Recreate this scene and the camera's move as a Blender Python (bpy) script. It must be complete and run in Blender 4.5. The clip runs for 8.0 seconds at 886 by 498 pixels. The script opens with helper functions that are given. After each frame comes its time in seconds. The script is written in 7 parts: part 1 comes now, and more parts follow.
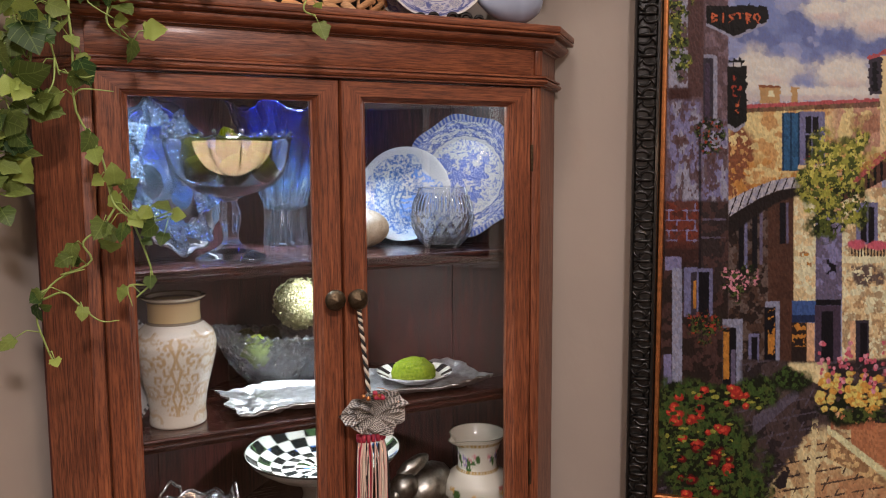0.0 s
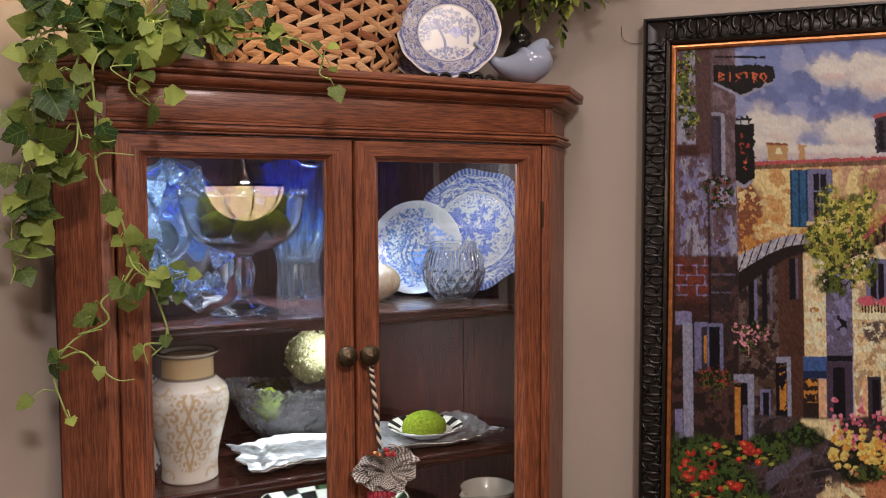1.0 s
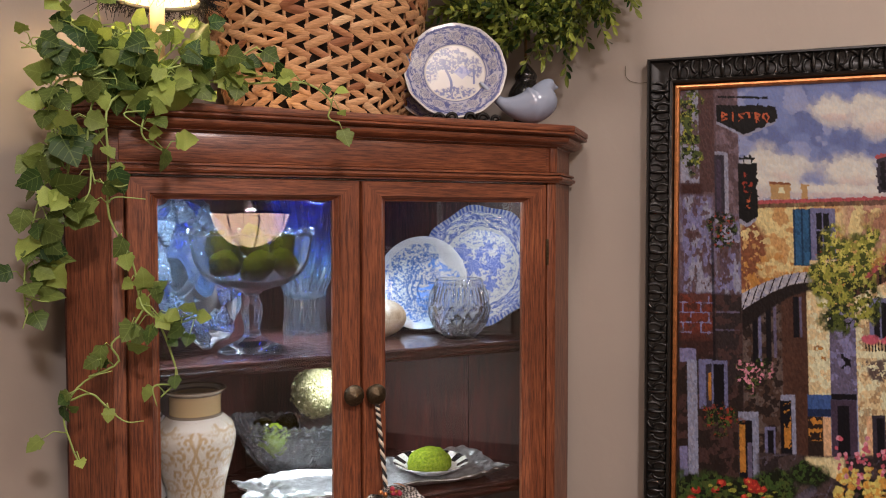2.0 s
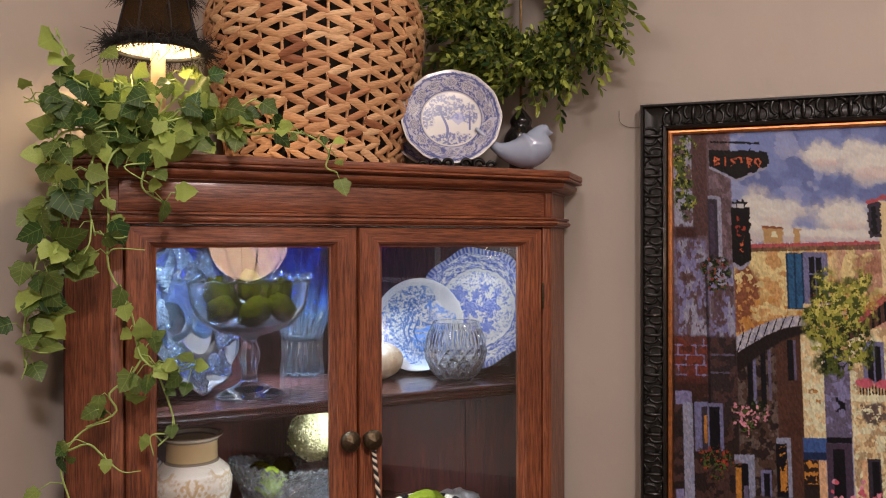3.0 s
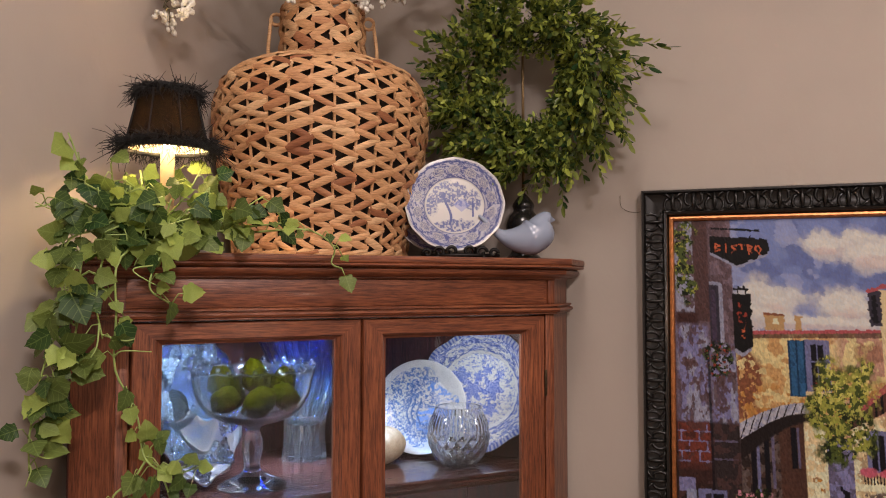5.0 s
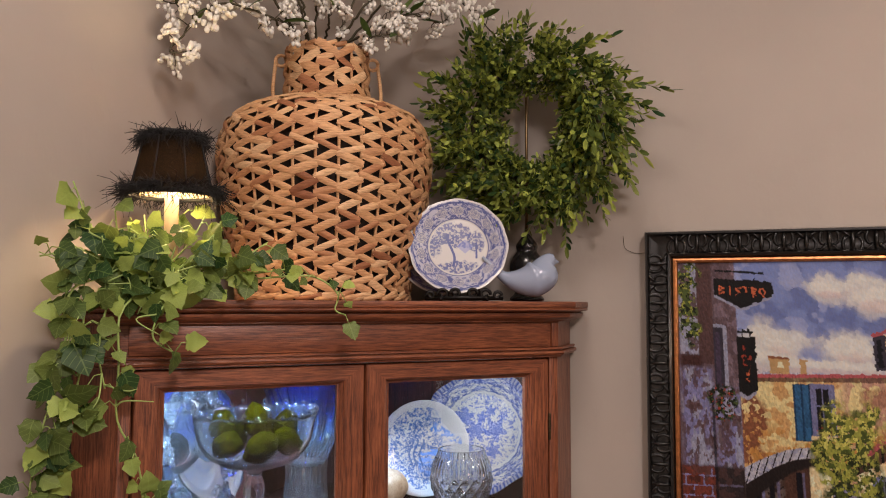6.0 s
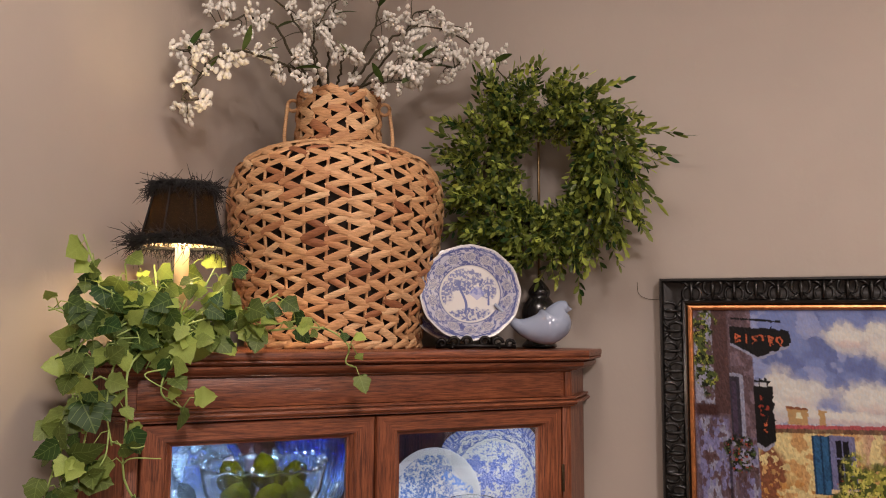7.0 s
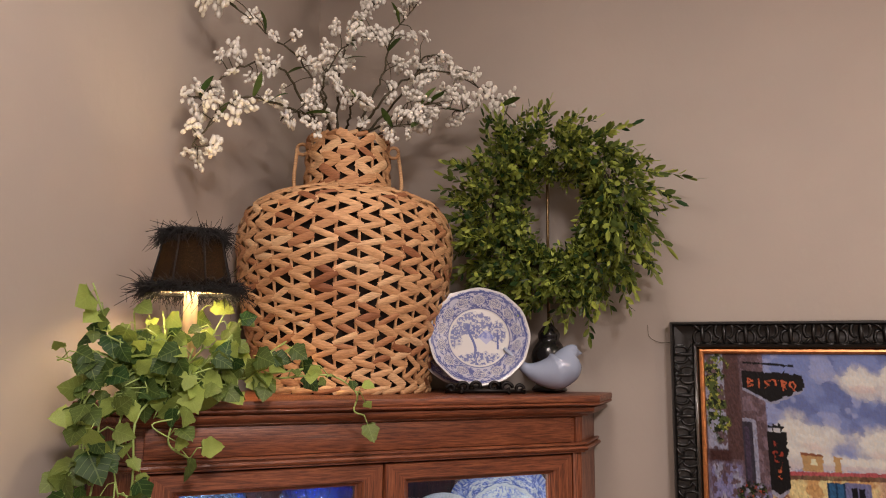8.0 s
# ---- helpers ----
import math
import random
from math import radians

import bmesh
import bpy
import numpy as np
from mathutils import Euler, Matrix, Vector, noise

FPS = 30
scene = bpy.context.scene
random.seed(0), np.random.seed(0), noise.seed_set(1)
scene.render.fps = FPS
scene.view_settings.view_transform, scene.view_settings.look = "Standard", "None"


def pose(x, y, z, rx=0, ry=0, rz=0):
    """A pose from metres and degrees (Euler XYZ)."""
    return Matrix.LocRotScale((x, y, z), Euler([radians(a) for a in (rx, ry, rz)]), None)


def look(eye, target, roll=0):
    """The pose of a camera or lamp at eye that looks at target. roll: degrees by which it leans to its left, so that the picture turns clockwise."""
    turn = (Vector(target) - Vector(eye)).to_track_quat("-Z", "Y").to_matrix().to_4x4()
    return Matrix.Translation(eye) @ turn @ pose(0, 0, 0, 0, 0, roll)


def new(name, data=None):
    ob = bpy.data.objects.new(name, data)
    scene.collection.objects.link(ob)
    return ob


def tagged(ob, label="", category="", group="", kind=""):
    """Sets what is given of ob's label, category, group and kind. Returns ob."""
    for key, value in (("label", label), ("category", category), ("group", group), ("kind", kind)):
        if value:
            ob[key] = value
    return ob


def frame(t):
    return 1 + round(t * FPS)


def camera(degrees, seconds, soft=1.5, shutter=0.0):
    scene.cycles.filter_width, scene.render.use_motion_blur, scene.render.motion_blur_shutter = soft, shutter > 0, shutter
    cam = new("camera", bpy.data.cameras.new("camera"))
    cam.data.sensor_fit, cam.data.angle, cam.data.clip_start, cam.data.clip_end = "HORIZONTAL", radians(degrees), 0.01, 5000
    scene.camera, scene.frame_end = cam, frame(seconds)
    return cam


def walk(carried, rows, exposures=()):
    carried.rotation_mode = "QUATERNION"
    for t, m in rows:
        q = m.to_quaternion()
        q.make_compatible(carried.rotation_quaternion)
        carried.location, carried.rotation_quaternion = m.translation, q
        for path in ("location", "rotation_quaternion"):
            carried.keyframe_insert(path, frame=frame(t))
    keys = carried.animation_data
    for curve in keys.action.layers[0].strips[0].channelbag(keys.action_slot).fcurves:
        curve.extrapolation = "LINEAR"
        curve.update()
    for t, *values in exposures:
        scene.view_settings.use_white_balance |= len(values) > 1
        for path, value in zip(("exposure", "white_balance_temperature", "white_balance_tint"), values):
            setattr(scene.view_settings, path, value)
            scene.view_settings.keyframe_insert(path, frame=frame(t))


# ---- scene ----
cam = camera(58.0, 8.0, soft=1.0)
PATH = [
    (0, (-0.502, -0.147, 1.668), (0.387, 1.632, 1.45), -0.3),
    (0.5, (-0.509, -0.152, 1.682), (0.375, 1.635, 1.518), -0.3),
    (1, (-0.512, -0.157, 1.706), (0.36, 1.638, 1.582), -0.2),
    (1.5, (-0.521, -0.16, 1.726), (0.347, 1.639, 1.624), -0.1),
    (3, (-0.526, -0.18, 1.785), (0.346, 1.62, 1.774), -0.1),
    (3.5, (-0.53, -0.186, 1.808), (0.346, 1.612, 1.822), -0.2),
    (4, (-0.532, -0.189, 1.838), (0.345, 1.608, 1.875), -0.2),
    (4.5, (-0.536, -0.189, 1.862), (0.338, 1.609, 1.925), -0.1),
    (6, (-0.546, -0.186, 1.936), (0.324, 1.609, 2.073), 0.2),
    (6.5, (-0.544, -0.174, 1.96), (0.318, 1.624, 2.122), 0.3),
    (7, (-0.546, -0.171, 1.985), (0.302, 1.63, 2.184), 0.4),
    (7.5, (-0.549, -0.173, 2.001), (0.284, 1.629, 2.236), 0.5),
    (8, (-0.545, -0.172, 2.017), (0.277, 1.631, 2.288), 0.4),
]
walk(cam, [(t, look(eye, target, roll)) for t, eye, target, roll in PATH])

# ---- world, lights, exposure ----
CORNER = (0.0325, 1.9575)
ROOM = pose(CORNER[0], CORNER[1], 0, 0, 0, -45)   # local x along the painting wall, local -y along the other wall
scene.view_settings.exposure = 0.0
world = bpy.data.worlds.new("world")
scene.world = world
world.use_nodes = True
world.node_tree.nodes["Background"].inputs[0].default_value = (0.55, 0.65, 0.8, 1)
world.node_tree.nodes["Background"].inputs[1].default_value = 0.03


def lamp(name, kind, power, colour, m, size=0.1, size_y=None):
    data = bpy.data.lights.new(name, kind)
    data.energy, data.color = power, colour
    if kind == "AREA":
        data.size = size
        if size_y:
            data.shape, data.size_y = "RECTANGLE", size_y
        else:
            data.shape = "DISK"
    else:
        data.shadow_soft_size = size
    ob = new(name, data)
    ob.matrix_world = m
    return ob


WARM = (1.0, 0.855, 0.825)
PENDANT = (0.368, -1.37, 1.72)
CEIL = 3.3
lamp("pendant_bulb", "POINT", 50, WARM, pose(PENDANT[0], PENDANT[1], PENDANT[2] + 0.03), 0.05)
# fill lights added on the unseen ceiling to brighten and tint the walls
FILL_LIGHTS = [(-0.30, 0.40), (0.75, -0.55), (-0.6, -1.7), (1.4, -1.6)]
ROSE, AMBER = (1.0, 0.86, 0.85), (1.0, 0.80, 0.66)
for (x, y), power, tint in zip(FILL_LIGHTS, (10, 3, 106, 6), (ROSE, AMBER, ROSE, AMBER)):
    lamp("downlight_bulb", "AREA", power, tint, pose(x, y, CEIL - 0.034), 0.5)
lamp("shade_bulb", "POINT", 10.5, (1.0, 0.74, 0.40), pose(-0.36, 1.33, 2.162), 0.016)
lamp("strip_light", "AREA", 9.0, (0.52, 0.74, 1.0), pose(-0.24, 1.345, 1.814, 30, 0, 0), 0.32, 0.022).data.spread = math.radians(105)
lamp("strip_light", "AREA", 0.3, (0.86, 0.93, 1.0), pose(0.21, 1.345, 1.814, 28, 0, 0), 0.38, 0.012)
lamp("puck_bulb", "AREA", 13.0, (0.42, 0.66, 1.0), pose(-0.05, 1.56, 1.80), 0.11).data.spread = math.radians(95)
lamp("puck_bulb", "AREA", 0.6, (0.86, 0.93, 1.0), pose(0.30, 1.40, 1.80), 0.06)
lamp("puck_bulb", "AREA", 2.4, (0.86, 0.93, 1.0), pose(0.03, 1.47, 1.448), 0.05)
lamp("puck_bulb", "AREA", 1.5, (0.86, 0.93, 1.0), pose(0.0, 1.50, 1.128), 0.05)


# ---- materials ----
def material(name, base=(0.5, 0.5, 0.5), rough=0.5, metal=0.0, coat=0.0, spec=0.5):
    m = bpy.data.materials.new(name)
    m.use_nodes = True
    b = m.node_tree.nodes["Principled BSDF"]
    b.inputs["Base Color"].default_value = (*base, 1)
    b.inputs["Roughness"].default_value = rough
    b.inputs["Metallic"].default_value = metal
    b.inputs["Coat Weight"].default_value = coat
    b.inputs["Coat Roughness"].default_value = 0.12
    b.inputs["Specular IOR Level"].default_value = spec
    return m, m.node_tree.nodes, m.node_tree.links, b


def add_noise(nodes, links, scale, detail=4, stretch=None, rough=0.55):
    co = nodes.new("ShaderNodeTexCoord")
    n = nodes.new("ShaderNodeTexNoise")
    n.inputs["Scale"].default_value, n.inputs["Detail"].default_value = scale, detail
    n.inputs["Roughness"].default_value = rough
    if stretch:
        mp = nodes.new("ShaderNodeMapping")
        mp.inputs["Scale"].default_value = stretch
        links.new(co.outputs["Object"], mp.inputs["Vector"])
        links.new(mp.outputs["Vector"], n.inputs["Vector"])
    else:
        links.new(co.outputs["Object"], n.inputs["Vector"])
    return n


def add_ramp(nodes, links, source, stops):
    r = nodes.new("ShaderNodeValToRGB")
    while len(r.color_ramp.elements) < len(stops):
        r.color_ramp.elements.new(0.5)
    for e, (p, c) in zip(r.color_ramp.elements, stops):
        e.position, e.color = p, (*c, 1)
    links.new(source, r.inputs["Fac"])
    return r


def add_bump(nodes, links, b, source, strength=0.2, distance=0.002):
    k = nodes.new("ShaderNodeBump")
    k.inputs["Strength"].default_value, k.inputs["Distance"].default_value = strength, distance
    links.new(source, k.inputs["Height"])
    links.new(k.outputs["Normal"], b.inputs["Normal"])
    return k


def wood(name, stretch, dark, mid, light, rough=0.40, coat=0.10):
    m, n, l, b = material(name, mid, rough, 0, coat)
    grain = add_noise(n, l, 1.0, 6, stretch, 0.65)
    ramp = add_ramp(n, l, grain.outputs["Fac"], [(0.30, dark), (0.5, mid), (0.72, light)])
    cloud = add_noise(n, l, 5.0, 3)
    mix = n.new("ShaderNodeMix")
    mix.data_type, mix.blend_type = "RGBA", "MULTIPLY"
    tone = add_ramp(n, l, cloud.outputs["Fac"], [(0.3, (0.72, 0.66, 0.62)), (0.7, (1.12, 1.08, 1.05))])
    mix.inputs[0].default_value = 1.0
    l.new(ramp.outputs["Color"], mix.inputs[6])
    l.new(tone.outputs["Color"], mix.inputs[7])
    l.new(mix.outputs[2], b.inputs["Base Color"])
    rr = add_ramp(n, l, grain.outputs["Fac"], [(0.2, (rough + 0.14,) * 3), (0.8, (rough - 0.06,) * 3)])
    l.new(rr.outputs["Color"], b.inputs["Roughness"])
    pores = add_noise(n, l, 1.0, 3, tuple(k * 2.0 for k in stretch), 0.7)
    dots = add_ramp(n, l, pores.outputs["Fac"], [(0.38, (0.50, 0.45, 0.42)), (0.54, (1.06, 1.06, 1.06))])
    fleck = n.new("ShaderNodeMix")
    fleck.data_type, fleck.blend_type = "RGBA", "MULTIPLY"
    fleck.inputs[0].default_value = 0.8
    l.new(mix.outputs[2], fleck.inputs[6])
    l.new(dots.outputs["Color"], fleck.inputs[7])
    l.new(fleck.outputs[2], b.inputs["Base Color"])
    add_bump(n, l, b, pores.outputs["Fac"], 0.4, 0.001)
    return m


MAHOG = ((0.126, 0.036, 0.016), (0.210, 0.065, 0.028), (0.325, 0.116, 0.050))
wood_x = wood("mahogany_along", (12, 210, 210), *MAHOG)
wood_z = wood("mahogany_upright", (210, 210, 12), *MAHOG)
# dark reddish inner boards, colour lowered further to deepen the shade in there
wood_in_shaded = wood("mahogany_inside_shaded", (90, 90, 7), (0.020, 0.005, 0.005), (0.052, 0.012, 0.010), (0.088, 0.022, 0.017), 0.42, 0.1)
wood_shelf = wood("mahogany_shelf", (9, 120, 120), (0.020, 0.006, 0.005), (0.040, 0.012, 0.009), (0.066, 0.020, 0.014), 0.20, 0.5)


def plaster():
    m, n, l, b = material("taupe_plaster", (0.40, 0.345, 0.295), 0.62, 0, 0, 0.35)
    big = add_noise(n, l, 1.7, 4)
    ramp = add_ramp(n, l, big.outputs["Fac"], [(0.3, (0.375, 0.325, 0.282)), (0.7, (0.43, 0.372, 0.318))])
    l.new(ramp.outputs["Color"], b.inputs["Base Color"])
    trowel = add_noise(n, l, 6.0, 5, (1.0, 1.0, 0.6), 0.5)
    cut = add_ramp(n, l, trowel.outputs["Fac"], [(0.42, (0, 0, 0)), (0.5, (0.55, 0.55, 0.55)), (0.62, (0.7, 0.7, 0.7))])
    fine = add_noise(n, l, 160.0, 3)
    add = n.new("ShaderNodeMath")
    add.operation = "MULTIPLY_ADD"
    add.inputs[1].default_value = 0.06
    l.new(fine.outputs["Fac"], add.inputs[0])
    l.new(cut.outputs["Color"], add.inputs[2])
    add_bump(n, l, b, add.outputs[0], 0.32, 0.003)
    return m


wall_mat = plaster()
ceil_mat = material("white_ceiling_paint", (0.55, 0.52, 0.48), 0.8)[0]
floor_mat = wood("floor_boards", (6, 60, 60), (0.05, 0.025, 0.013), (0.10, 0.055, 0.03), (0.15, 0.09, 0.05), 0.4, 0.1)
white_trim = material("white_trim_paint", (0.78, 0.77, 0.74), 0.4)[0]


def painted(name, rough=0.2, coat=0.4, bump=0.0, scale=300.0):
    """A surface whose colour is its own decoration, held in the mesh."""
    m, n, l, b = material(name, (0.8, 0.8, 0.8), rough, 0, coat)
    a = n.new("ShaderNodeAttribute")
    a.attribute_name = "decor"
    l.new(a.outputs["Color"], b.inputs["Base Color"])
    if bump:
        t = add_noise(n, l, scale, 4)
        add_bump(n, l, b, t.outputs["Fac"], bump, 0.002)
    return m


china = painted("glazed_china", 0.27, 0.18)
oil_paint = painted("oil_paint", 0.5, 0.0, 0.1, 320.0)
oil_paint.node_tree.nodes["Principled BSDF"].inputs["Specular IOR Level"].default_value = 0.16
glazed = painted("glazed_pottery", 0.25, 0.35)
cloth = painted("checked_cloth", 0.85, 0.0, 0.3, 500.0)


def clear_glass(name, tint=(1, 1, 1), rough=0.0, ior=1.47, clear=1.0):
    m = bpy.data.materials.new(name)
    m.use_nodes = True
    n, l = m.node_tree.nodes, m.node_tree.links
    b = n["Principled BSDF"]
    b.inputs["Base Color"].default_value = (*tint, 1)
    b.inputs["Transmission Weight"].default_value = clear
    b.inputs["Roughness"].default_value = rough
    b.inputs["IOR"].default_value = ior
    return m


crystal = clear_glass("cut_crystal", (0.97, 0.985, 1.0), 0.0, 1.54, 0.975)
press_glass = clear_glass("pressed_glass", (0.93, 0.97, 1.0), 0.0, 1.46, 0.996)
dish_glass = clear_glass("pale_blue_sheet_glass", (0.66, 0.80, 1.0), 0.0, 1.42, 0.985)
grape_glass = clear_glass("icy_blue_glass", (0.78, 0.88, 1.0), 0.0, 1.52, 0.978)
rose_glass = clear_glass("grey_pressed_glass", (0.80, 0.85, 0.90), 0.0, 1.50, 0.965)


def cobalt():
    m = clear_glass("cobalt_to_clear_glass", (1, 1, 1), 0.0, 1.50, 0.985)
    n, l = m.node_tree.nodes, m.node_tree.links
    b = n["Principled BSDF"]
    co = n.new("ShaderNodeTexCoord")
    sep = n.new("ShaderNodeSeparateXYZ")
    l.new(co.outputs["Object"], sep.inputs[0])
    mr = n.new("ShaderNodeMapRange")
    mr.inputs["From Min"].default_value, mr.inputs["From Max"].default_value = 0.10, 0.30
    l.new(sep.outputs["Z"], mr.inputs["Value"])
    r = add_ramp(n, l, mr.outputs["Result"], [(0.0, (0.90, 0.95, 1.0)), (0.25, (0.62, 0.80, 1.0)), (0.55, (0.20, 0.42, 1.0)), (0.8, (0.05, 0.16, 0.95)), (1.0, (0.02, 0.07, 0.80))])
    l.new(r.outputs["Color"], b.inputs["Base Color"])
    return m


cobalt_glass = cobalt()


def pane_glass():
    m = bpy.data.materials.new("window_pane_glass")
    m.use_nodes = True
    n, l = m.node_tree.nodes, m.node_tree.links
    n.remove(n["Principled BSDF"])
    tr, gl, mix, fr = (n.new(k) for k in ("ShaderNodeBsdfTransparent", "ShaderNodeBsdfGlossy", "ShaderNodeMixShader", "ShaderNodeFresnel"))
    tr.inputs["Color"].default_value = (0.96, 0.97, 0.97, 1)
    gl.inputs["Roughness"].default_value = 0.0
    fr.inputs["IOR"].default_value = 1.52
    l.new(fr.outputs[0], mix.inputs[0])
    l.new(tr.outputs[0], mix.inputs[1])
    l.new(gl.outputs[0], mix.inputs[2])
    l.new(mix.outputs[0], n["Material Output"].inputs["Surface"])
    return m


pane_mat = pane_glass()


def metal(name, colour, rough, scale=60.0, bump=0.2):
    m, n, l, b = material(name, colour, rough, 1.0)
    t = add_noise(n, l, scale, 5)
    r = add_ramp(n, l, t.outputs["Fac"], [(0.3, tuple(c * 0.6 for c in colour)), (0.65, colour)])
    l.new(r.outputs["Color"], b.inputs["Base Color"])
    add_bump(n, l, b, t.outputs["Fac"], bump, 0.001)
    return m


silver = metal("polished_silver", (0.86, 0.87, 0.88), 0.20, 45.0, 0.25)
pewter = metal("satin_aluminium", (0.90, 0.91, 0.92), 0.42, 55.0, 0.45)
old_brass = metal("dark_antique_brass", (0.12, 0.088, 0.055), 0.46, 260.0, 0.9)
black_metal = metal("black_cast_metal", (0.03, 0.028, 0.027), 0.4, 200.0, 0.3)


def veins(n, l, below, colour):
    """Pale midrib and side veins along a leaf that lies along x."""
    co, sep = n.new("ShaderNodeTexCoord"), n.new("ShaderNodeSeparateXYZ")
    l.new(co.outputs["Object"], sep.inputs[0])

    def calc(op, a, c):
        k = n.new("ShaderNodeMath")
        k.operation = op
        for i, s in enumerate((a, c)):
            if isinstance(s, float):
                k.inputs[i].default_value = s
            else:
                l.new(s, k.inputs[i])
        return k.outputs[0]
    side = calc("ABSOLUTE", sep.outputs["Y"], 0.0)
    slope = calc("SUBTRACT", sep.outputs["X"], calc("MULTIPLY", side, 0.75))
    saw = calc("FRACT", calc("ADD", calc("MULTIPLY", slope, 4.2), 5.0), 0.0)
    rib = calc("MAXIMUM", calc("LESS_THAN", side, 0.022), calc("LESS_THAN", saw, 0.10))
    mix = n.new("ShaderNodeMix")
    mix.data_type = "RGBA"
    l.new(calc("MULTIPLY", rib, 0.20), mix.inputs[0])
    l.new(below.outputs[2], mix.inputs[6])
    mix.inputs[7].default_value = (*colour, 1)
    return mix


def leafy(name, dark, light, rough=0.36, veined=False):
    m, n, l, b = material(name, dark, rough, 0, 0.0, 0.35)
    info = n.new("ShaderNodeObjectInfo")
    geo = n.new("ShaderNodeNewGeometry")
    add = n.new("ShaderNodeMath")
    add.operation = "ADD"
    l.new(info.outputs["Random"], add.inputs[0])
    l.new(geo.outputs["Random Per Island"], add.inputs[1])
    half = n.new("ShaderNodeMath")
    half.operation = "FRACT"
    l.new(add.outputs[0], half.inputs[0])
    mixed = tuple(0.5 * a + 0.5 * c for a, c in zip(dark, light))
    r = add_ramp(n, l, half.outputs[0], [(0.05, dark), (0.6, tuple(0.66 * k for k in mixed)), (1.0, light)])
    spot = add_noise(n, l, 90.0, 3)
    tone = add_ramp(n, l, spot.outputs["Fac"], [(0.3, (0.7, 0.72, 0.7)), (0.7, (1.15, 1.12, 1.1))])
    mix = n.new("ShaderNodeMix")
    mix.data_type, mix.blend_type = "RGBA", "MULTIPLY"
    mix.inputs[0].default_value = 1.0
    l.new(r.outputs["Color"], mix.inputs[6])
    l.new(tone.outputs["Color"], mix.inputs[7])
    if veined:
        mix = veins(n, l, mix, tuple(min(1.0, 0.25 + 1.0 * c) * k for c, k in zip(light, (0.62, 0.72, 0.42))))
    l.new(mix.outputs[2], b.inputs["Base Color"])
    tl, sh = n.new("ShaderNodeBsdfTranslucent"), n.new("ShaderNodeMixShader")
    l.new(mix.outputs[2], tl.inputs["Color"])
    sh.inputs[0].default_value = 0.38
    l.new(b.outputs[0], sh.inputs[1])
    l.new(tl.outputs[0], sh.inputs[2])
    l.new(sh.outputs[0], n["Material Output"].inputs["Surface"])
    return m


ivy_leaf = leafy("ivy_leaf", (0.028, 0.075, 0.020), (0.43, 0.55, 0.13), 0.5, True)
box_leaf = leafy("boxwood_leaf", (0.024, 0.066, 0.020), (0.56, 0.66, 0.13))
vine_mat = material("green_vine_stem", (0.30, 0.40, 0.11), 0.5)[0]
twig_mat = material("dark_twig", (0.055, 0.045, 0.022), 0.7)[0]
petal_mat = material("white_artificial_berry", (0.72, 0.69, 0.62), 0.7)[0]
bract_mat = leafy("spray_leaf", (0.05, 0.10, 0.02), (0.16, 0.24, 0.06))


def mossy(name, dark, light, scale=170.0, dist=0.006):
    m, n, l, b = material(name, dark, 0.95, 0, 0, 0.0)
    t = add_noise(n, l, scale, 5)
    r = add_ramp(n, l, t.outputs["Fac"], [(0.3, dark), (0.7, light)])
    l.new(r.outputs["Color"], b.inputs["Base Color"])
    add_bump(n, l, b, t.outputs["Fac"], 0.9, dist)
    return m


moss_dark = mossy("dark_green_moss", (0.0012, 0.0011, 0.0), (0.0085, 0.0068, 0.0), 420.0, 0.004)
moss_lime = mossy("lime_green_moss", (0.09, 0.14, 0.012), (0.25, 0.31, 0.03))
hydrangea_mat = mossy("dried_cream_hydrangea", (0.26, 0.26, 0.11), (0.58, 0.54, 0.33), 120.0)


def straw():
    m, n, l, b = material("woven_hyacinth_straw", (0.45, 0.25, 0.12), 0.68, 0, 0.0)
    geo = n.new("ShaderNodeNewGeometry")
    info = n.new("ShaderNodeObjectInfo")
    both = n.new("ShaderNodeMath")
    both.operation = "ADD"
    l.new(info.outputs["Random"], both.inputs[0])
    l.new(geo.outputs["Random Per Island"], both.inputs[1])
    wrap = n.new("ShaderNodeMath")
    wrap.operation = "FRACT"
    l.new(both.outputs[0], wrap.inputs[0])
    r = add_ramp(n, l, wrap.outputs[0], [(0.0, (0.26, 0.095, 0.038)), (0.12, (0.42, 0.19, 0.085)), (0.3, (0.56, 0.31, 0.145)), (0.75, (0.64, 0.38, 0.19)), (1.0, (0.74, 0.50, 0.28))])
    fibre = add_noise(n, l, 1.0, 5, (60, 60, 420), 0.6)
    tone = add_ramp(n, l, fibre.outputs["Fac"], [(0.3, (0.68, 0.62, 0.56)), (0.62, (1.08, 1.06, 1.04))])
    mix = n.new("ShaderNodeMix")
    mix.data_type, mix.blend_type = "RGBA", "MULTIPLY"
    mix.inputs[0].default_value = 1.0
    l.new(r.outputs["Color"], mix.inputs[6])
    l.new(tone.outputs["Color"], mix.inputs[7])
    l.new(mix.outputs[2], b.inputs["Base Color"])
    add_bump(n, l, b, fibre.outputs["Fac"], 0.5, 0.002)
    return m


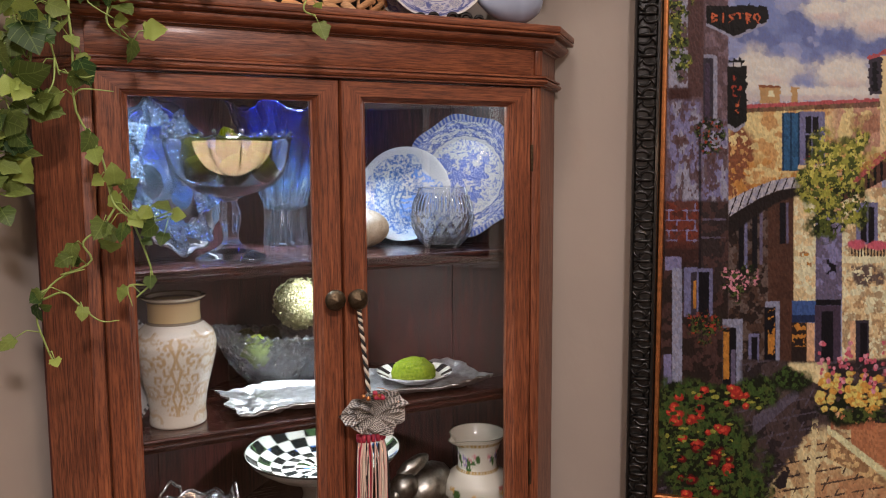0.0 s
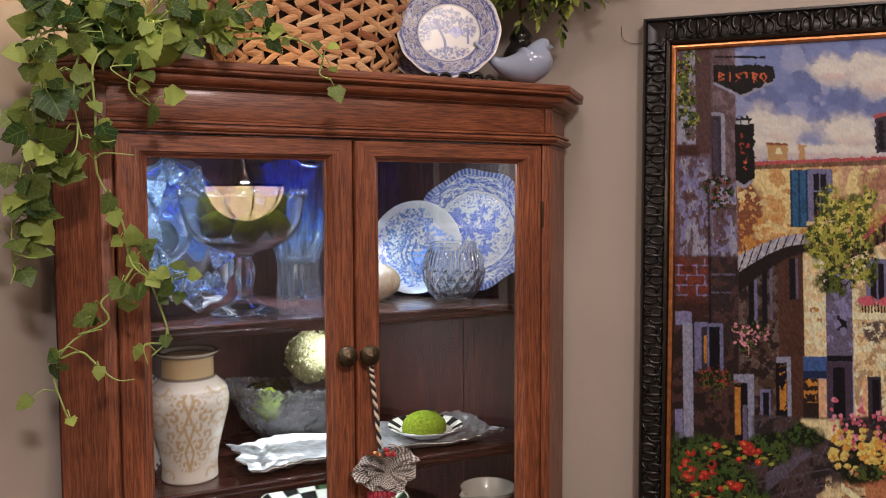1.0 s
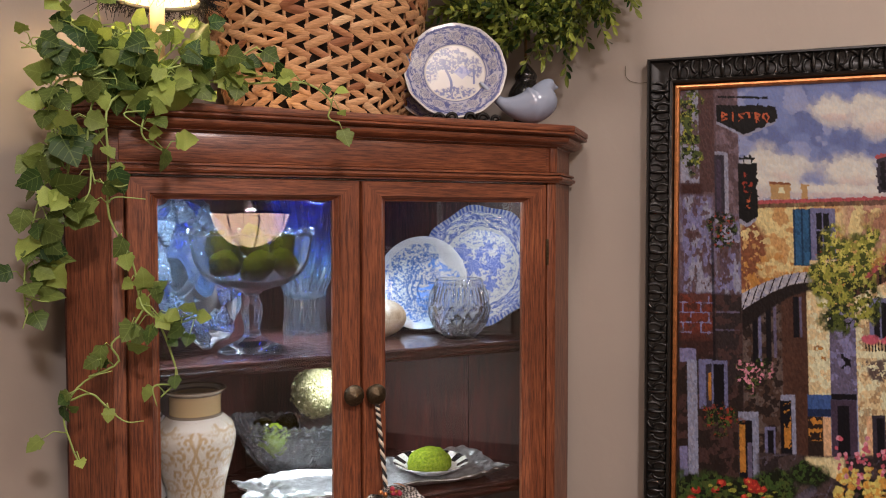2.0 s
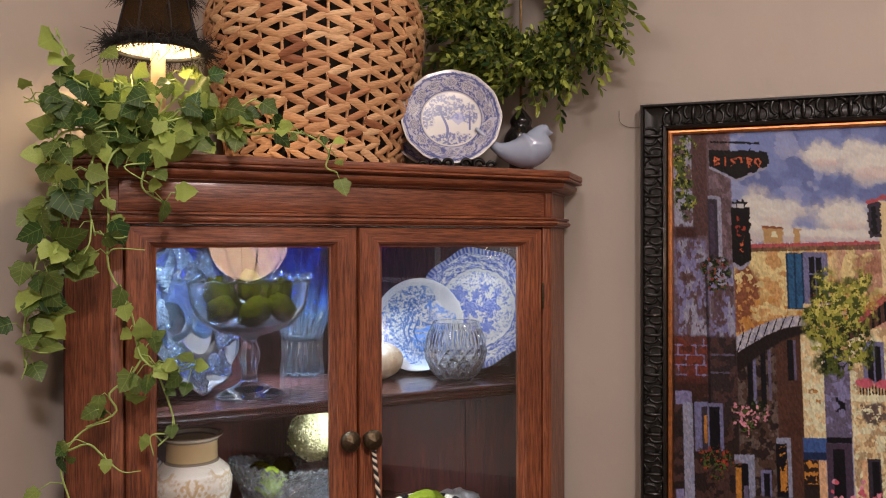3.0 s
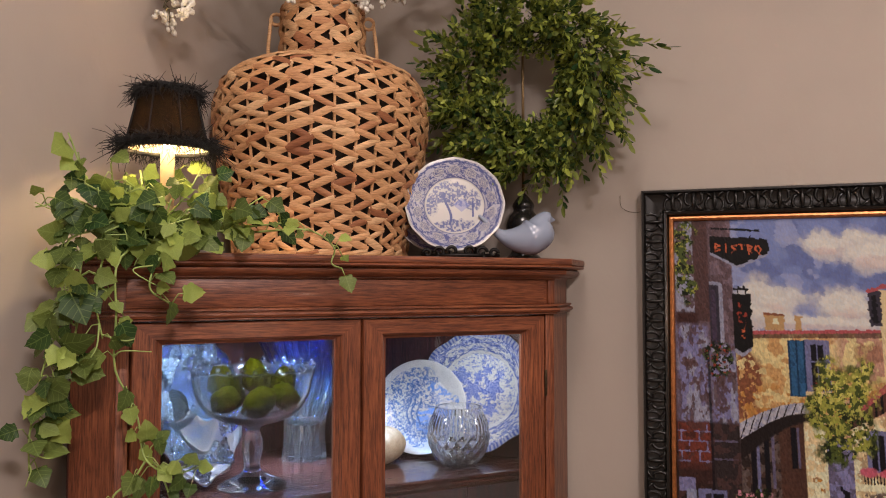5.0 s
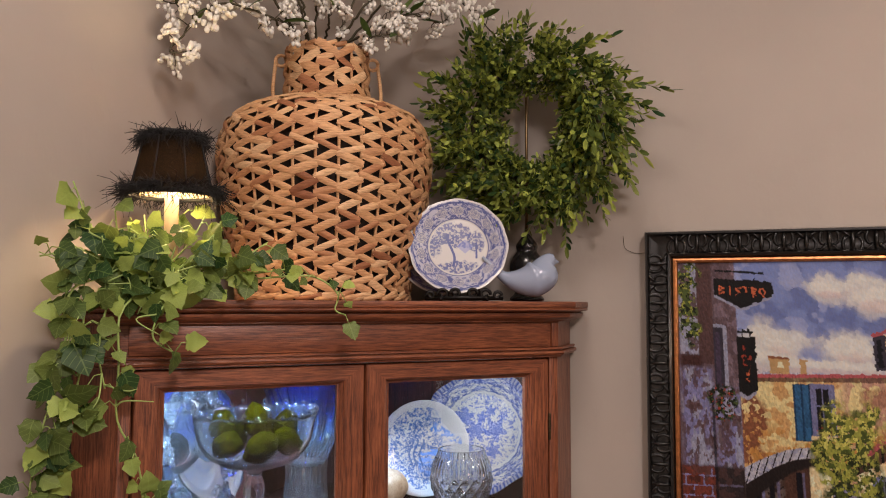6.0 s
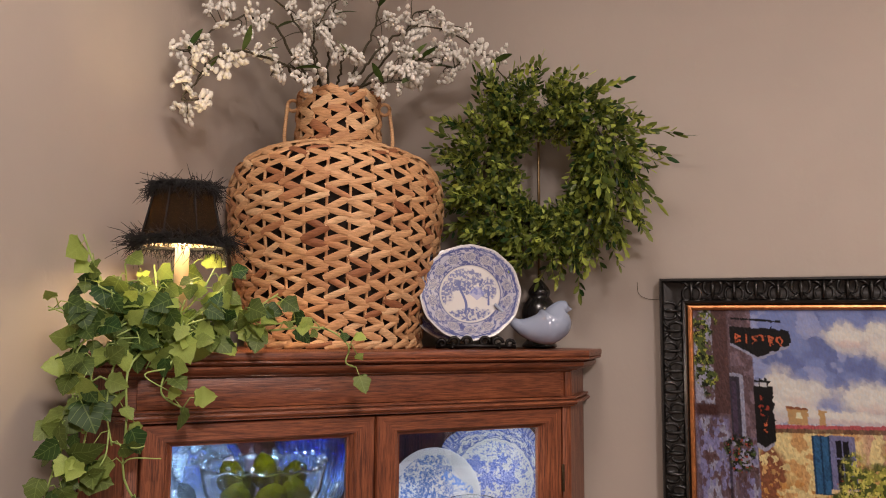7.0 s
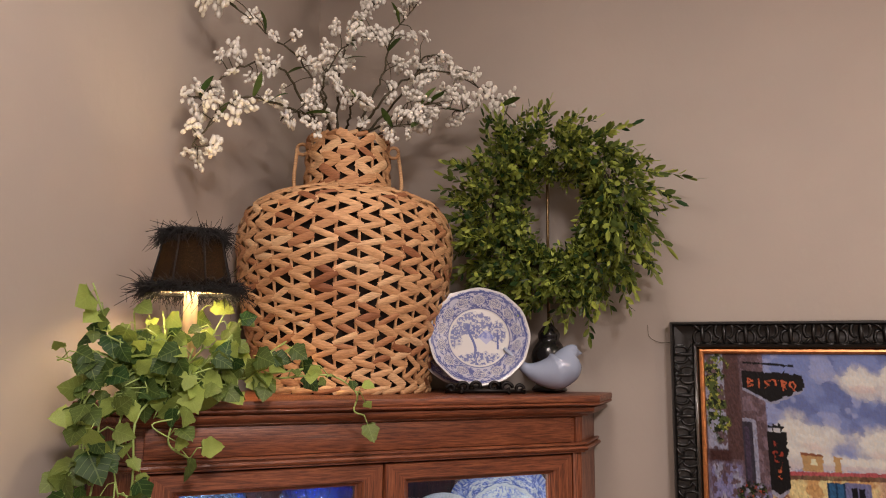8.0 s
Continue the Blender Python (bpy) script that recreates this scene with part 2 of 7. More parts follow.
straw_mat = straw()
# dark brown that stands in for shade behind the open weave
jar_shade_mat = material("painted_basket_shade", (0.03, 0.02, 0.014), 0.9)[0]
black_cloth = material("black_gauze", (0.012, 0.011, 0.011), 0.8)[0]
blue_glaze = material("pale_blue_glaze", (0.30, 0.35, 0.46), 0.16, 0, 0.5)[0]
shell_mat = mossy("cream_shell", (0.34, 0.24, 0.155), (0.52, 0.40, 0.29), 60.0, 0.002)
copper_fillet = metal("copper_gilt", (0.72, 0.30, 0.12), 0.38, 80.0, 0.1)
black_frame = material("black_carved_frame", (0.006, 0.0055, 0.005), 0.30, 0, 0.25)[0]
cream_wax = material("cream_candle_sleeve", (0.68, 0.52, 0.33), 0.5)[0]
cord_dark = material("black_cord", (0.015, 0.014, 0.014), 0.8)[0]
cord_light = material("ivory_cord", (0.66, 0.58, 0.47), 0.8)[0]
ribbon_red = material("crimson_ribbon", (0.40, 0.03, 0.06), 0.6)[0]
ribbon_pink = material("blush_ribbon", (0.72, 0.50, 0.42), 0.6)[0]


def gauze():
    m = bpy.data.materials.new("sheer_black_gauze")
    m.use_nodes = True
    n, l = m.node_tree.nodes, m.node_tree.links
    b = n["Principled BSDF"]
    b.inputs["Base Color"].default_value = (0.004, 0.0035, 0.003, 1)
    b.inputs["Roughness"].default_value = 0.9
    b.inputs["Specular IOR Level"].default_value = 0.06
    tl, sh = n.new("ShaderNodeBsdfTransparent"), n.new("ShaderNodeMixShader")
    tl.inputs["Color"].default_value = (0.8, 0.72, 0.66, 1)
    t = add_noise(n, l, 620.0, 3)
    r = add_ramp(n, l, t.outputs["Fac"], [(0.40, (0.01, 0.01, 0.01)), (0.72, (0.07, 0.07, 0.07))])
    l.new(r.outputs["Color"], sh.inputs[0])
    l.new(b.outputs[0], sh.inputs[1])
    l.new(tl.outputs[0], sh.inputs[2])
    l.new(sh.outputs[0], n["Material Output"].inputs["Surface"])
    return m


gauze_mat = gauze()


def lining():
    m = bpy.data.materials.new("cream_shade_lining")
    m.use_nodes = True
    n, l = m.node_tree.nodes, m.node_tree.links
    b = n["Principled BSDF"]
    b.inputs["Base Color"].default_value = (0.75, 0.58, 0.38, 1)
    tl, sh = n.new("ShaderNodeBsdfTranslucent"), n.new("ShaderNodeMixShader")
    tl.inputs["Color"].default_value = (0.60, 0.36, 0.18, 1)
    sh.inputs[0].default_value = 0.1
    l.new(b.outputs[0], sh.inputs[1])
    l.new(tl.outputs[0], sh.inputs[2])
    l.new(sh.outputs[0], n["Material Output"].inputs["Surface"])
    return m


lining_mat = lining()


def glow(name, colour, strength):
    m = bpy.data.materials.new(name)
    m.use_nodes = True
    b = m.node_tree.nodes["Principled BSDF"]
    b.inputs["Base Color"].default_value = (*colour, 1)
    b.inputs["Emission Color"].default_value = (*colour, 1)
    b.inputs["Emission Strength"].default_value = strength
    return m


bulb_glow = glow("warm_bulb", (1.0, 0.72, 0.4), 25.0)
shade_glow = glow("lit_art_glass", (1.0, 0.64, 0.43), 9.0)
fill_glow = glow("fill_lens_glow", (1.0, 0.85, 0.65), 6.0)


# ---- mesh helpers ----
def link_mesh(name, me, mat, parent=None, label=""):
    ob = new(name, me)
    if mat and not me.materials:
        me.materials.append(mat)
    if parent:
        ob.parent = parent
    if label:
        ob["label"] = label
    return ob


def part(name, bm, mat, parent=None, label="", smooth=35):
    me = bpy.data.meshes.new(name)
    bmesh.ops.recalc_face_normals(bm, faces=bm.faces)
    bm.to_mesh(me)
    bm.free()
    if smooth:
        me.polygons.foreach_set("use_smooth", [True] * len(me.polygons))
        me.set_sharp_from_angle(angle=radians(smooth))
    return link_mesh(name, me, mat, parent, label)


def from_arrays(name, verts, faces, mat, parent=None, label="", colours=None, smooth=True):
    me = bpy.data.meshes.new(name)
    me.from_pydata([tuple(v) for v in verts], [], faces)
    if smooth:
        me.polygons.foreach_set("use_smooth", [True] * len(me.polygons))
    if colours is not None:
        a = me.color_attributes.new("decor", "FLOAT_COLOR", "POINT")
        rgba = np.ones((len(verts), 4), np.float32)
        rgba[:, :3] = colours
        a.data.foreach_set("color", rgba.ravel())
    me.update()
    return link_mesh(name, me, mat, parent, label)


def thing(name, x, y, z, label, category, group="", m=None):
    e = new(name)
    e.empty_display_size = 0.05
    e.matrix_world = m if m is not None else pose(x, y, z)
    return tagged(e, label, category, group)


def grid_faces(nu, nv, wrap):
    f = []
    for j in range(nv - 1):
        for i in range(nu if wrap else nu - 1):
            k = (i + 1) % nu
            f.append((j * nu + i, j * nu + k, (j + 1) * nu + k, (j + 1) * nu + i))
    return f


def revolve(profile, seg=48, fine=4):
    """Arrays of a turned shape: profile of (radius, height), smoothed. Returns verts, faces, angle, length along the profile."""
    p = np.array(profile, float)
    t = np.arange(len(p))
    tt = np.linspace(0, len(p) - 1, (len(p) - 1) * fine + 1)
    r, z = np.interp(tt, t, p[:, 0]), np.interp(tt, t, p[:, 1])
    if fine > 1:
        for _ in range(2):
            r[1:-1] = (r[:-2] + 2 * r[1:-1] + r[2:]) / 4
            z[1:-1] = (z[:-2] + 2 * z[1:-1] + z[2:]) / 4
    a = np.linspace(0, 2 * math.pi, seg, endpoint=False)
    A, R = np.meshgrid(a, r)
    _, Z = np.meshgrid(a, z)
    _, T = np.meshgrid(a, tt / tt[-1])
    v = np.stack([R * np.cos(A), R * np.sin(A), Z], -1).reshape(-1, 3)
    return v, grid_faces(seg, len(r), True), A.ravel(), T.ravel()


def turned(name, profile, mat, parent=None, seg=48, fine=3, label="", m=None):
    v, f, _, _ = revolve(profile, seg, fine)
    if m is not None:
        v = np.array([m @ Vector(p) for p in v])
    return from_arrays(name, v, f, mat, parent, label)


def box(bm, lo, hi, bevel=0.0):
    m = Matrix.Translation([(a + b) / 2 for a, b in zip(lo, hi)]) @ Matrix.Diagonal([abs(b - a) for a, b in zip(lo, hi)] + [1])
    got = bmesh.ops.create_cube(bm, size=1, matrix=m)
    if bevel:
        edges = list({e for v in got["verts"] for e in v.link_edges})
        bmesh.ops.bevel(bm, geom=edges, offset=bevel, segments=2, affect="EDGES", profile=0.5)
    return bm


def box_part(name, lo, hi, mat, parent=None, bevel=0.002, label=""):
    return part(name, box(bmesh.new(), lo, hi, bevel), mat, parent, label)


def prism(bm, outline, z0, z1):
    a = [bm.verts.new((x, y, z0)) for x, y in outline]
    b = [bm.verts.new((x, y, z1)) for x, y in outline]
    bm.faces.new(a[::-1])
    bm.faces.new(b)
    for i in range(len(a)):
        k = (i + 1) % len(a)
        bm.faces.new((a[i], a[k], b[k], b[i]))
    return bm


def tube_arrays(points, radii, seg=8, close_ends=True, flat=1.0):
    p = np.array(points, float)
    n = len(p)
    radii = np.full(n, radii) if np.isscalar(radii) else np.array(radii, float)
    tan = np.gradient(p, axis=0)
    tan /= np.linalg.norm(tan, axis=1)[:, None] + 1e-9
    ref = np.array([0.0, 0.0, 1.0]) if abs(tan[0][2]) < 0.9 else np.array([1.0, 0.0, 0.0])
    verts, a = [], np.linspace(0, 2 * math.pi, seg, endpoint=False)
    for i in range(n):
        u = np.cross(tan[i], ref)
        u /= np.linalg.norm(u) + 1e-9
        w = np.cross(u, tan[i])
        ref = w
        verts.append(p[i] + radii[i] * (np.outer(np.cos(a), u) + flat * np.outer(np.sin(a), w)))
    faces = grid_faces(seg, n, True)
    v = np.concatenate(verts)
    if close_ends:
        faces += [tuple(range(seg))[::-1], tuple(range((n - 1) * seg, n * seg))]
    return v, faces


def spline(points, n):
    """A smooth line of n points through the given ones."""
    p = np.array(points, float)
    q = np.vstack([2 * p[0] - p[1], p, 2 * p[-1] - p[-2]])
    out = []
    for s in np.linspace(0, len(p) - 1 - 1e-6, n):
        i, t = int(s), s - int(s)
        a, b, c, d = q[i:i + 4]
        out.append(0.5 * (2 * b + (c - a) * t + (2 * a - 5 * b + 4 * c - d) * t * t + (3 * b - a - 3 * c + d) * t ** 3))
    return np.array(out)


def tube(name, points, radii, mat, parent=None, seg=8, label="", flat=1.0):
    v, f = tube_arrays(points, radii, seg, True, flat)
    return from_arrays(name, v, f, mat, parent, label)


def joined(pieces):
    vs, fs, k = [], [], 0
    for v, f in pieces:
        vs.append(np.array(v))
        fs += [tuple(i + k for i in q) for q in f]
        k += len(v)
    return np.concatenate(vs), fs


def lattice(ix, iy, seed):
    h = np.sin(ix * 127.1 + iy * 311.7 + seed * 74.7) * 43758.5453
    return h - np.floor(h)


def value_noise(x, y, seed=0):
    ix, iy = np.floor(x), np.floor(y)
    fx, fy = x - ix, y - iy
    fx, fy = fx * fx * (3 - 2 * fx), fy * fy * (3 - 2 * fy)
    a, b = lattice(ix, iy, seed), lattice(ix + 1, iy, seed)
    c, d = lattice(ix, iy + 1, seed), lattice(ix + 1, iy + 1, seed)
    return (a * (1 - fx) + b * fx) * (1 - fy) + (c * (1 - fx) + d * fx) * fy


def fractal(x, y, seed=0):
    return 0.53 * value_noise(x, y, seed) + 0.30 * value_noise(2.1 * x, 2.1 * y, seed + 5) + 0.17 * value_noise(4.3 * x, 4.3 * y, seed + 9)


def blend(base, colour, mask):
    mask = np.clip(mask, 0, 1)[..., None]
    return base * (1 - mask) + np.array(colour) * mask


def smooth_step(a, b, x):
    t = np.clip((x - a) / (b - a), 0, 1)
    return t * t * (3 - 2 * t)


# ---- the room ----
def structure(ob):
    return tagged(ob, kind="structure")


def wall(name, lo, hi, label):
    ob = part(name, box(bmesh.new(), lo, hi), wall_mat)
    ob.matrix_world = ROOM
    return tagged(structure(ob), label, "wall")


wall("wall_north", (-0.15, 0, 0), (5.15, 0.15, CEIL), "taupe hand-trowelled plaster wall behind the painting")
wall("wall_west", (-0.15, -5.15, 0), (0, 0, CEIL), "taupe hand-trowelled plaster wall beside the cabinet")
wall("wall_south", (0, -5.15, 0), (5.15, -5, CEIL), "taupe plaster wall across the room")
wy0, wy1, wz0, wz1 = -2.55, -1.35, 0.85, 2.15
east = bmesh.new()
box(east, (5, -5, 0), (5.15, wy0, CEIL))
box(east, (5, wy1, 0), (5.15, 0, CEIL))
box(east, (5, wy0, 0), (5.15, wy1, wz0))
box(east, (5, wy0, wz1), (5.15, wy1, CEIL))
wall_east = part("wall_east", east, wall_mat)
wall_east.matrix_world = ROOM
tagged(structure(wall_east), "taupe plaster wall with a window", "wall")
window = thing("window_1", 0, 0, 0, "white painted window with a cross of glazing bars", "window", m=ROOM @ pose(5, (wy0 + wy1) / 2, wz0))
structure(window)
hw, hh = (wy1 - wy0) / 2, wz1 - wz0
wf = bmesh.new()
for lo, hi in (((-0.03, -hw, 0), (0.1, -hw + 0.07, hh)), ((-0.03, hw - 0.07, 0), (0.1, hw, hh)), ((-0.03, -hw + 0.07, 0), (0.1, hw - 0.07, 0.07)),
               ((-0.03, -hw + 0.07, hh - 0.07), (0.1, hw - 0.07, hh)), ((0.02, -0.02, 0.07), (0.06, 0.02, hh - 0.07)), ((0.02, -hw + 0.07, hh / 2 - 0.02), (0.06, -0.02, hh / 2 + 0.02)),
               ((0.02, 0.02, hh / 2 - 0.02), (0.06, hw - 0.07, hh / 2 + 0.02))):
    box(wf, lo, hi)
part("window_frame", wf, white_trim, window)
pane = box_part("pane", (0.036, -hw + 0.07, 0.07), (0.042, hw - 0.07, hh - 0.07), pane_mat, window, 0)
pane.visible_shadow = False
for nm, z0, z1, mat, lab in (("floor", -0.1, 0, floor_mat, "brown wooden board floor"), ("ceiling", CEIL, CEIL + 0.1, ceil_mat, "plain off-white painted ceiling")):
    ob = part(nm, box(bmesh.new(), (-0.15, -5.15, z0), (5.15, 0.15, z1)), mat)
    ob.matrix_world = ROOM
    tagged(structure(ob), lab, nm)

# fixtures for the added fill lights, always out of view
for x, y in FILL_LIGHTS:
    d = thing("ceiling_fill_light", x, y, CEIL, "added unseen ceiling fill light, round white flush disc, switched on", "ceiling light", "lights on the ceiling")
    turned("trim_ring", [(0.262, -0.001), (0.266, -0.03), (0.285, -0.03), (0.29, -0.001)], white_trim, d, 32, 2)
    turned("lens", [(0.001, -0.012), (0.262, -0.012)], fill_glow, d, 32, 1)

# pendant lamp in the room, seen mirrored in the cabinet doors
pend = thing("pendant_lamp", *PENDANT, "hanging bowl lamp of lit cream art glass with dark leading", "pendant lamp")
bowl = [(0.02, -0.12), (0.09, -0.105), (0.15, -0.06), (0.185, 0.0), (0.2, 0.06)]
turned("bowl", bowl, shade_glow, pend, 40, 4)
for k in range(8):
    a = k * math.pi / 4
    tube("leading", spline([(r * 1.02 * math.cos(a), r * 1.02 * math.sin(a), z) for r, z in bowl], 16), 0.004, black_metal, pend, 6)
tube("rim", [(0.2 * math.cos(a), 0.2 * math.sin(a), 0.06) for a in np.linspace(0, 2 * math.pi, 41)], 0.008, black_metal, pend, 6)
tube("chain", [(0, 0, 0.06), (0, 0, CEIL - PENDANT[2])], 0.006, black_metal, pend, 6)
for a in (0.4, 2.5, 4.6):
    tube("arm", [(0.2 * math.cos(a), 0.2 * math.sin(a), 0.06), (0, 0, 0.5)], 0.004, black_metal, pend, 6)


# ---- the corner cabinet ----
FRONT, TOP = 1.285, 1.942
HALF = 0.445
LEFT_END, RIGHT_END = (-0.512, 1.352), (0.553, 1.393)
APEX_L, APEX_R = 1.864, 1.946            # y - x and x + y of the back panels
APEX = ((APEX_R - APEX_L) / 2, (APEX_R + APEX_L) / 2)
cabinet = thing("corner_cabinet", 0, 1.6, 0, "reddish mahogany corner china cabinet with two glazed doors, filled shelves", "cabinet")
cab = cabinet.matrix_world.inverted()


def cab_part(name, bm, mat, parent=None, label=""):
    """A part given in room coordinates."""
    bmesh.ops.transform(bm, matrix=cab, verts=bm.verts)
    return part(name, bm, mat, parent or cabinet, label)


OUT = [LEFT_END, (-HALF, FRONT), (HALF, FRONT), RIGHT_END]


def offset_line(line, d):
    """The open outline of the cabinet's front pushed outwards by d, with mitred corners."""
    pts = [Vector(p) for p in line]
    norms = []
    for a, b in zip(pts, pts[1:]):
        t = (b - a).normalized()
        norms.append(Vector((t.y, -t.x)))
    out = [pts[0] + norms[0] * d]
    for i in range(1, len(pts) - 1):
        n = (norms[i - 1] + norms[i]).normalized()
        out.append(pts[i] + n * (d / n.dot(norms[i])))
    out.append(pts[-1] + norms[-1] * d)
    return out


def moulding(name, profile, label=""):
    """A profile of (overhang, height) run round the front and the two returns."""
    bm = bmesh.new()
    rows = [[bm.verts.new((p.x, p.y, z)) for p in offset_line(OUT, d)] for d, z in profile]
    for a, b in zip(rows, rows[1:]):
        for i in range(len(a) - 1):
            bm.faces.new((a[i], a[i + 1], b[i + 1], b[i]))
    for i in (0, -1):
        bm.faces.new([r[i] for r in rows])
    return cab_part(name, bm, wood_x, None, label)


# carcass: top board, back panels, returns, base
top_bm = bmesh.new()
prism(top_bm, [tuple(p) for p in offset_line(OUT, 0.044)] + [(RIGHT_END[0] - 0.004, RIGHT_END[1] + 0.006), APEX, (LEFT_END[0] + 0.004, LEFT_END[1] + 0.006)], TOP - 0.014, TOP)
bmesh.ops.bevel(top_bm, geom=[e for e in top_bm.edges if abs(e.verts[0].co.z - e.verts[1].co.z) < 1e-6], offset=0.003, segments=2, affect="EDGES", profile=0.5)
cab_part("top_board", top_bm, wood_x)
moulding("cornice", [(0.0, 1.929), (0.040, 1.929), (0.043, 1.926), (0.043, 1.9235), (0.040, 1.921), (0.029, 1.921), (0.027, 1.9185), (0.031, 1.9165), (0.031, 1.912), (0.028, 1.907), (0.021, 1.903),
                     (0.015, 1.901), (0.015, 1.8995), (0.004, 1.8995), (0.003, 1.896), (0.0, 1.896)])
moulding("bead_moulding", [(0.0, 1.8435), (0.011, 1.8435), (0.0125, 1.842), (0.0125, 1.839), (0.008, 1.8385), (0.008, 1.8365), (0.014, 1.835), (0.0165, 1.831), (0.014, 1.827), (0.009, 1.8255), (0.009, 1.8225), (0.0, 1.8225)])
frieze = bmesh.new()
box(frieze, (-0.430, FRONT - 0.006, 1.8445), (0.4165, FRONT + 0.02, 1.8955), 0.001)
cab_part("frieze_panel", frieze, wood_x)
cab_part("frieze_board", prism(bmesh.new(), [(-HALF, FRONT), (HALF, FRONT), (HALF - 0.01, FRONT + 0.024), (-HALF + 0.01, FRONT + 0.024)], 1.822, 1.928), wood_x)
corner_block = bmesh.new()
box(corner_block, (0.427, FRONT - 0.007, 1.8445), (0.4435, FRONT + 0.012, 1.8955), 0.0012)
cab_part("corner_block", corner_block, wood_z)
for s, end in ((-1, LEFT_END), (1, RIGHT_END)):
    a, e = Vector((s * HALF, FRONT)), Vector(end)
    t = (e - a).normalized()
    nrm = Vector((-s * t.y, s * t.x)) * -0.02 if s < 0 else Vector((-t.y, t.x)) * 0.02
    if nrm.y < 0:
        nrm = -nrm
    inw = Vector((-s * abs(nrm.x), abs(nrm.y)))
    cab_part("side_return", prism(bmesh.new(), [tuple(a), tuple(e), tuple(e + inw), tuple(a + inw)], 0.0, 1.928), wood_z)
    st = bmesh.new()
    box(st, (min(s * 0.4235, s * 0.444), FRONT - 0.001, 0.1), (max(s * 0.4235, s * 0.444), FRONT + 0.022, 1.822), 0.0015)
    cab_part("front_stile", st, wood_z)
# back panels of upright boards
for s in (-1, 1):
    end = Vector(LEFT_END if s < 0 else RIGHT_END)
    ap = Vector(APEX)
    t = (ap - end).normalized()
    n_in = Vector((-s * 0.707, -0.707))
    length = (ap - end).length
    count = 3
    for k in range(count):
        p, q = end + t * (length * k / count + 0.0012), end + t * (length * (k + 1) / count - 0.0012)
        bm = prism(bmesh.new(), [tuple(p), tuple(q), tuple(q + n_in * 0.012), tuple(p + n_in * 0.012)], 0.08, 1.925)
        cab_part("back_board", bm, wood_in_shaded)
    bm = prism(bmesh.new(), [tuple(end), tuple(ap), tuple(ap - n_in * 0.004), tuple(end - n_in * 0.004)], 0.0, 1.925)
    cab_part("back_panel", bm, wood_in_shaded)
cab_part("inner_ceiling", prism(bmesh.new(), [(-0.43, 1.312), (0.43, 1.312), (0.52, 1.40), (APEX[0], APEX[1] - 0.03), (-0.48, 1.36)], 1.826, 1.84), wood_in_shaded)


def shelf(z, thick, front):
    bm = bmesh.new()
    prism(bm, [(-0.425, front), (0.425, front), (0.52, 1.392), (APEX[0], APEX[1] - 0.026), (-0.486, 1.352)], z - thick, z)
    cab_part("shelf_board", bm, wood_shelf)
    lip = bmesh.new()
    rows = [[lip.verts.new((x, front - d, z + h)) for x in (-0.424, 0.424)] for d, h in
            ((0.0, 0.0), (0.004, -0.001), (0.006, -0.004), (0.005, -0.008), (0.002, -0.010), (0.002, -0.013), (0.005, -0.016), (0.003, -0.021), (0.0, -thick))]
    for a, b in zip(rows, rows[1:]):
        lip.faces.new((a[0], a[1], b[1], b[0]))
    for i in (0, 1):
        lip.faces.new([r[i] for r in rows])
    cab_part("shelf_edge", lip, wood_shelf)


SHELF1, SHELF2, SHELF3 = 1.477, 1.166, 0.86
for z in (SHELF1, SHELF2, SHELF3):
    shelf(z, 0.026, 1.352)
# unseen strips added behind the hinge gaps to block light from inside
for s in (-1, 1):
    cab_part("jamb", box(bmesh.new(), (min(s * 0.408, s * 0.4445), FRONT + 0.0235, 0.1), (max(s * 0.408, s * 0.4445), FRONT + 0.034, 1.82)), wood_z)
cab_part("meeting_strip", box(bmesh.new(), (-0.012, FRONT + 0.0225, 0.77), (0.012, FRONT + 0.031, 1.818)), wood_z)
# lower part
base = bmesh.new()
box(base, (-0.4215, FRONT, 0.70), (0.4215, FRONT + 0.022, 0.76), 0.002)
cab_part("middle_rail", base, wood_x)
cab_part("plinth", prism(bmesh.new(), [tuple(p) for p in offset_line(OUT, 0.012)] + [(RIGHT_END[0], RIGHT_END[1] + 0.012), (LEFT_END[0], LEFT_END[1] + 0.012)], 0.0, 0.1), wood_x)


def framed(x0, x1, z0, z1, side, head, front, parent, names, profile, mats, thick):
    """Four mitred lengths of frame; profile of (fraction from outer to inner edge, depth)."""
    def corners(f, d):
        return [(x0 + f * side, front + d, z0 + f * head), (x1 - f * side, front + d, z0 + f * head), (x1 - f * side, front + d, z1 - f * head), (x0 + f * side, front + d, z1 - f * head)]
    full = list(profile) + [(1.0, thick), (0.0, thick)]
    made = []
    for k in range(4):
        bm = bmesh.new()
        a = [bm.verts.new(corners(f, d)[k]) for f, d in full]
        b = [bm.verts.new(corners(f, d)[(k + 1) % 4]) for f, d in full]
        for i in range(len(a)):
            j = (i + 1) % len(a)
            bm.faces.new((a[i], b[i], b[j], a[j]))
        bm.faces.new(a)
        bm.faces.new(b[::-1])
        made.append((bm, names[k % 2], mats[k % 2]))
    return made


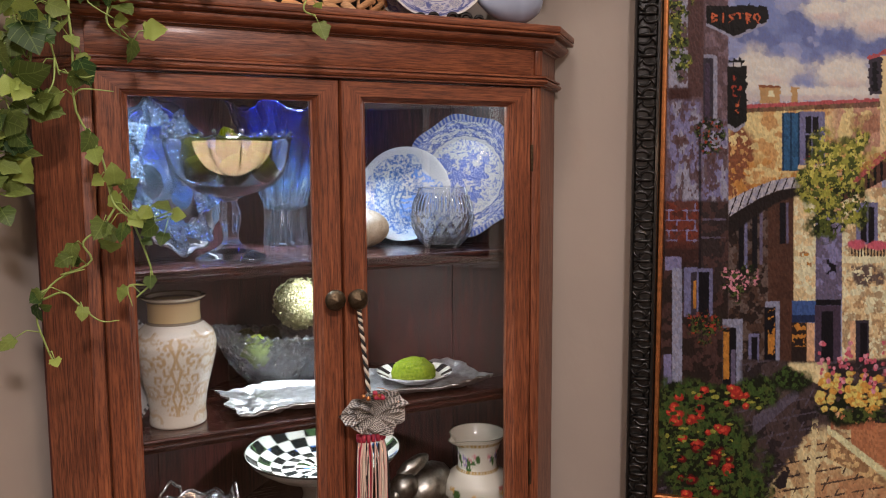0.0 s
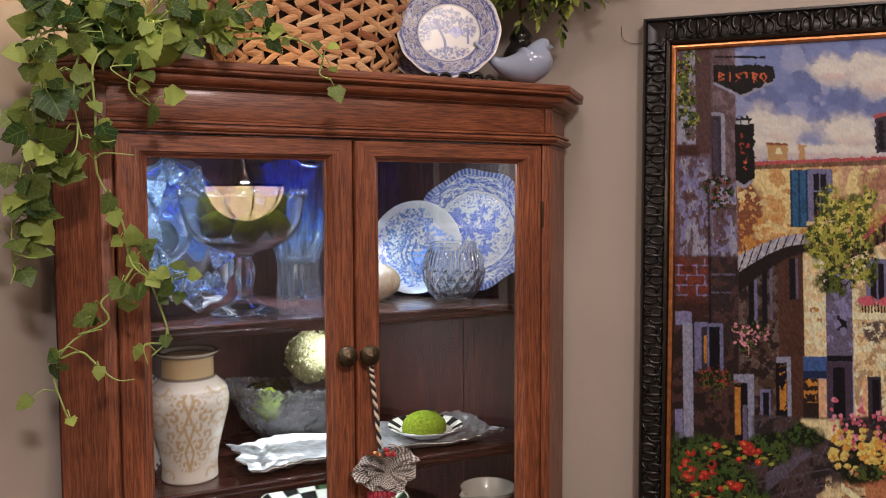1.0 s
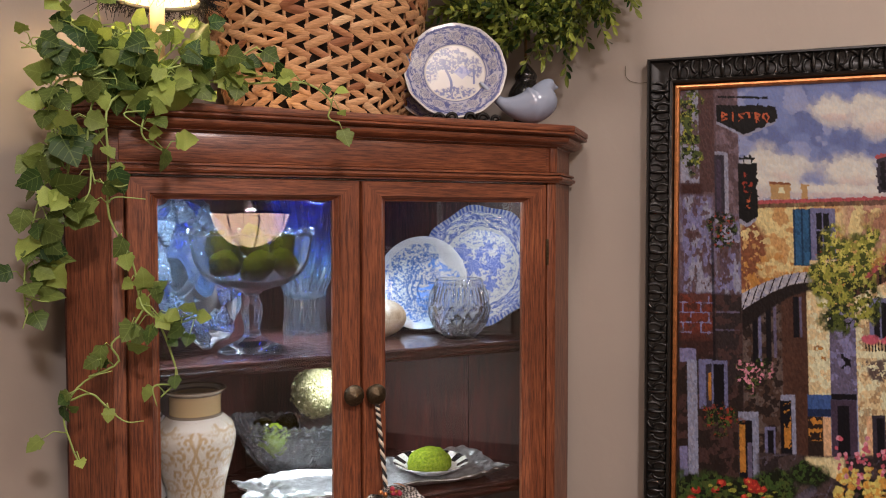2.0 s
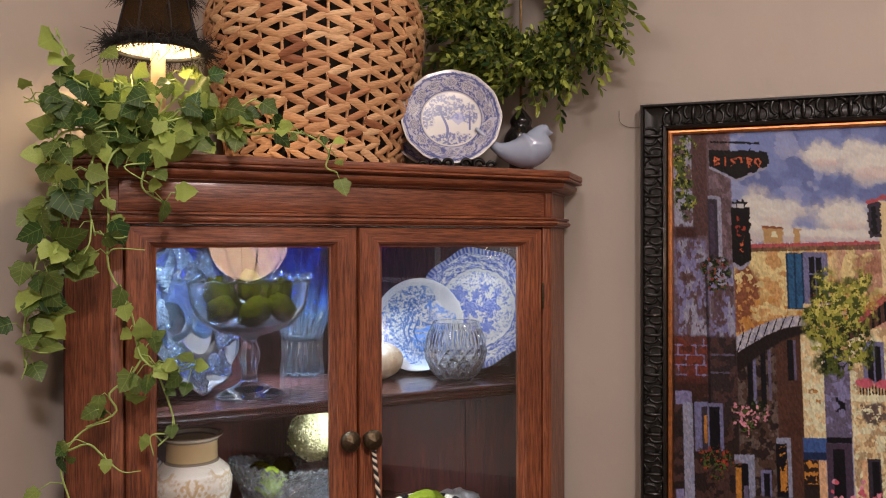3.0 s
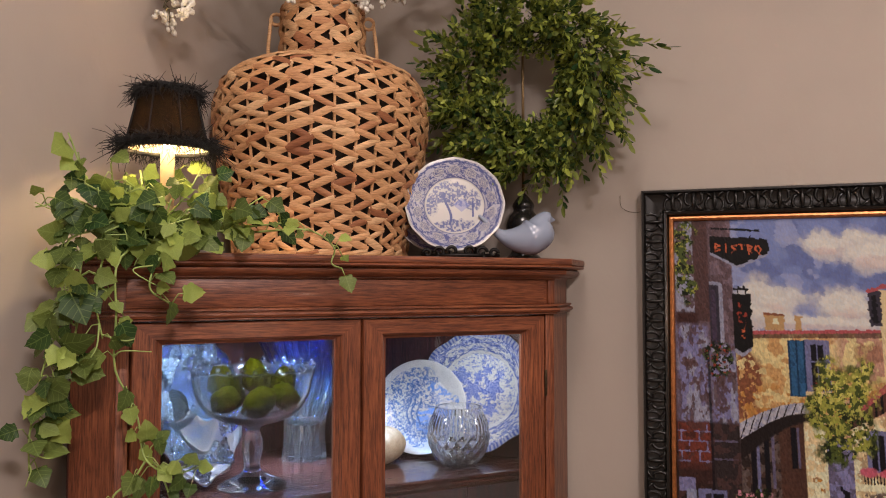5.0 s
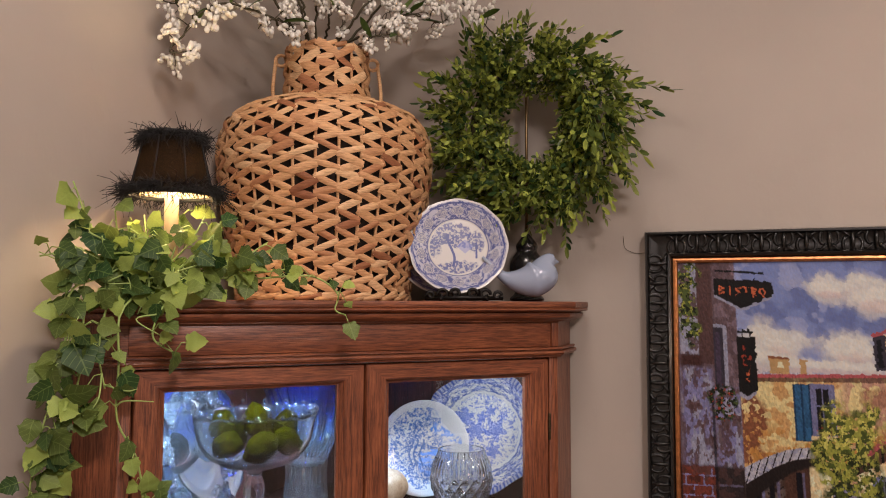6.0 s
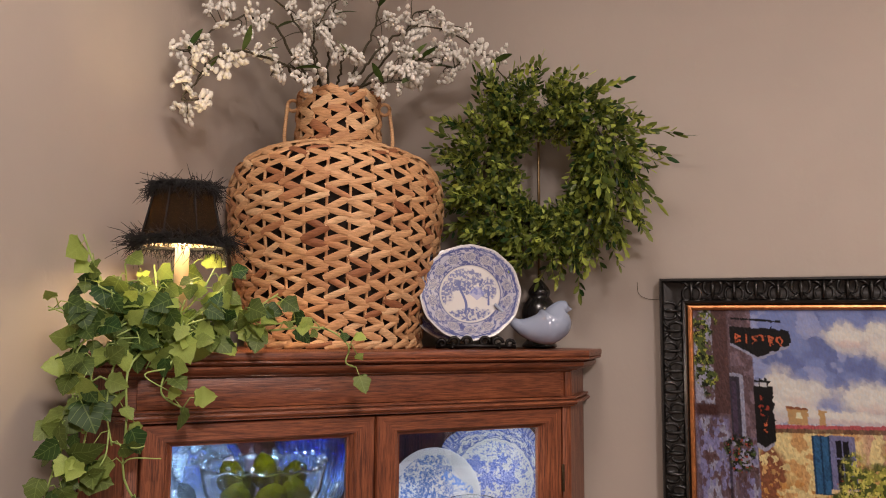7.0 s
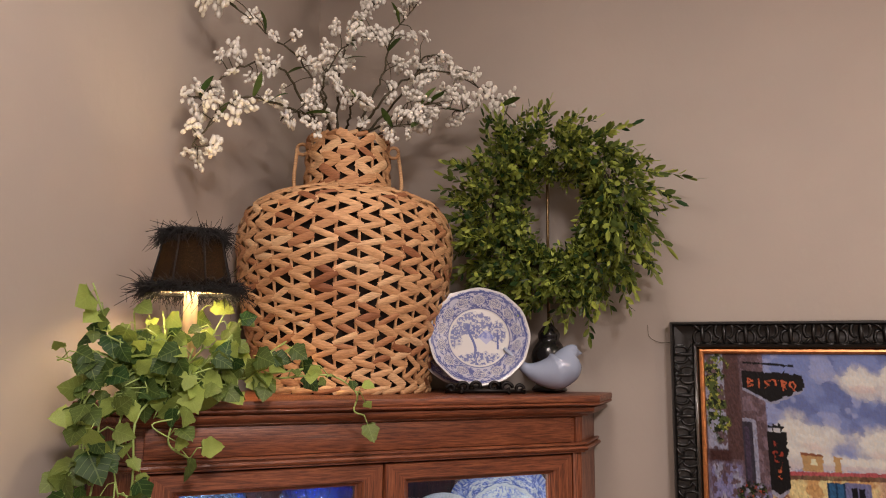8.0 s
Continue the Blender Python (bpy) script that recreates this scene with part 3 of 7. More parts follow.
DOOR = [(0.0, 0.006), (0.035, 0.001), (0.06, 0.0), (0.75, 0.0), (0.775, 0.0022), (0.80, 0.0045), (0.82, 0.0045), (0.90, 0.009), (0.93, 0.0125), (1.0, 0.0135)]
DOORS = ((-0.4205, -0.0012), (0.0012, 0.4205))
doors = []
for x0, x1 in DOORS:
    made = framed(x0, x1, 0.765, 1.8190, 0.0525, 0.039, FRONT - 0.003, None, ("rail", "stile"), DOOR, (wood_x, wood_z), 0.023)
    first = cab_part("door", made[1][0], made[1][2], None, "glazed mahogany cabinet door with mitred frame")
    for k in (0, 2, 3):
        cab_part(made[k][1], made[k][0], made[k][2], first)
    gl = bmesh.new()
    box(gl, (x0 + 0.047, FRONT + 0.0105, 0.80), (x1 - 0.047, FRONT + 0.0135, 1.786))
    g = cab_part("pane", gl, pane_mat, first, "clear door glass")
    g.visible_shadow = False
    doors.append(first)
    hx = x0 - 0.001 if x0 < -0.1 else x1 + 0.001
    for hz in (0.99, 1.674):
        hb = box(bmesh.new(), (hx - 0.003, FRONT - 0.006, hz - 0.028), (hx + 0.003, FRONT - 0.0025, hz + 0.028), 0.001)
        cab_part("hinge", hb, old_brass, first, "dark brass hinge")
    low = framed(x0, x1, 0.11, 0.695, 0.06, 0.06, FRONT - 0.002, None, ("lower_rail", "lower_stile"), DOOR, (wood_x, wood_z), 0.022)
    lead = cab_part("lower_door", low[1][0], low[1][2], None, "plain mahogany lower door")
    for k in (0, 2, 3):
        cab_part(low[k][1], low[k][0], low[k][2], lead)
    cab_part("lower_panel", box(bmesh.new(), (x0 + 0.055, FRONT + 0.008, 0.165), (x1 - 0.055, FRONT + 0.016, 0.64)), wood_z, lead)

# knobs with a raised star
KNOBS = ((-0.0235, 1.411), (0.0215, 1.409))
for (x, z), d in zip(KNOBS, doors):
    m = cab @ pose(x, FRONT - 0.002, z, 90, 0, 0)
    knob = turned("knob", [(0.001, 0.034), (0.008, 0.0335), (0.015, 0.031), (0.0195, 0.026), (0.0205, 0.022), (0.018, 0.018), (0.011, 0.014), (0.008, 0.009), (0.010, 0.004), (0.014, 0.0)], old_brass, d, 32, 3, "domed antique brass knob with a raised star", m)
    star = bmesh.new()
    ring = [star.verts.new((r * math.sin(a), r * math.cos(a), h)) for i in range(12) for a in [i * math.pi / 6] for r, h in [((0.0165, 0.031) if i % 2 == 0 else (0.007, 0.0345))]]
    tip = star.verts.new((0, 0, 0.0375))
    for i in range(12):
        star.faces.new((ring[i], ring[(i + 1) % 12], tip))
    bmesh.ops.transform(star, matrix=m, verts=star.verts)
    part("star", star, old_brass, knob, "", 0)

# small puck lights under the boards
strip = thing("light_strip", 0, 1.335, 1.826, "slim white cabinet light strip behind the door head", "cabinet light")
box_part("housing", (-0.405, -0.012, -0.010), (0.405, 0.0, 0.0), white_trim, strip, 0.002)
for x, y, z in ((-0.05, 1.56, 1.826), (0.30, 1.40, 1.826), (0.0, 1.50, 1.451), (0.0, 1.50, 1.140)):
    pk = thing("puck_light", x, y, z, "small round cabinet light fixed under a board", "cabinet light", "cabinet lights")
    turned("housing", [(0.034, 0.0), (0.035, -0.006), (0.034, -0.010), (0.032, -0.010)], white_trim, pk, 24, 1)


# ---- the painting ----
PX0, PZ0, PZ1 = 0.944, 0.832, 2.102       # outer left edge on the wall, bottom and top
FRAME_W, CANVAS_W = 0.070, 0.90
painting = thing("painting", 0, 0, 0, "oil painting of a sunny village lane in a carved black frame", "painting", m=ROOM @ pose(PX0, 0, PZ0))
PW, PH = CANVAS_W + 2 * FRAME_W, PZ1 - PZ0
prof = [(0.0, 0.004), (0.03, 0.0), (0.08, 0.0), (0.14, 0.006), (0.30, 0.010), (0.5, 0.008), (0.66, 0.010), (0.72, 0.002), (0.80, 0.004), (0.84, 0.012), (0.86, 0.014)]
for bm, nm, _ in framed(0, PW, 0, PH, FRAME_W, FRAME_W, -0.045, None, ("frame_rail", "frame_stile"), prof, (black_frame, black_frame), 0.043):
    part(nm, bm, black_frame, painting)
fil = [(0.0, 0.0), (0.15, -0.003), (0.5, -0.004), (0.85, -0.002), (1.0, 0.002)]
i0 = FRAME_W * 0.85
for bm, nm, _ in framed(i0, PW - i0, i0, PH - i0, FRAME_W * 0.17, FRAME_W * 0.17, -0.031, None, ("fillet", "fillet"), fil, (copper_fillet, copper_fillet), 0.02):
    part(nm, bm, copper_fillet, painting, "copper gilt inner fillet")


def carving():
    """One length of leaf-and-scroll carving, 44 mm long, lying in x with its face to -y."""
    pieces = []
    for s in (-1, 1):
        arc = [(s * (0.009 + 0.008 * math.cos(a)), -0.001, -0.006 + 0.012 * math.sin(a)) for a in np.linspace(-2.2, 2.0, 9)]
        pieces.append(tube_arrays(arc, [0.0008, 0.002, 0.003, 0.0032, 0.0034, 0.0032, 0.003, 0.0024, 0.001], 5))
        leaf = [(s * 0.003, -0.001, 0.004), (s * 0.009, -0.004, 0.010), (s * 0.016, -0.003, 0.015), (s * 0.020, -0.001, 0.012)]
        pieces.append(tube_arrays(spline(leaf, 6), [0.001, 0.003, 0.004, 0.0035, 0.002, 0.0008], 5, True, 0.6))
        foot = [(s * 0.021, -0.001, -0.016), (s * 0.012, -0.003, -0.019), (s * 0.003, -0.002, -0.015)]
        pieces.append(tube_arrays(spline(foot, 5), [0.001, 0.0025, 0.003, 0.0025, 0.001], 5))
    pieces.append(tube_arrays([(0, -0.001, -0.018), (0, -0.005, -0.010), (0, -0.006, 0.0), (0, -0.004, 0.010), (0, -0.001, 0.018)], [0.001, 0.0035, 0.0042, 0.003, 0.001], 6))
    v, f = joined(pieces)
    me = bpy.data.meshes.new("carving")
    me.from_pydata([tuple(p) for p in v], [], f)
    me.polygons.foreach_set("use_smooth", [True] * len(me.polygons))
    me.materials.append(black_frame)
    return me


carve = carving()
mid = FRAME_W * 0.40
for length, place in ((PH, lambda s: pose(mid, -0.036, s, 0, 90, 0)), (PH, lambda s: pose(PW - mid, -0.036, s, 0, -90, 0)),
                      (PW, lambda s: pose(s, -0.036, PH - mid, 0, 180, 0)), (PW, lambda s: pose(s, -0.036, mid))):
    n = int((length - 0.06) / 0.045)
    for k in range(n):
        c = new("carving", carve)
        c.parent = painting
        c.matrix_basis = place(length / 2 + (k - (n - 1) / 2) * 0.045) @ Matrix.Diagonal((1.12, 1.3, 1.22 if k % 2 else -1.22, 1))


PAINTS = dict(
    sky=(0.283, 0.360, 0.683),
    sky_light=(0.423, 0.483, 0.764),
    sky_dark=(0.199, 0.257, 0.535),
    cloud=(0.678, 0.663, 0.683),
    cloud_light=(0.850, 0.850, 0.785),
    cloud_pink=(0.786, 0.611, 0.588),
    mauve=(0.216, 0.143, 0.166),
    mauve_light=(0.337, 0.247, 0.301),
    umber=(0.167, 0.086, 0.080),
    lilac=(0.307, 0.296, 0.531),
    lilac_white=(0.414, 0.426, 0.561),
    slate=(0.085, 0.071, 0.105),
    plum=(0.125, 0.086, 0.149),
    brick=(0.293, 0.076, 0.046),
    brick_dark=(0.119, 0.049, 0.042),
    stone_dark=(0.075, 0.053, 0.055),
    black=(0.014, 0.012, 0.015),
    sign_black=(0.023, 0.020, 0.020),
    orange=(0.749, 0.191, 0.059),
    ember=(0.477, 0.076, 0.035),
    ochre=(0.731, 0.454, 0.174),
    ochre_light=(0.850, 0.718, 0.352),
    gold=(0.678, 0.348, 0.069),
    rust=(0.372, 0.151, 0.069),
    pinkish=(0.661, 0.399, 0.289),
    roof_red=(0.596, 0.136, 0.157),
    roof_brown=(0.167, 0.081, 0.059),
    chimney=(0.645, 0.426, 0.183),
    teal=(0.039, 0.191, 0.380),
    teal_dark=(0.018, 0.086, 0.193),
    frame_lilac=(0.252, 0.259, 0.470),
    night=(0.020, 0.017, 0.028),
    leaf=(0.132, 0.174, 0.031),
    leaf_light=(0.449, 0.468, 0.069),
    leaf_lime=(0.731, 0.699, 0.149),
    leaf_dark=(0.033, 0.049, 0.015),
    arch=(0.580, 0.577, 0.663),
    arch_dark=(0.043, 0.029, 0.028),
    cream=(0.850, 0.699, 0.408),
    cream_light=(0.850, 0.850, 0.588),
    cream_dark=(0.477, 0.300, 0.149),
    wall_brown=(0.145, 0.086, 0.064),
    wall_dark=(0.062, 0.040, 0.035),
    wall_grey=(0.215, 0.162, 0.148),
    wall_red=(0.167, 0.076, 0.050),
    pipe=(0.374, 0.404, 0.565),
    lamp_gold=(0.678, 0.324, 0.035),
    awning=(0.075, 0.174, 0.454),
    awning_dark=(0.030, 0.061, 0.166),
    peach=(0.850, 0.561, 0.326),
    grey_lilac=(0.216, 0.191, 0.313),
    lane_dark=(0.066, 0.049, 0.055),
    lane=(0.139, 0.097, 0.098),
    lane_lilac=(0.177, 0.153, 0.211),
    paving=(0.678, 0.483, 0.254),
    paving_light=(0.850, 0.756, 0.438),
    paving_joint=(0.167, 0.109, 0.080),
    terrace=(0.628, 0.289, 0.133),
    kerb=(0.850, 0.628, 0.301),
    kerb_light=(0.850, 0.850, 0.518),
    bush=(0.030, 0.041, 0.017),
    bush_light=(0.139, 0.191, 0.046),
    green=(0.096, 0.174, 0.042),
    red=(0.549, 0.038, 0.022),
    red_light=(0.850, 0.109, 0.046),
    crimson=(0.183, 0.014, 0.017),
    pink=(0.731, 0.158, 0.243),
    pink_light=(0.850, 0.373, 0.485),
    yellow=(0.850, 0.483, 0.069),
    yellow_light=(0.850, 0.737, 0.193),
    terracotta=(0.612, 0.257, 0.126),
    white_red=(0.805, 0.628, 0.663),
)


def brush(x, y, long, wide, angle, seed):
    """The brush dab that covers each place: its middle and a random number of its own."""
    ca, sa = math.cos(angle), math.sin(angle)
    p, q = (x * ca + y * sa) / long, (y * ca - x * sa) / wide
    i, j = np.floor(p), np.floor(q)
    best = np.full(x.shape, 1e9)
    mx, my, tag = np.zeros(x.shape), np.zeros(x.shape), np.zeros(x.shape)
    for di in (-1, 0, 1):
        for dj in (-1, 0, 1):
            a, b = i + di, j + dj
            cp, cq = a + 0.1 + 0.8 * lattice(a, b, seed), b + 0.1 + 0.8 * lattice(a, b, seed + 1)
            d = (p - cp) ** 2 + (q - cq) ** 2
            near = d < best
            best = np.where(near, d, best)
            mx, my = np.where(near, cp * long, mx), np.where(near, cq * wide, my)
            tag = np.where(near, lattice(a, b, seed + 2), tag)
    return mx * ca - my * sa, mx * sa + my * ca, tag


SIGN_STROKES = dict(B=((0, 0, 0, 2), (0, 0, 1, 0.5), (1, 0.5, 0, 1), (0, 1, 1, 1.5), (1, 1.5, 0, 2)), I=((0.5, 0, 0.5, 2),), S=((1, 0.1, 0, 0.5), (0, 0.5, 1, 1.4), (1, 1.4, 0, 2)),
                    T=((0, 0, 1, 0), (0.5, 0, 0.5, 2)), R=((0, 0, 0, 2), (0, 0, 1, 0.5), (1, 0.5, 0, 1), (0, 1, 1, 2)), O=((0.5, 0, 0, 1), (0, 1, 0.5, 2), (0.5, 2, 1, 1), (1, 1, 0.5, 0)))


def lane_scene(x, y):
    """Colours of the village lane on a sketch 900 wide and 1700 high."""
    c = np.zeros(x.shape + (3,)) + np.array(PAINTS["sky"])
    big, fine = fractal(x / 75, y / 75, 7), fractal(x / 18, y / 26, 8)

    def lay(colour, mask):
        nonlocal c
        c = blend(c, PAINTS[colour], np.asarray(mask, float))

    def rect(x0, y0, x1, y1, s=1.5):
        return smooth_step(x0 - s, x0 + s, x) * (1 - smooth_step(x1 - s, x1 + s, x)) * smooth_step(y0 - s, y0 + s, y) * (1 - smooth_step(y1 - s, y1 + s, y))

    def oval(cx, cy, rx, ry, rough=0.5, soft=0.2):
        return 1 - smooth_step(1 - soft, 1 + soft, np.hypot((x - cx) / rx, (y - cy) / ry) + rough * 2 * (big - 0.5) + rough * 0.6 * (fine - 0.5))

    def below(x0, y0, x1, y1):
        """Places under the line from one point to another."""
        return smooth_step(-1.5, 1.5, y - (y0 + (y1 - y0) * (x - x0) / (x1 - x0)))

    def spots(size, seed, share):
        return smooth_step(share - 0.03, share + 0.03, fractal(x / size, y / size, seed))

    def dot(colour, cx, cy, rx, ry, strength=1.0):
        """A small bloom or leaf of paint."""
        at = (np.abs(x - cx) < 1.7 * rx) & (np.abs(y - cy) < 1.7 * ry)
        d = np.hypot((x[at] - cx) / rx, (y[at] - cy) / ry) + 1.1 * (fine[at] - 0.5)
        c[at] = blend(c[at], PAINTS[colour], (1 - smooth_step(0.8, 1.15, d)) * strength)

    def boxes(*rows):
        for x0, y0, x1, y1, colour in rows:
            lay(colour, rect(x0, y0, x1, y1))
    # sky
    lay("sky_dark", spots(150, 5, 0.52) * 0.8)
    lay("sky_light", spots(95, 6, 0.55) * 0.8)
    lay("sky_light", smooth_step(150, 330, y) * 0.7)
    for cx, cy, rx, ry in ((480, 262, 120, 92), (425, 310, 80, 60), (745, 268, 118, 74), (640, 322, 260, 36), (800, 35, 190, 60), (900, 70, 160, 60), (690, 45, 75, 34)):
        lay("cloud", oval(cx, cy, rx, ry, 0.55, 0.28) * 0.85)
        lay("cloud_light", oval(cx + 6, cy - 12, rx * 0.78, ry * 0.66, 0.7, 0.32) * 0.9)
        lay("cloud_pink", oval(cx + 10, cy + ry * 0.35, rx * 0.6, ry * 0.35, 0.8, 0.4) * 0.55)
    # ochre house with its roof and chimneys
    boxes((470, 292, 540, 352, "chimney"), (578, 296, 600, 352, "chimney"), (500, 306, 520, 330, "cream_light"), (470, 292, 540, 299, "rust"))
    house = below(360, 362, 880, 336) * rect(350, 300, 885, 850)
    lay("ochre", house)
    lay("ochre_light", house * spots(46, 12, 0.5) * smooth_step(700, 560, y))
    lay("pinkish", house * smooth_step(680, 760, x) * spots(40, 13, 0.42))
    lay("gold", house * spots(34, 14, 0.52) * smooth_step(480, 600, y))
    lay("rust", house * oval(395, 560, 46, 130, 0.7) * spots(20, 15, 0.42))
    lay("rust", house * oval(840, 420, 60, 30, 0.8) * 0.5)
    lay("roof_brown", house * (1 - below(360, 386, 880, 364)) * (0.6 + 0.4 * fine))
    lay("roof_red", below(360, 360, 880, 334) * (1 - below(360, 373, 880, 346)) * rect(415, 300, 885, 400))
    boxes((604, 380, 692, 566, "frame_lilac"), (626, 397, 670, 558, "night"), (646, 397, 650, 558, "frame_lilac"), (626, 455, 670, 460, "frame_lilac"), (546, 384, 606, 582, "teal_dark"))
    lay("teal", rect(550, 386, 603, 580) * (np.abs(np.mod(x - 550, 27) - 13) < 10) * (0.6 + 0.4 * (fine > 0.42)))
    lay("cream", rect(600, 562, 690, 576))
    lay("red", oval(645, 545, 32, 18, 0.6) * spots(9, 16, 0.5))
    # shaded houses behind the arch
    t = np.clip((x - 352) / 250, 0, 1)
    crown, foot = 688 - 84 * np.sin(t * 1.57), 748 - 108 * np.sin(t * 1.57)
    under = rect(345, 600, 600, 1330) * smooth_step(-2, 2, y - foot)
    lay("wall_brown", under)
    lay("wall_grey", rect(345, 700, 500, 1300) * spots(26, 31, 0.47) * under)
    lay("wall_dark", spots(22, 32, 0.56) * under)
    lay("wall_red", rect(498, 620, 588, 1250) * (0.5 + 0.5 * fine) * under)
    boxes((398, 740, 416, 925, "night"), (444, 700, 462, 925, "night"), (418, 735, 428, 920, "frame_lilac"), (470, 690, 480, 900, "grey_lilac"), (538, 690, 558, 830, "night"), (560, 690, 568, 830, "grey_lilac"))
    boxes((585, 660, 662, 1030, "cream"), (606, 858, 646, 922, "cream_dark"), (612, 864, 640, 914, "lamp_gold"), (660, 720, 755, 1020, "grey_lilac"), (698, 884, 730, 934, "night"))
    lay("cream_light", rect(588, 660, 660, 1030) * spots(18, 33, 0.5))
    lay("lilac", rect(662, 740, 752, 1010) * spots(24, 34, 0.54))
    boxes((580, 1024, 662, 1096, "awning"), (580, 1072, 662, 1098, "awning_dark"), (578, 1098, 632, 1236, "wall_dark"), (630, 1100, 657, 1236, "peach"), (660, 1020, 748, 1040, "night"), (658, 1040, 746, 1238, "plum"), (680, 1060, 720, 1236, "night"))
    lay("lamp_gold", rect(580, 1100, 628, 1180) * spots(13, 35, 0.5))
    lay("arch_dark", rect(345, 600, 640, 860) * smooth_step(-2, 2, y - foot) * (1 - smooth_step(-6, 6, y - foot - 74 + 46 * t)))
    ring = rect(350, 590, 606, 760) * smooth_step(-2, 2, y - crown) * (1 - smooth_step(-2, 2, y - foot))
    lay("arch", ring)
    lay("lilac_white", ring * spots(14, 36, 0.55))
    lay("arch_dark", ring * (np.abs(np.mod(x * 1.0 + (y - crown) * 0.45, 29) - 14) < 2.6))
    # sunlit house
    boxes((750, 640, 900, 1260, "cream"), (880, 190, 1600, 560, "cream"), (900, 560, 1600, 1300, "cream"))
    lay("cream_light", rect(752, 640, 1600, 1260) * spots(30, 41, 0.5))
    lay("cream_dark", rect(752, 640, 1600, 1260) * spots(20, 42, 0.58) * 0.7)
    lay("roof_brown", below(742, 662, 902, 518) * (1 - below(745, 690, 902, 610)) * (x > 742) * (y < 700) * (x < 1500))
    lay("black", below(742, 668, 902, 528) * (1 - below(745, 690, 902, 610)) * (x > 742) * (y < 700) * (x < 1500) * (np.mod(x, 22) < 9))
    lay("roof_red", below(742, 654, 902, 508) * (1 - below(742, 672, 902, 534)) * (x > 742) * (x < 1500))
    boxes((798, 690, 872, 832, "frame_lilac"), (814, 706, 860, 826, "night"), (834, 706, 840, 826, "frame_lilac"), (750, 872, 900, 896, "cream_light"), (796, 1090, 842, 1250, "slate"), (812, 1100, 836, 1250, "night"), (778, 1094, 796, 1250, "peach"))
    lay("wall_grey", oval(838, 935, 62, 42, 0.7) * spots(16, 43, 0.42))
    lay("night", rect(775, 838, 900, 874) * (np.mod(x, 11) < 4.5))
    lay("pink", oval(800, 832, 34, 18, 0.6) + oval(868, 838, 34, 16, 0.7))
    boxes((842, 196, 886, 322, "slate"), (852, 214, 872, 310, "night"))
    lay("roof_red", below(838, 192, 902, 168) * (1 - below(838, 204, 902, 184)) * (x > 838))
    # tree over the arch
    for cx, cy, rx, ry in ((725, 560, 115, 82), (775, 520, 80, 56), (680, 640, 82, 66), (745, 690, 80, 80), (700, 770, 72, 62), (640, 600, 40, 38)):
        crownm = oval(cx, cy, rx, ry, 0.75) * spots(17, 51, 0.37)
        lay("leaf", crownm)
        lay("leaf_dark", crownm * spots(19, 53, 0.55) * smooth_step(520, 680, y))
    tree = np.clip(oval(735, 560, 130, 92, 0.7) + oval(690, 650, 92, 72, 0.7) + oval(720, 730, 80, 70, 0.7), 0, 1)
    lay("leaf_light", tree * spots(13, 52, 0.55))
    lay("leaf_lime", tree * spots(12, 54, 0.62) * smooth_step(760, 560, y))
    # near house
    near = (1 - smooth_step(360, 366, x)) * (1 - smooth_step(1330, 1340, y))
    lay("mauve", near)
    lay("lilac_white", near * rect(160, -60, 226, 300, 3) * spots(30, 60, 0.45))
    lay("umber", near * rect(226, -60, 279, 330) * (0.7 + 0.3 * fine))
    lay("mauve_light", near * rect(285, -60, 366, 460) * spots(30, 61, 0.52) * 0.7)
    lay("brick_dark", near * rect(160, 300, 235, 372, 10))
    plaster = near * np.clip(rect(160, 345, 268, 690, 12) + rect(276, 410, 366, 690, 12), 0, 1)
    lay("lilac", plaster * smooth_step(0.33, 0.45, fractal(x / 34, y / 60, 62)))
    lay("lilac_white", plaster * smooth_step(0.52, 0.60, fractal(x / 22, y / 60, 63)))
    lay("mauve", plaster * smooth_step(0.58, 0.66, fractal(x / 30, y / 34, 64)))
    lay("umber", plaster * smooth_step(0.60, 0.66, fractal(x / 16, y / 40, 65)) * 0.8)
    boxes((280, 186, 326, 404, "lilac_white"), (278, 198, 312, 410, "slate"), (284, 216, 300, 402, "plum"))
    lay("mauve", rect(276, 160, 330, 200) * (1 - below(276, 168, 330, 196)))
    wall = near * smooth_step(676, 694, y)
    lay("wall_dark", wall)
    course = np.floor(y / 34)
    joint = (np.mod(y, 34) < 5) | (np.mod(x + 28 * np.mod(course, 2), 62) < 5)
    lay("brick", wall * rect(150, 680, 264, 846, 6) * (0.45 + 0.55 * (fine > 0.42)))
    lay("brick_dark", wall * rect(150, 820, 350, 900, 14) * 0.7)
    lay("lilac", wall * rect(150, 680, 266, 842, 6) * joint * spots(40, 66, 0.44))
    lay("stone_dark", wall * rect(270, 690, 356, 1000, 3))
    lay("grey_lilac", wall * rect(270, 690, 356, 850, 3) * (np.mod(y, 62) < 6) * 0.8)
    lay("umber", wall * spots(26, 67, 0.55) * 0.7)
    lay("night", rect(262, 430, 271, 1080) * (0.5 + 0.5 * fine))
    boxes((148, 874, 204, 920, "lilac"), (172, 914, 206, 1316, "pipe"), (143, 1206, 170, 1330, "lilac"), (212, 910, 258, 1078, "frame_lilac"), (236, 926, 256, 1076, "slate"), (256, 914, 310, 1078, "frame_lilac"), (262, 926, 298, 1076, "night"), (244, 956, 254, 1050, "lamp_gold"))
    lay("lilac_white", rect(176, 920, 194, 1310) * spots(16, 68, 0.45))
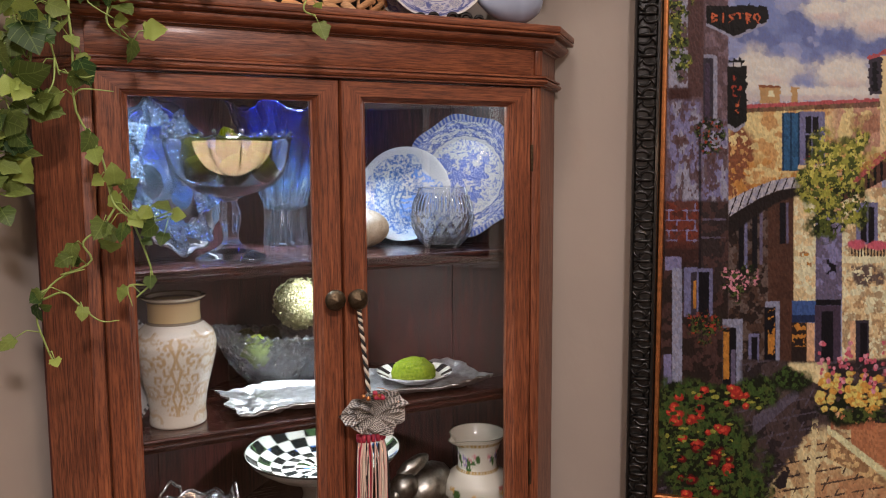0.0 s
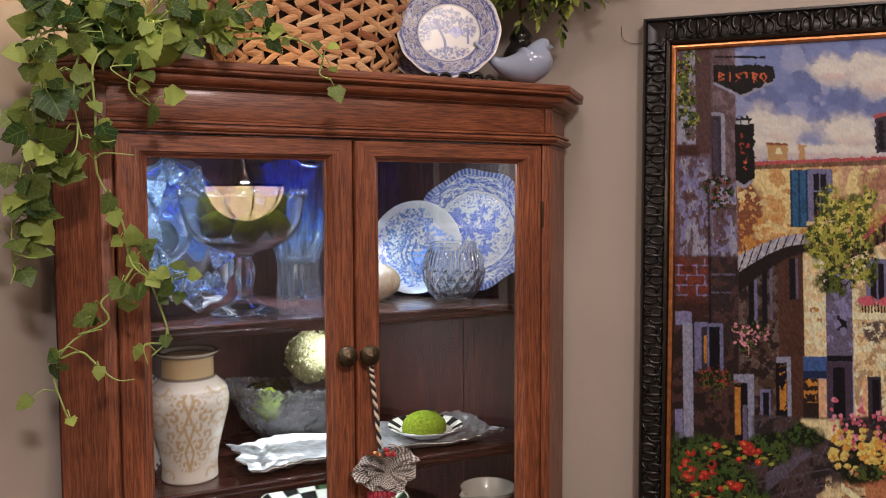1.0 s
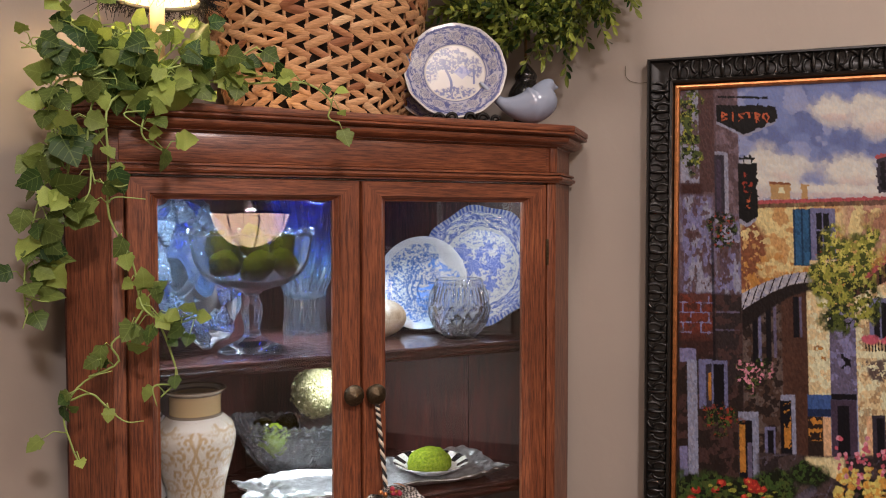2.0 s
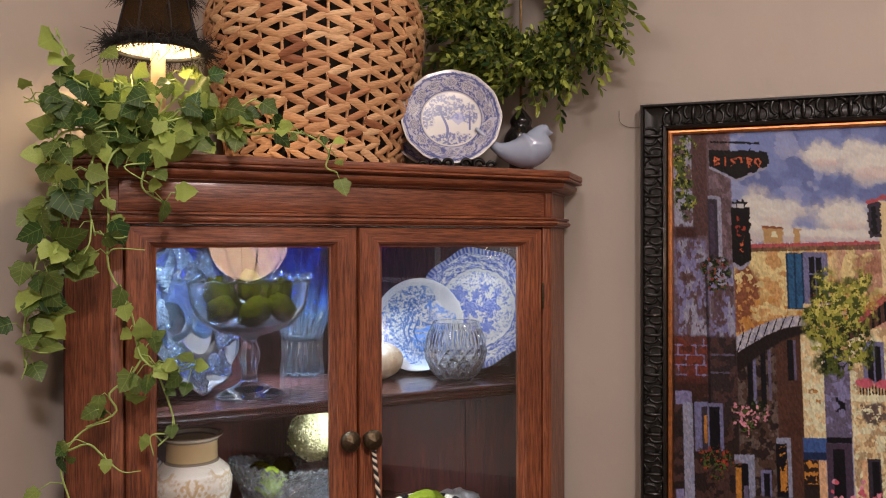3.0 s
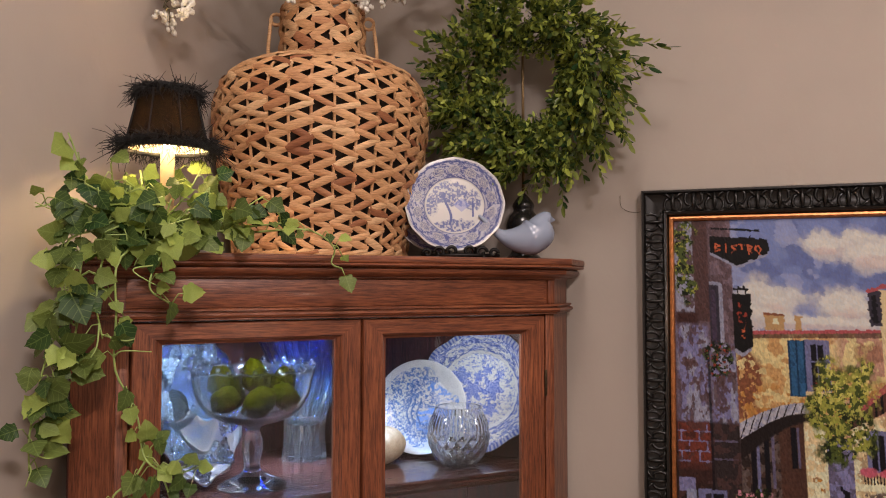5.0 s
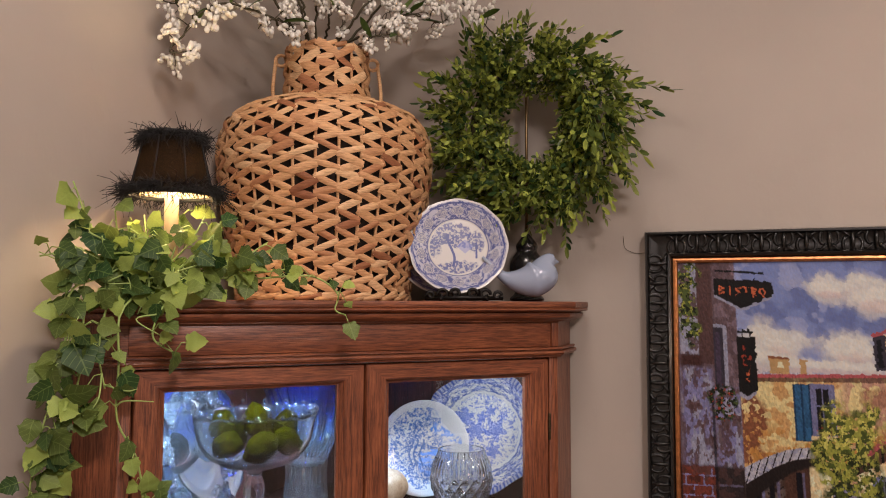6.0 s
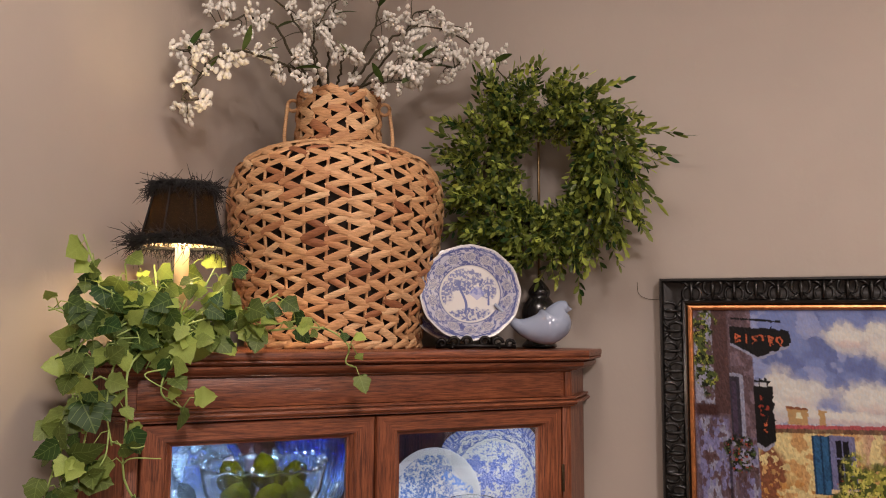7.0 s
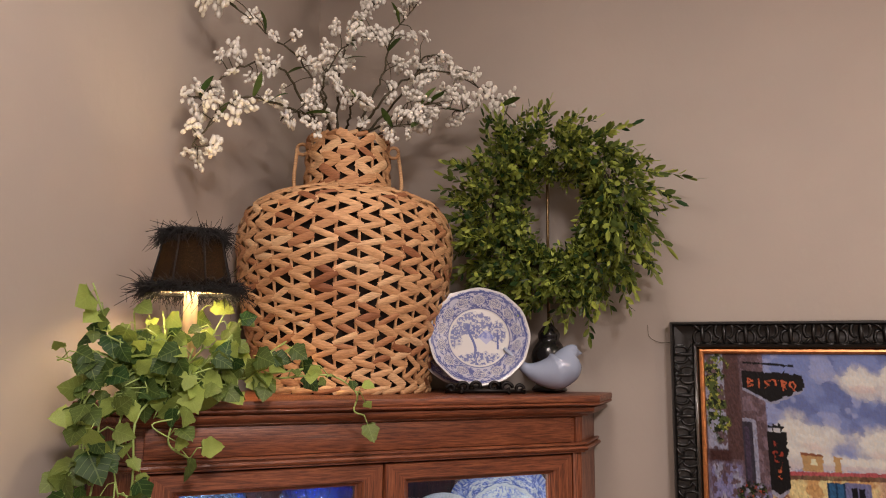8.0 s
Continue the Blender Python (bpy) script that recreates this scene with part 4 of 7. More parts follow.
    boxes((344, 1086, 412, 1320, "pipe"), (344, 1116, 390, 1320, "night"), (346, 1130, 366, 1290, "lamp_gold"), (372, 1190, 388, 1320, "grey_lilac"), (432, 1136, 468, 1260, "frame_lilac"), (442, 1148, 462, 1248, "night"), (488, 1026, 538, 1300, "pipe"), (486, 1046, 524, 1300, "night"))
    lay("lamp_gold", rect(498, 1050, 522, 1210) * spots(15, 69, 0.46))
    # hanging signs
    lay("black", rect(295, -12, 470, -6) + rect(432, -8, 438, 22))
    plank = rect(288, 20, 500, 140) * (1 - below(288, 78, 384, 124) * (x <= 384)) * (1 - below(384, 124, 500, 70) * (x > 384))
    lay("lilac_white", rect(288, 50, 500, 150) * (1 - below(288, 88, 384, 134) * (x <= 384)) * (1 - below(384, 134, 500, 80) * (x > 384)))
    lay("sign_black", plank)
    for k, letter in enumerate("BISTRO"):
        for ax, ay, bx, by in SIGN_STROKES[letter]:
            p0, p1 = np.array((308 + 29 * k + 17 * ax, 46 + 15 * ay)), np.array((308 + 29 * k + 17 * bx, 46 + 15 * by))
            d = p1 - p0
            s = np.clip(((x - p0[0]) * d[0] + (y - p0[1]) * d[1]) / (d @ d), 0, 1)
            lay("orange", (np.hypot(x - p0[0] - s * d[0], y - p0[1] - s * d[1]) < 2.6) * (0.45 + 0.5 * (fine > 0.45)))
    lay("black", rect(364, 206, 418, 213) + rect(378, 196, 384, 228) + rect(402, 196, 408, 228))
    lay("lilac_white", rect(360, 380, 420, 452) * (1 - below(360, 436, 388, 452) * (x < 388)) * (1 - below(388, 452, 420, 426) * (x >= 388)))
    lay("sign_black", rect(360, 226, 426, 440) * (1 - below(360, 420, 388, 438) * (x < 388)) * (1 - below(388, 438, 426, 412) * (x >= 388)))
    lay("ember", rect(378, 256, 408, 330) * spots(9, 75, 0.56))
    lay("orange", rect(380, 335, 400, 388) * spots(8, 76, 0.54))
    # creepers and window boxes on the near house
    creeper = np.clip(oval(192, 110, 42, 150, 0.7) + oval(200, 20, 45, 60, 0.7), 0, 1) * near * spots(15, 71, 0.44)
    lay("bush_light", creeper)
    lay("leaf_light", creeper * spots(10, 72, 0.58))
    lay("bush", creeper * spots(12, 73, 0.58))
    for cx, cy, rx, ry in ((300, 448, 52, 52), (272, 1110, 56, 42), (416, 962, 66, 48)):
        box_plants = oval(cx, cy, rx, ry, 0.8) * spots(13, 77, 0.43)
        lay("bush", box_plants)
        lay("bush_light", box_plants * spots(10, 78, 0.56))
        lay("pink_light" if cx > 400 else "ember", box_plants * spots(11, 79, 0.60))
    # lane in shade, sunlit paving, terrace
    road = smooth_step(1226, 1240, y + 0.04 * np.abs(x - 620)) * (1 - (1 - smooth_step(395, 425, x)) * (y < 1330))
    lay("lane_dark", road)
    lay("lane", road * spots(36, 81, 0.48))
    drift = x + (y - 1400) * 0.5
    slabs = (np.abs(np.mod(y + 0.2 * x, 52) - 26) < 3.5) | (np.abs(np.mod(drift + 33 * np.floor((y + 0.2 * x) / 52), 88) - 44) < 3.2)
    lay("lane_lilac", road * slabs * spots(18, 82, 0.42) * 0.8)
    lay("paving_light", road * rect(568, 1234, 700, 1310, 8) * (1 - below(568, 1262, 700, 1322)))
    lay("lane_lilac", rect(446, 1318, 604, 1484, 3) * below(446, 1420, 604, 1318) * (1 - below(446, 1486, 604, 1350)))
    lay("wall_grey", rect(500, 1316, 606, 1420, 3) * (1 - below(446, 1420, 604, 1318)) * 0.8)
    sunny = road * smooth_step(-10, 10, (x - 560) + (y - 1580) * 0.75 - 30 * (fractal(x / 52, y / 10, 84) - 0.5)) * smooth_step(1430, 1500, y)
    lay("paving", sunny)
    lay("paving_light", sunny * spots(40, 85, 0.5))
    lay("terrace", sunny * smooth_step(620, 720, x) * smooth_step(1590, 1660, y) * 0.6)
    lay("paving_joint", sunny * ((np.abs(np.mod(y + 0.18 * x, 46) - 23) < 3) | (np.abs(np.mod(drift * 0.9 + 37 * np.floor((y + 0.18 * x) / 46), 84) - 42) < 2.6)) * spots(16, 86, 0.42))
    lay("lane_dark", sunny * spots(0.001 * x + 30, 87, 0.57) * (x < 640) * (1 - smooth_step(560, 640, x)))
    lay("paving_light", road * (np.abs(x - 655 + (y - 1500) * 0.05) < 10) * smooth_step(1420, 1450, y) * spots(22, 88, 0.38))
    up = below(708, 1452, 900, 1600) * (x > 700)
    lay("terrace", rect(780, 1440, 1600, 1700) * (1 - up))
    lay("kerb", up * (1 - below(700, 1560, 900, 1660)))
    lay("kerb_light", up * (1 - below(708, 1480, 900, 1632)))
    lay("cream_dark", up * below(708, 1480, 900, 1632) * (1 - below(700, 1560, 900, 1660)) * spots(16, 89, 0.5))
    # flower beds
    bed = np.clip(oval(240, 1500, 190, 190, 0.35) + oval(330, 1620, 170, 130, 0.4) + oval(450, 1345, 80, 52, 0.5) + oval(240, 1360, 150, 60, 0.4), 0, 1)
    lay("bush", bed)
    lay("green", bed * spots(17, 91, 0.53))
    lay("bush_light", bed * spots(13, 94, 0.58))
    lay("bush", oval(582, 1296, 52, 44, 0.6))
    lay("green", oval(582, 1290, 50, 40, 0.7) * spots(11, 95, 0.52))
    for k in range(40):
        cx, cy = 160 + 330 * lattice(k, 3, 92), 1320 + 370 * lattice(k, 7, 93)
        if cx > 400 and cy > 1400:
            cx -= 220
        size = 9 + 9 * lattice(k, 11, 94) * (1 if cx < 400 else 0.7)
        dot("crimson" if cy > 1520 and k % 3 else "red", cx, cy, size * 1.3, size)
        dot("red_light" if cy < 1520 or k % 3 == 0 else "red", cx - 2, cy - 3, size * 0.7, size * 0.5)
        dot("yellow", cx, cy, 3, 2.5, k % 2)
    for k in range(160):
        cx, cy = 150 + 330 * lattice(k, 13, 195), 1330 + 360 * lattice(k, 17, 196)
        if cx < 400 or cy < 1400:
            dot(("green", "bush_light", "leaf_light", "bush")[k % 4], cx, cy, 5 + 9 * lattice(k, 19, 197), 3 + 4 * lattice(k, 23, 198))
    boxes((712, 1400, 862, 1462, "terracotta"), (722, 1400, 742, 1462, "peach"))
    lay("bush", oval(800, 1380, 130, 70, 0.4) * spots(16, 96, 0.36))
    for k in range(90):
        cx, cy = 670 + 240 * lattice(k, 5, 101), 1270 + 130 * lattice(k, 9, 102)
        dot("yellow" if lattice(k, 2, 103) < 0.5 else "yellow_light", cx, cy, 11 + 5 * lattice(k, 4, 104), 8 + 4 * lattice(k, 6, 105))
        dot("gold", cx + 3, cy + 6, 7, 4, 0.7)
    lay("bush_light", oval(820, 1415, 70, 24, 0.8) * spots(12, 106, 0.5))
    for k in range(70):
        spike = int(lattice(k, 8, 107) * 7)
        cx, cy = (680, 712, 745, 772, 826, 855, 888)[spike] + 22 * (lattice(k, 1, 108) - 0.5), 1160 + 28 * (spike % 3) + 120 * lattice(k, 2, 109)
        dot("pink" if lattice(k, 3, 110) < 0.6 else "pink_light", cx, cy, 7, 7)
    return c


def village(u, z):
    """Paint and relief of the canvas for places u metres from its left edge and z metres above the floor."""
    w = 1 - 0.1614 * u - 0.056 * z
    x = ((562.65 * u - 47.65 * z + 1146.14) / w - 1100) * 1.923
    y = (-49.71 * u - 746.72 * z + 1502.87) / w * 1.923
    lx, ly, tag = brush(x, y, 26.0, 11.0, 0.5 , 301)
    vx, vy, tag2 = brush(x, y, 5.0, 10.0, -0.25, 311)
    sky = (y < 345) & (x > 366)
    c = lane_scene(0.68 * x + 0.32 * np.where(sky, lx, vx), 0.68 * y + 0.32 * np.where(sky, ly, vy))
    c = c * (1 + (0.36 - 0.28 * sky) * (np.where(sky, tag, tag2) - 0.5) + 0.16 * (fractal(x / 5, y / 11, 113) - 0.5))[..., None]
    warm = (lattice(np.floor(tag2 * 997), np.floor(tag * 991), 3) - 0.5)[..., None] * np.array((0.10, 0.0, -0.12))
    c = c * (1 + warm)
    grey = c.mean(-1, keepdims=True)
    c = 0.68 * (0.82 * c + 0.18 * grey) ** 1.30
    rough = 0.0004 * (np.where(sky, 0.4 * tag, tag2) - 0.5) + 0.0004 * (fractal(x / 4, y / 9, 200) - 0.5)
    return np.clip(c, 0.003, 0.9), rough


cu = np.concatenate([np.linspace(0, 0.45, 420, endpoint=False), np.linspace(0.45, CANVAS_W, 80)])
cz = np.linspace(0, PH - 2 * FRAME_W, 900)
U, Z = np.meshgrid(cu, cz)
decor, relief = village(U, Z + PZ0 + FRAME_W)
cv = np.stack([U + FRAME_W, -0.026 - relief, Z + FRAME_W], -1).reshape(-1, 3)
from_arrays("canvas", cv, grid_faces(500, 900, False), oil_paint, painting, "oil canvas of a village lane with flowers", decor.reshape(-1, 3))
box_part("backing", (FRAME_W * 0.9, -0.022, FRAME_W * 0.9), (PW - FRAME_W * 0.9, -0.006, PH - FRAME_W * 0.9), cream_wax, painting, 0)

wire = spline([(-0.052, -0.003, PH - 0.005), (-0.050, -0.004, PH - 0.030), (-0.036, -0.004, PH - 0.042), (-0.016, -0.003, PH - 0.046), (0.004, -0.003, PH - 0.044)], 20)
tube("hanging_wire", wire, 0.0006, twig_mat, painting, 5, "loose picture wire beside the frame")


# ---- on top of the cabinet ----
def straw_strip(a, b, width, normal, bow=0.004, thick=0.0022):
    """A flat straw length from a to b, bowed out along the normal."""
    a, b, n = np.array(a), np.array(b), np.array(normal)
    t = (b - a) / (np.linalg.norm(b - a) + 1e-9)
    s = np.cross(n, t)
    rows = []
    for k, f in enumerate((0.0, 0.3, 0.7, 1.0)):
        c = a + (b - a) * f + n * (bow * math.sin(math.pi * (0.12 + 0.76 * f)))
        w = width * (0.44 if k in (0, 3) else 0.5)
        rows.append([c - s * w, c - s * w * 0.4 + n * thick, c + s * w * 0.4 + n * thick, c + s * w])
    v = np.array(rows).reshape(-1, 3)
    return v, grid_faces(4, 4, False)


def wicker_jar():
    """Tall jar of zigzag straw woven between upright ribs, with a loop handle."""
    jar = thing("wicker_jar", 0.012, 1.592, TOP, "large tan woven straw jar with open zigzag weave on the cabinet", "basket")
    rnd = random.Random(4)
    body_z = [0.0, 0.05, 0.15, 0.25, 0.325, 0.362, 0.390, 0.417, 0.438, 0.452]
    body_r = [0.190, 0.198, 0.219, 0.235, 0.241, 0.237, 0.227, 0.203, 0.158, 0.104]
    neck_z, neck_r = [0.452, 0.50, 0.55, 0.580], [0.097, 0.094, 0.093, 0.092]
    # arc length of the body's outline
    pz, pr = spline([(z, r, 0) for z, r in zip(body_z, body_r)], 200)[:, 0], spline([(z, r, 0) for z, r in zip(body_z, body_r)], 200)[:, 1]
    arc = np.concatenate([[0], np.cumsum(np.hypot(np.diff(pz), np.diff(pr)))])

    def on_body(s, ang, out=0.0):
        z, r = np.interp(s, arc, pz), np.interp(s, arc, pr)
        return np.array([(r + out) * math.cos(ang), (r + out) * math.sin(ang), z])

    def on_neck(s, ang, out=0.0):
        z = 0.452 + s
        return np.array([(np.interp(z, neck_z, neck_r) + out) * math.cos(ang), (np.interp(z, neck_z, neck_r) + out) * math.sin(ang), z])

    hidden = []
    for where, columns, total, pitch, width in ((on_body, 32, arc[-1] - 0.008, 0.0182, 0.0142), (on_neck, 15, 0.125, 0.0205, 0.0160)):
        step = 2 * math.pi / columns
        for c in range(columns):
            a0, a1 = c * step, (c + 1) * step
            s, side = rnd.uniform(-0.006, 0.006), 0
            while s < total - 0.012:
                s2 = min(s + pitch * rnd.uniform(0.72, 1.28), total)
                p, q = where(max(s, 0.003), a0 if side == 0 else a1, 0.001), where(max(s2, 0.003), a1 if side == 0 else a0, 0.001)
                mid = (p + q) / 2
                n = np.array([mid[0], mid[1], 0.0])
                if where is on_body:
                    up = where(min(s + 0.01, total), (a0 + a1) / 2) - where(max(s - 0.01, 0), (a0 + a1) / 2)
                    n = np.cross(np.array([-math.sin((a0 + a1) / 2), math.cos((a0 + a1) / 2), 0]), up)
                n = n / (np.linalg.norm(n) + 1e-9)
                shrink = np.interp((s + s2) / 2, [0, total * 0.86, total], [1, 1, 0.55]) if where is on_body else 1.0
                reach = (q - p) * rnd.uniform(0.05, 0.13)
                lean = np.array((0, 0, rnd.gauss(0, 0.0016)))
                piece = straw_strip(p - reach + n * 0.002 + lean, q + reach + n * 0.002 - lean, width * rnd.uniform(0.82, 1.36) * shrink, n, rnd.uniform(0.0005, 0.0050))
                if math.sin((a0 + a1) / 2 - 0.3) < -0.12:
                    from_arrays("straw_strip", *piece, straw_mat, jar)
                else:
                    hidden.append(piece)
                s, side = s2, 1 - side
            rib = [where(t, a0, 0.0005) for t in np.linspace(0.001, total, 14 if where is on_body else 6)]
            tube("rib", rib, 0.0036, straw_mat, jar, 5)
    tagged(from_arrays("straw_weave", *joined(hidden), straw_mat, jar), kind="stuff")
    for nm, z, r, rad in (("base_coil", 0.008, 0.193, 0.008), ("shoulder_coil", 0.454, 0.100, 0.007), ("rim_coil", 0.576, 0.093, 0.006)):
        for k in range(26):
            a = np.linspace(k, k + 1.15, 5) * 2 * math.pi / 26
            tube(nm, [(r * math.cos(t), r * math.sin(t), z + 0.004 * (i - 2) / 2) for i, t in enumerate(a)], rad * rnd.uniform(0.8, 1.05), straw_mat, jar, 6)
    # added sheet, its dark colour gives the shade seen through the holes
    turned("inner_liner", [(r - 0.014, z) for z, r in zip(body_z, body_r)] + [(0.082, 0.456), (0.082, 0.565)], jar_shade_mat, jar, 40, 2, "added dark sheet standing in for the shade inside the jar")
    loop = spline([(-0.118, -0.01, 0.555), (-0.122, -0.03, 0.47), (-0.10, -0.12, 0.431), (-0.03, -0.165, 0.416), (0.05, -0.160, 0.418), (0.11, -0.10, 0.438), (0.125, -0.02, 0.48), (0.118, 0.0, 0.555)], 40)
    spin = Matrix.Rotation(radians(-17), 3, "Z")
    tube("loop_handle", [spin @ Vector(p) for p in loop], 0.0045, straw_mat, jar, 6)
    for s in (-1, 1):
        tube("eyelet", [spin @ Vector((s * 0.106 + 0.013 * math.cos(t), -0.004, 0.556 + 0.013 * math.sin(t))) for t in np.linspace(0, 2 * math.pi, 13)], 0.004, straw_mat, jar, 6)
    return jar


wicker_jar()


# sprays of white berries in the jar
def berry_cluster_mesh(seed, count=15, spread=0.017):
    rnd = random.Random(seed)
    bm = bmesh.new()
    for _ in range(count):
        p = Vector((rnd.gauss(0, 1), rnd.gauss(0, 1), rnd.gauss(0, 0.8)))
        p = p.normalized() * spread * rnd.uniform(0.35, 1.0)
        bmesh.ops.create_icosphere(bm, subdivisions=1, radius=rnd.uniform(0.0038, 0.0062), matrix=Matrix.Translation(p))
    me = bpy.data.meshes.new("blossom_cluster")
    bm.to_mesh(me)
    bm.free()
    me.polygons.foreach_set("use_smooth", [True] * len(me.polygons))
    me.materials.append(petal_mat)
    return me


CLUSTERS = [berry_cluster_mesh(k) for k in range(5)]


def leaf_blade(name, length, width, mat, fold=0.25):
    """A pointed leaf along +x with a folded midrib."""
    rows = []
    for f in (0.0, 0.2, 0.45, 0.7, 0.88, 1.0):
        w = width * math.sin(math.pi * min(1, f * 0.93 + 0.05)) ** 0.8 * 0.5
        z = 0.12 * length * math.sin(f * 2.4)
        rows.append([(f * length, -w, z + fold * w), (f * length, 0, z), (f * length, w, z + fold * w)])
    me = bpy.data.meshes.new(name)
    me.from_pydata([p for r in rows for p in r], [], grid_faces(3, 6, False))
    me.polygons.foreach_set("use_smooth", [True] * len(me.polygons))
    me.materials.append(mat)
    return me


SPRAY_LEAF = leaf_blade("spray_leaf", 0.05, 0.014, bract_mat)


def aim(direction, roll=0.0):
    """A turn that sends +x along the direction."""
    return Vector(direction).to_track_quat("X", "Z").to_matrix().to_4x4() @ Matrix.Rotation(roll, 4, "X")


def spray(points, seed, clusters, start=0.3):
    """A berry branch that bends through the given points above the jar's mouth."""
    rnd = random.Random(seed)
    first = Vector(points[0])
    root = Vector((0.012 + 0.5 * (first.x - 0.012), 1.585 + rnd.uniform(-0.03, 0.03), 2.36))
    e = thing("berry_spray", root.x, root.y, root.z, "artificial spray of white berry blossom in the straw jar", "artificial flower", "flower sprays in the jar")
    mouth = Vector((0.012 + max(-0.062, min(0.062, 0.7 * (first.x - 0.012))), 1.572, 2.515))
    over = mouth * 0.4 + Vector(points[1]) * 0.6
    line = spline([(0, 0, 0), mouth - root, over - root] + [Vector(p) - root for p in points[1:]], 44)
    line[8:] += np.array([[rnd.gauss(0, 0.0016) for _ in range(3)] for _ in range(36)])
    tube("stem", line, np.linspace(0.0036, 0.0013, 44), twig_mat, e, 6)
    for k in range(clusters):
        f = start + (1 - start) * (k + rnd.uniform(0.1, 0.9)) / clusters
        p = line[min(43, int(f * 43))]
        off = Vector((rnd.gauss(0, 0.024), rnd.gauss(-0.004, 0.02), rnd.gauss(0.0, 0.024))) if f < 0.95 else Vector((0, 0, 0))
        q = Vector(p) + off
        sag = Vector((rnd.gauss(0, 0.006), 0, rnd.uniform(0.002, 0.012)))
        tube("twig", spline([p, Vector(p) * 0.5 + q * 0.5 + sag, q], 7), np.linspace(0.0014, 0.0007, 7), twig_mat, e, 5)
        c = new("blossom", CLUSTERS[rnd.randrange(5)])
        c.parent = e
        size = rnd.uniform(0.75, 1.3)
        c.matrix_basis = Matrix.Translation(q) @ Euler([rnd.uniform(0, 6) for _ in range(3)]).to_matrix().to_4x4() @ Matrix.Diagonal((size * 1.3, size, size * 0.8, 1))
        if rnd.random() < 0.20:
            lf = new("leaf", SPRAY_LEAF)
            lf.parent = e
            d = Vector((rnd.uniform(-1, 1), rnd.uniform(-0.6, 0.1), rnd.uniform(-0.6, 0.8)))
            lf.matrix_basis = Matrix.Translation(p) @ aim(d, rnd.uniform(-1, 1)) @ Matrix.Diagonal((1.15, 1.1, 1, 1))
    return e


spray([(-0.053, 1.50, 2.521), (-0.086, 1.50, 2.606), (-0.136, 1.50, 2.671), (-0.19, 1.50, 2.706), (-0.29, 1.50, 2.769), (-0.359, 1.50, 2.789)], 30, 13, 0.5)
spray([(-0.086, 1.50, 2.60), (-0.171, 1.49, 2.637), (-0.242, 1.49, 2.636), (-0.291, 1.49, 2.608), (-0.337, 1.49, 2.552), (-0.373, 1.48, 2.545)], 31, 16, 0.45)
spray([(-0.099, 1.47, 2.507), (-0.159, 1.47, 2.545), (-0.243, 1.47, 2.557), (-0.297, 1.47, 2.529), (-0.331, 1.47, 2.477), (-0.358, 1.47, 2.439), (-0.30, 1.47, 2.446)], 32, 16, 0.42)
spray([(-0.037, 1.53, 2.531), (-0.033, 1.53, 2.659), (-0.017, 1.53, 2.734), (0.025, 1.53, 2.815), (0.077, 1.53, 2.885)], 33, 15, 0.45)
spray([(-0.067, 1.50, 2.539), (-0.077, 1.50, 2.635), (-0.026, 1.50, 2.721), (0.067, 1.49, 2.763)], 34, 14, 0.42)
spray([(0.02, 1.52, 2.535), (0.073, 1.52, 2.687), (0.09, 1.52, 2.771), (0.135, 1.52, 2.84), (0.174, 1.52, 2.901)], 35, 17, 0.45)
spray([(0.017, 1.49, 2.527), (0.066, 1.49, 2.611), (0.125, 1.49, 2.663), (0.186, 1.49, 2.691), (0.281, 1.48, 2.673), (0.372, 1.46, 2.595), (0.40, 1.45, 2.55)], 36, 20, 0.5)
spray([(0.018, 1.47, 2.515), (0.096, 1.47, 2.57), (0.178, 1.47, 2.603), (0.24, 1.47, 2.594), (0.28, 1.47, 2.614)], 37, 16, 0.48)
spray([(0.036, 1.46, 2.514), (0.085, 1.46, 2.535), (0.144, 1.46, 2.549)], 38, 9, 0.5)
spray([(-0.01, 1.47, 2.518), (-0.019, 1.47, 2.586), (0.017, 1.46, 2.577)], 39, 7, 0.6)
spray([(0.05, 1.50, 2.58), (0.144, 1.50, 2.677), (0.167, 1.50, 2.725), (0.222, 1.50, 2.734)], 40, 7, 0.6)
spray([(-0.092, 1.47, 2.508), (-0.139, 1.47, 2.542), (-0.178, 1.47, 2.516)], 41, 7, 0.55)


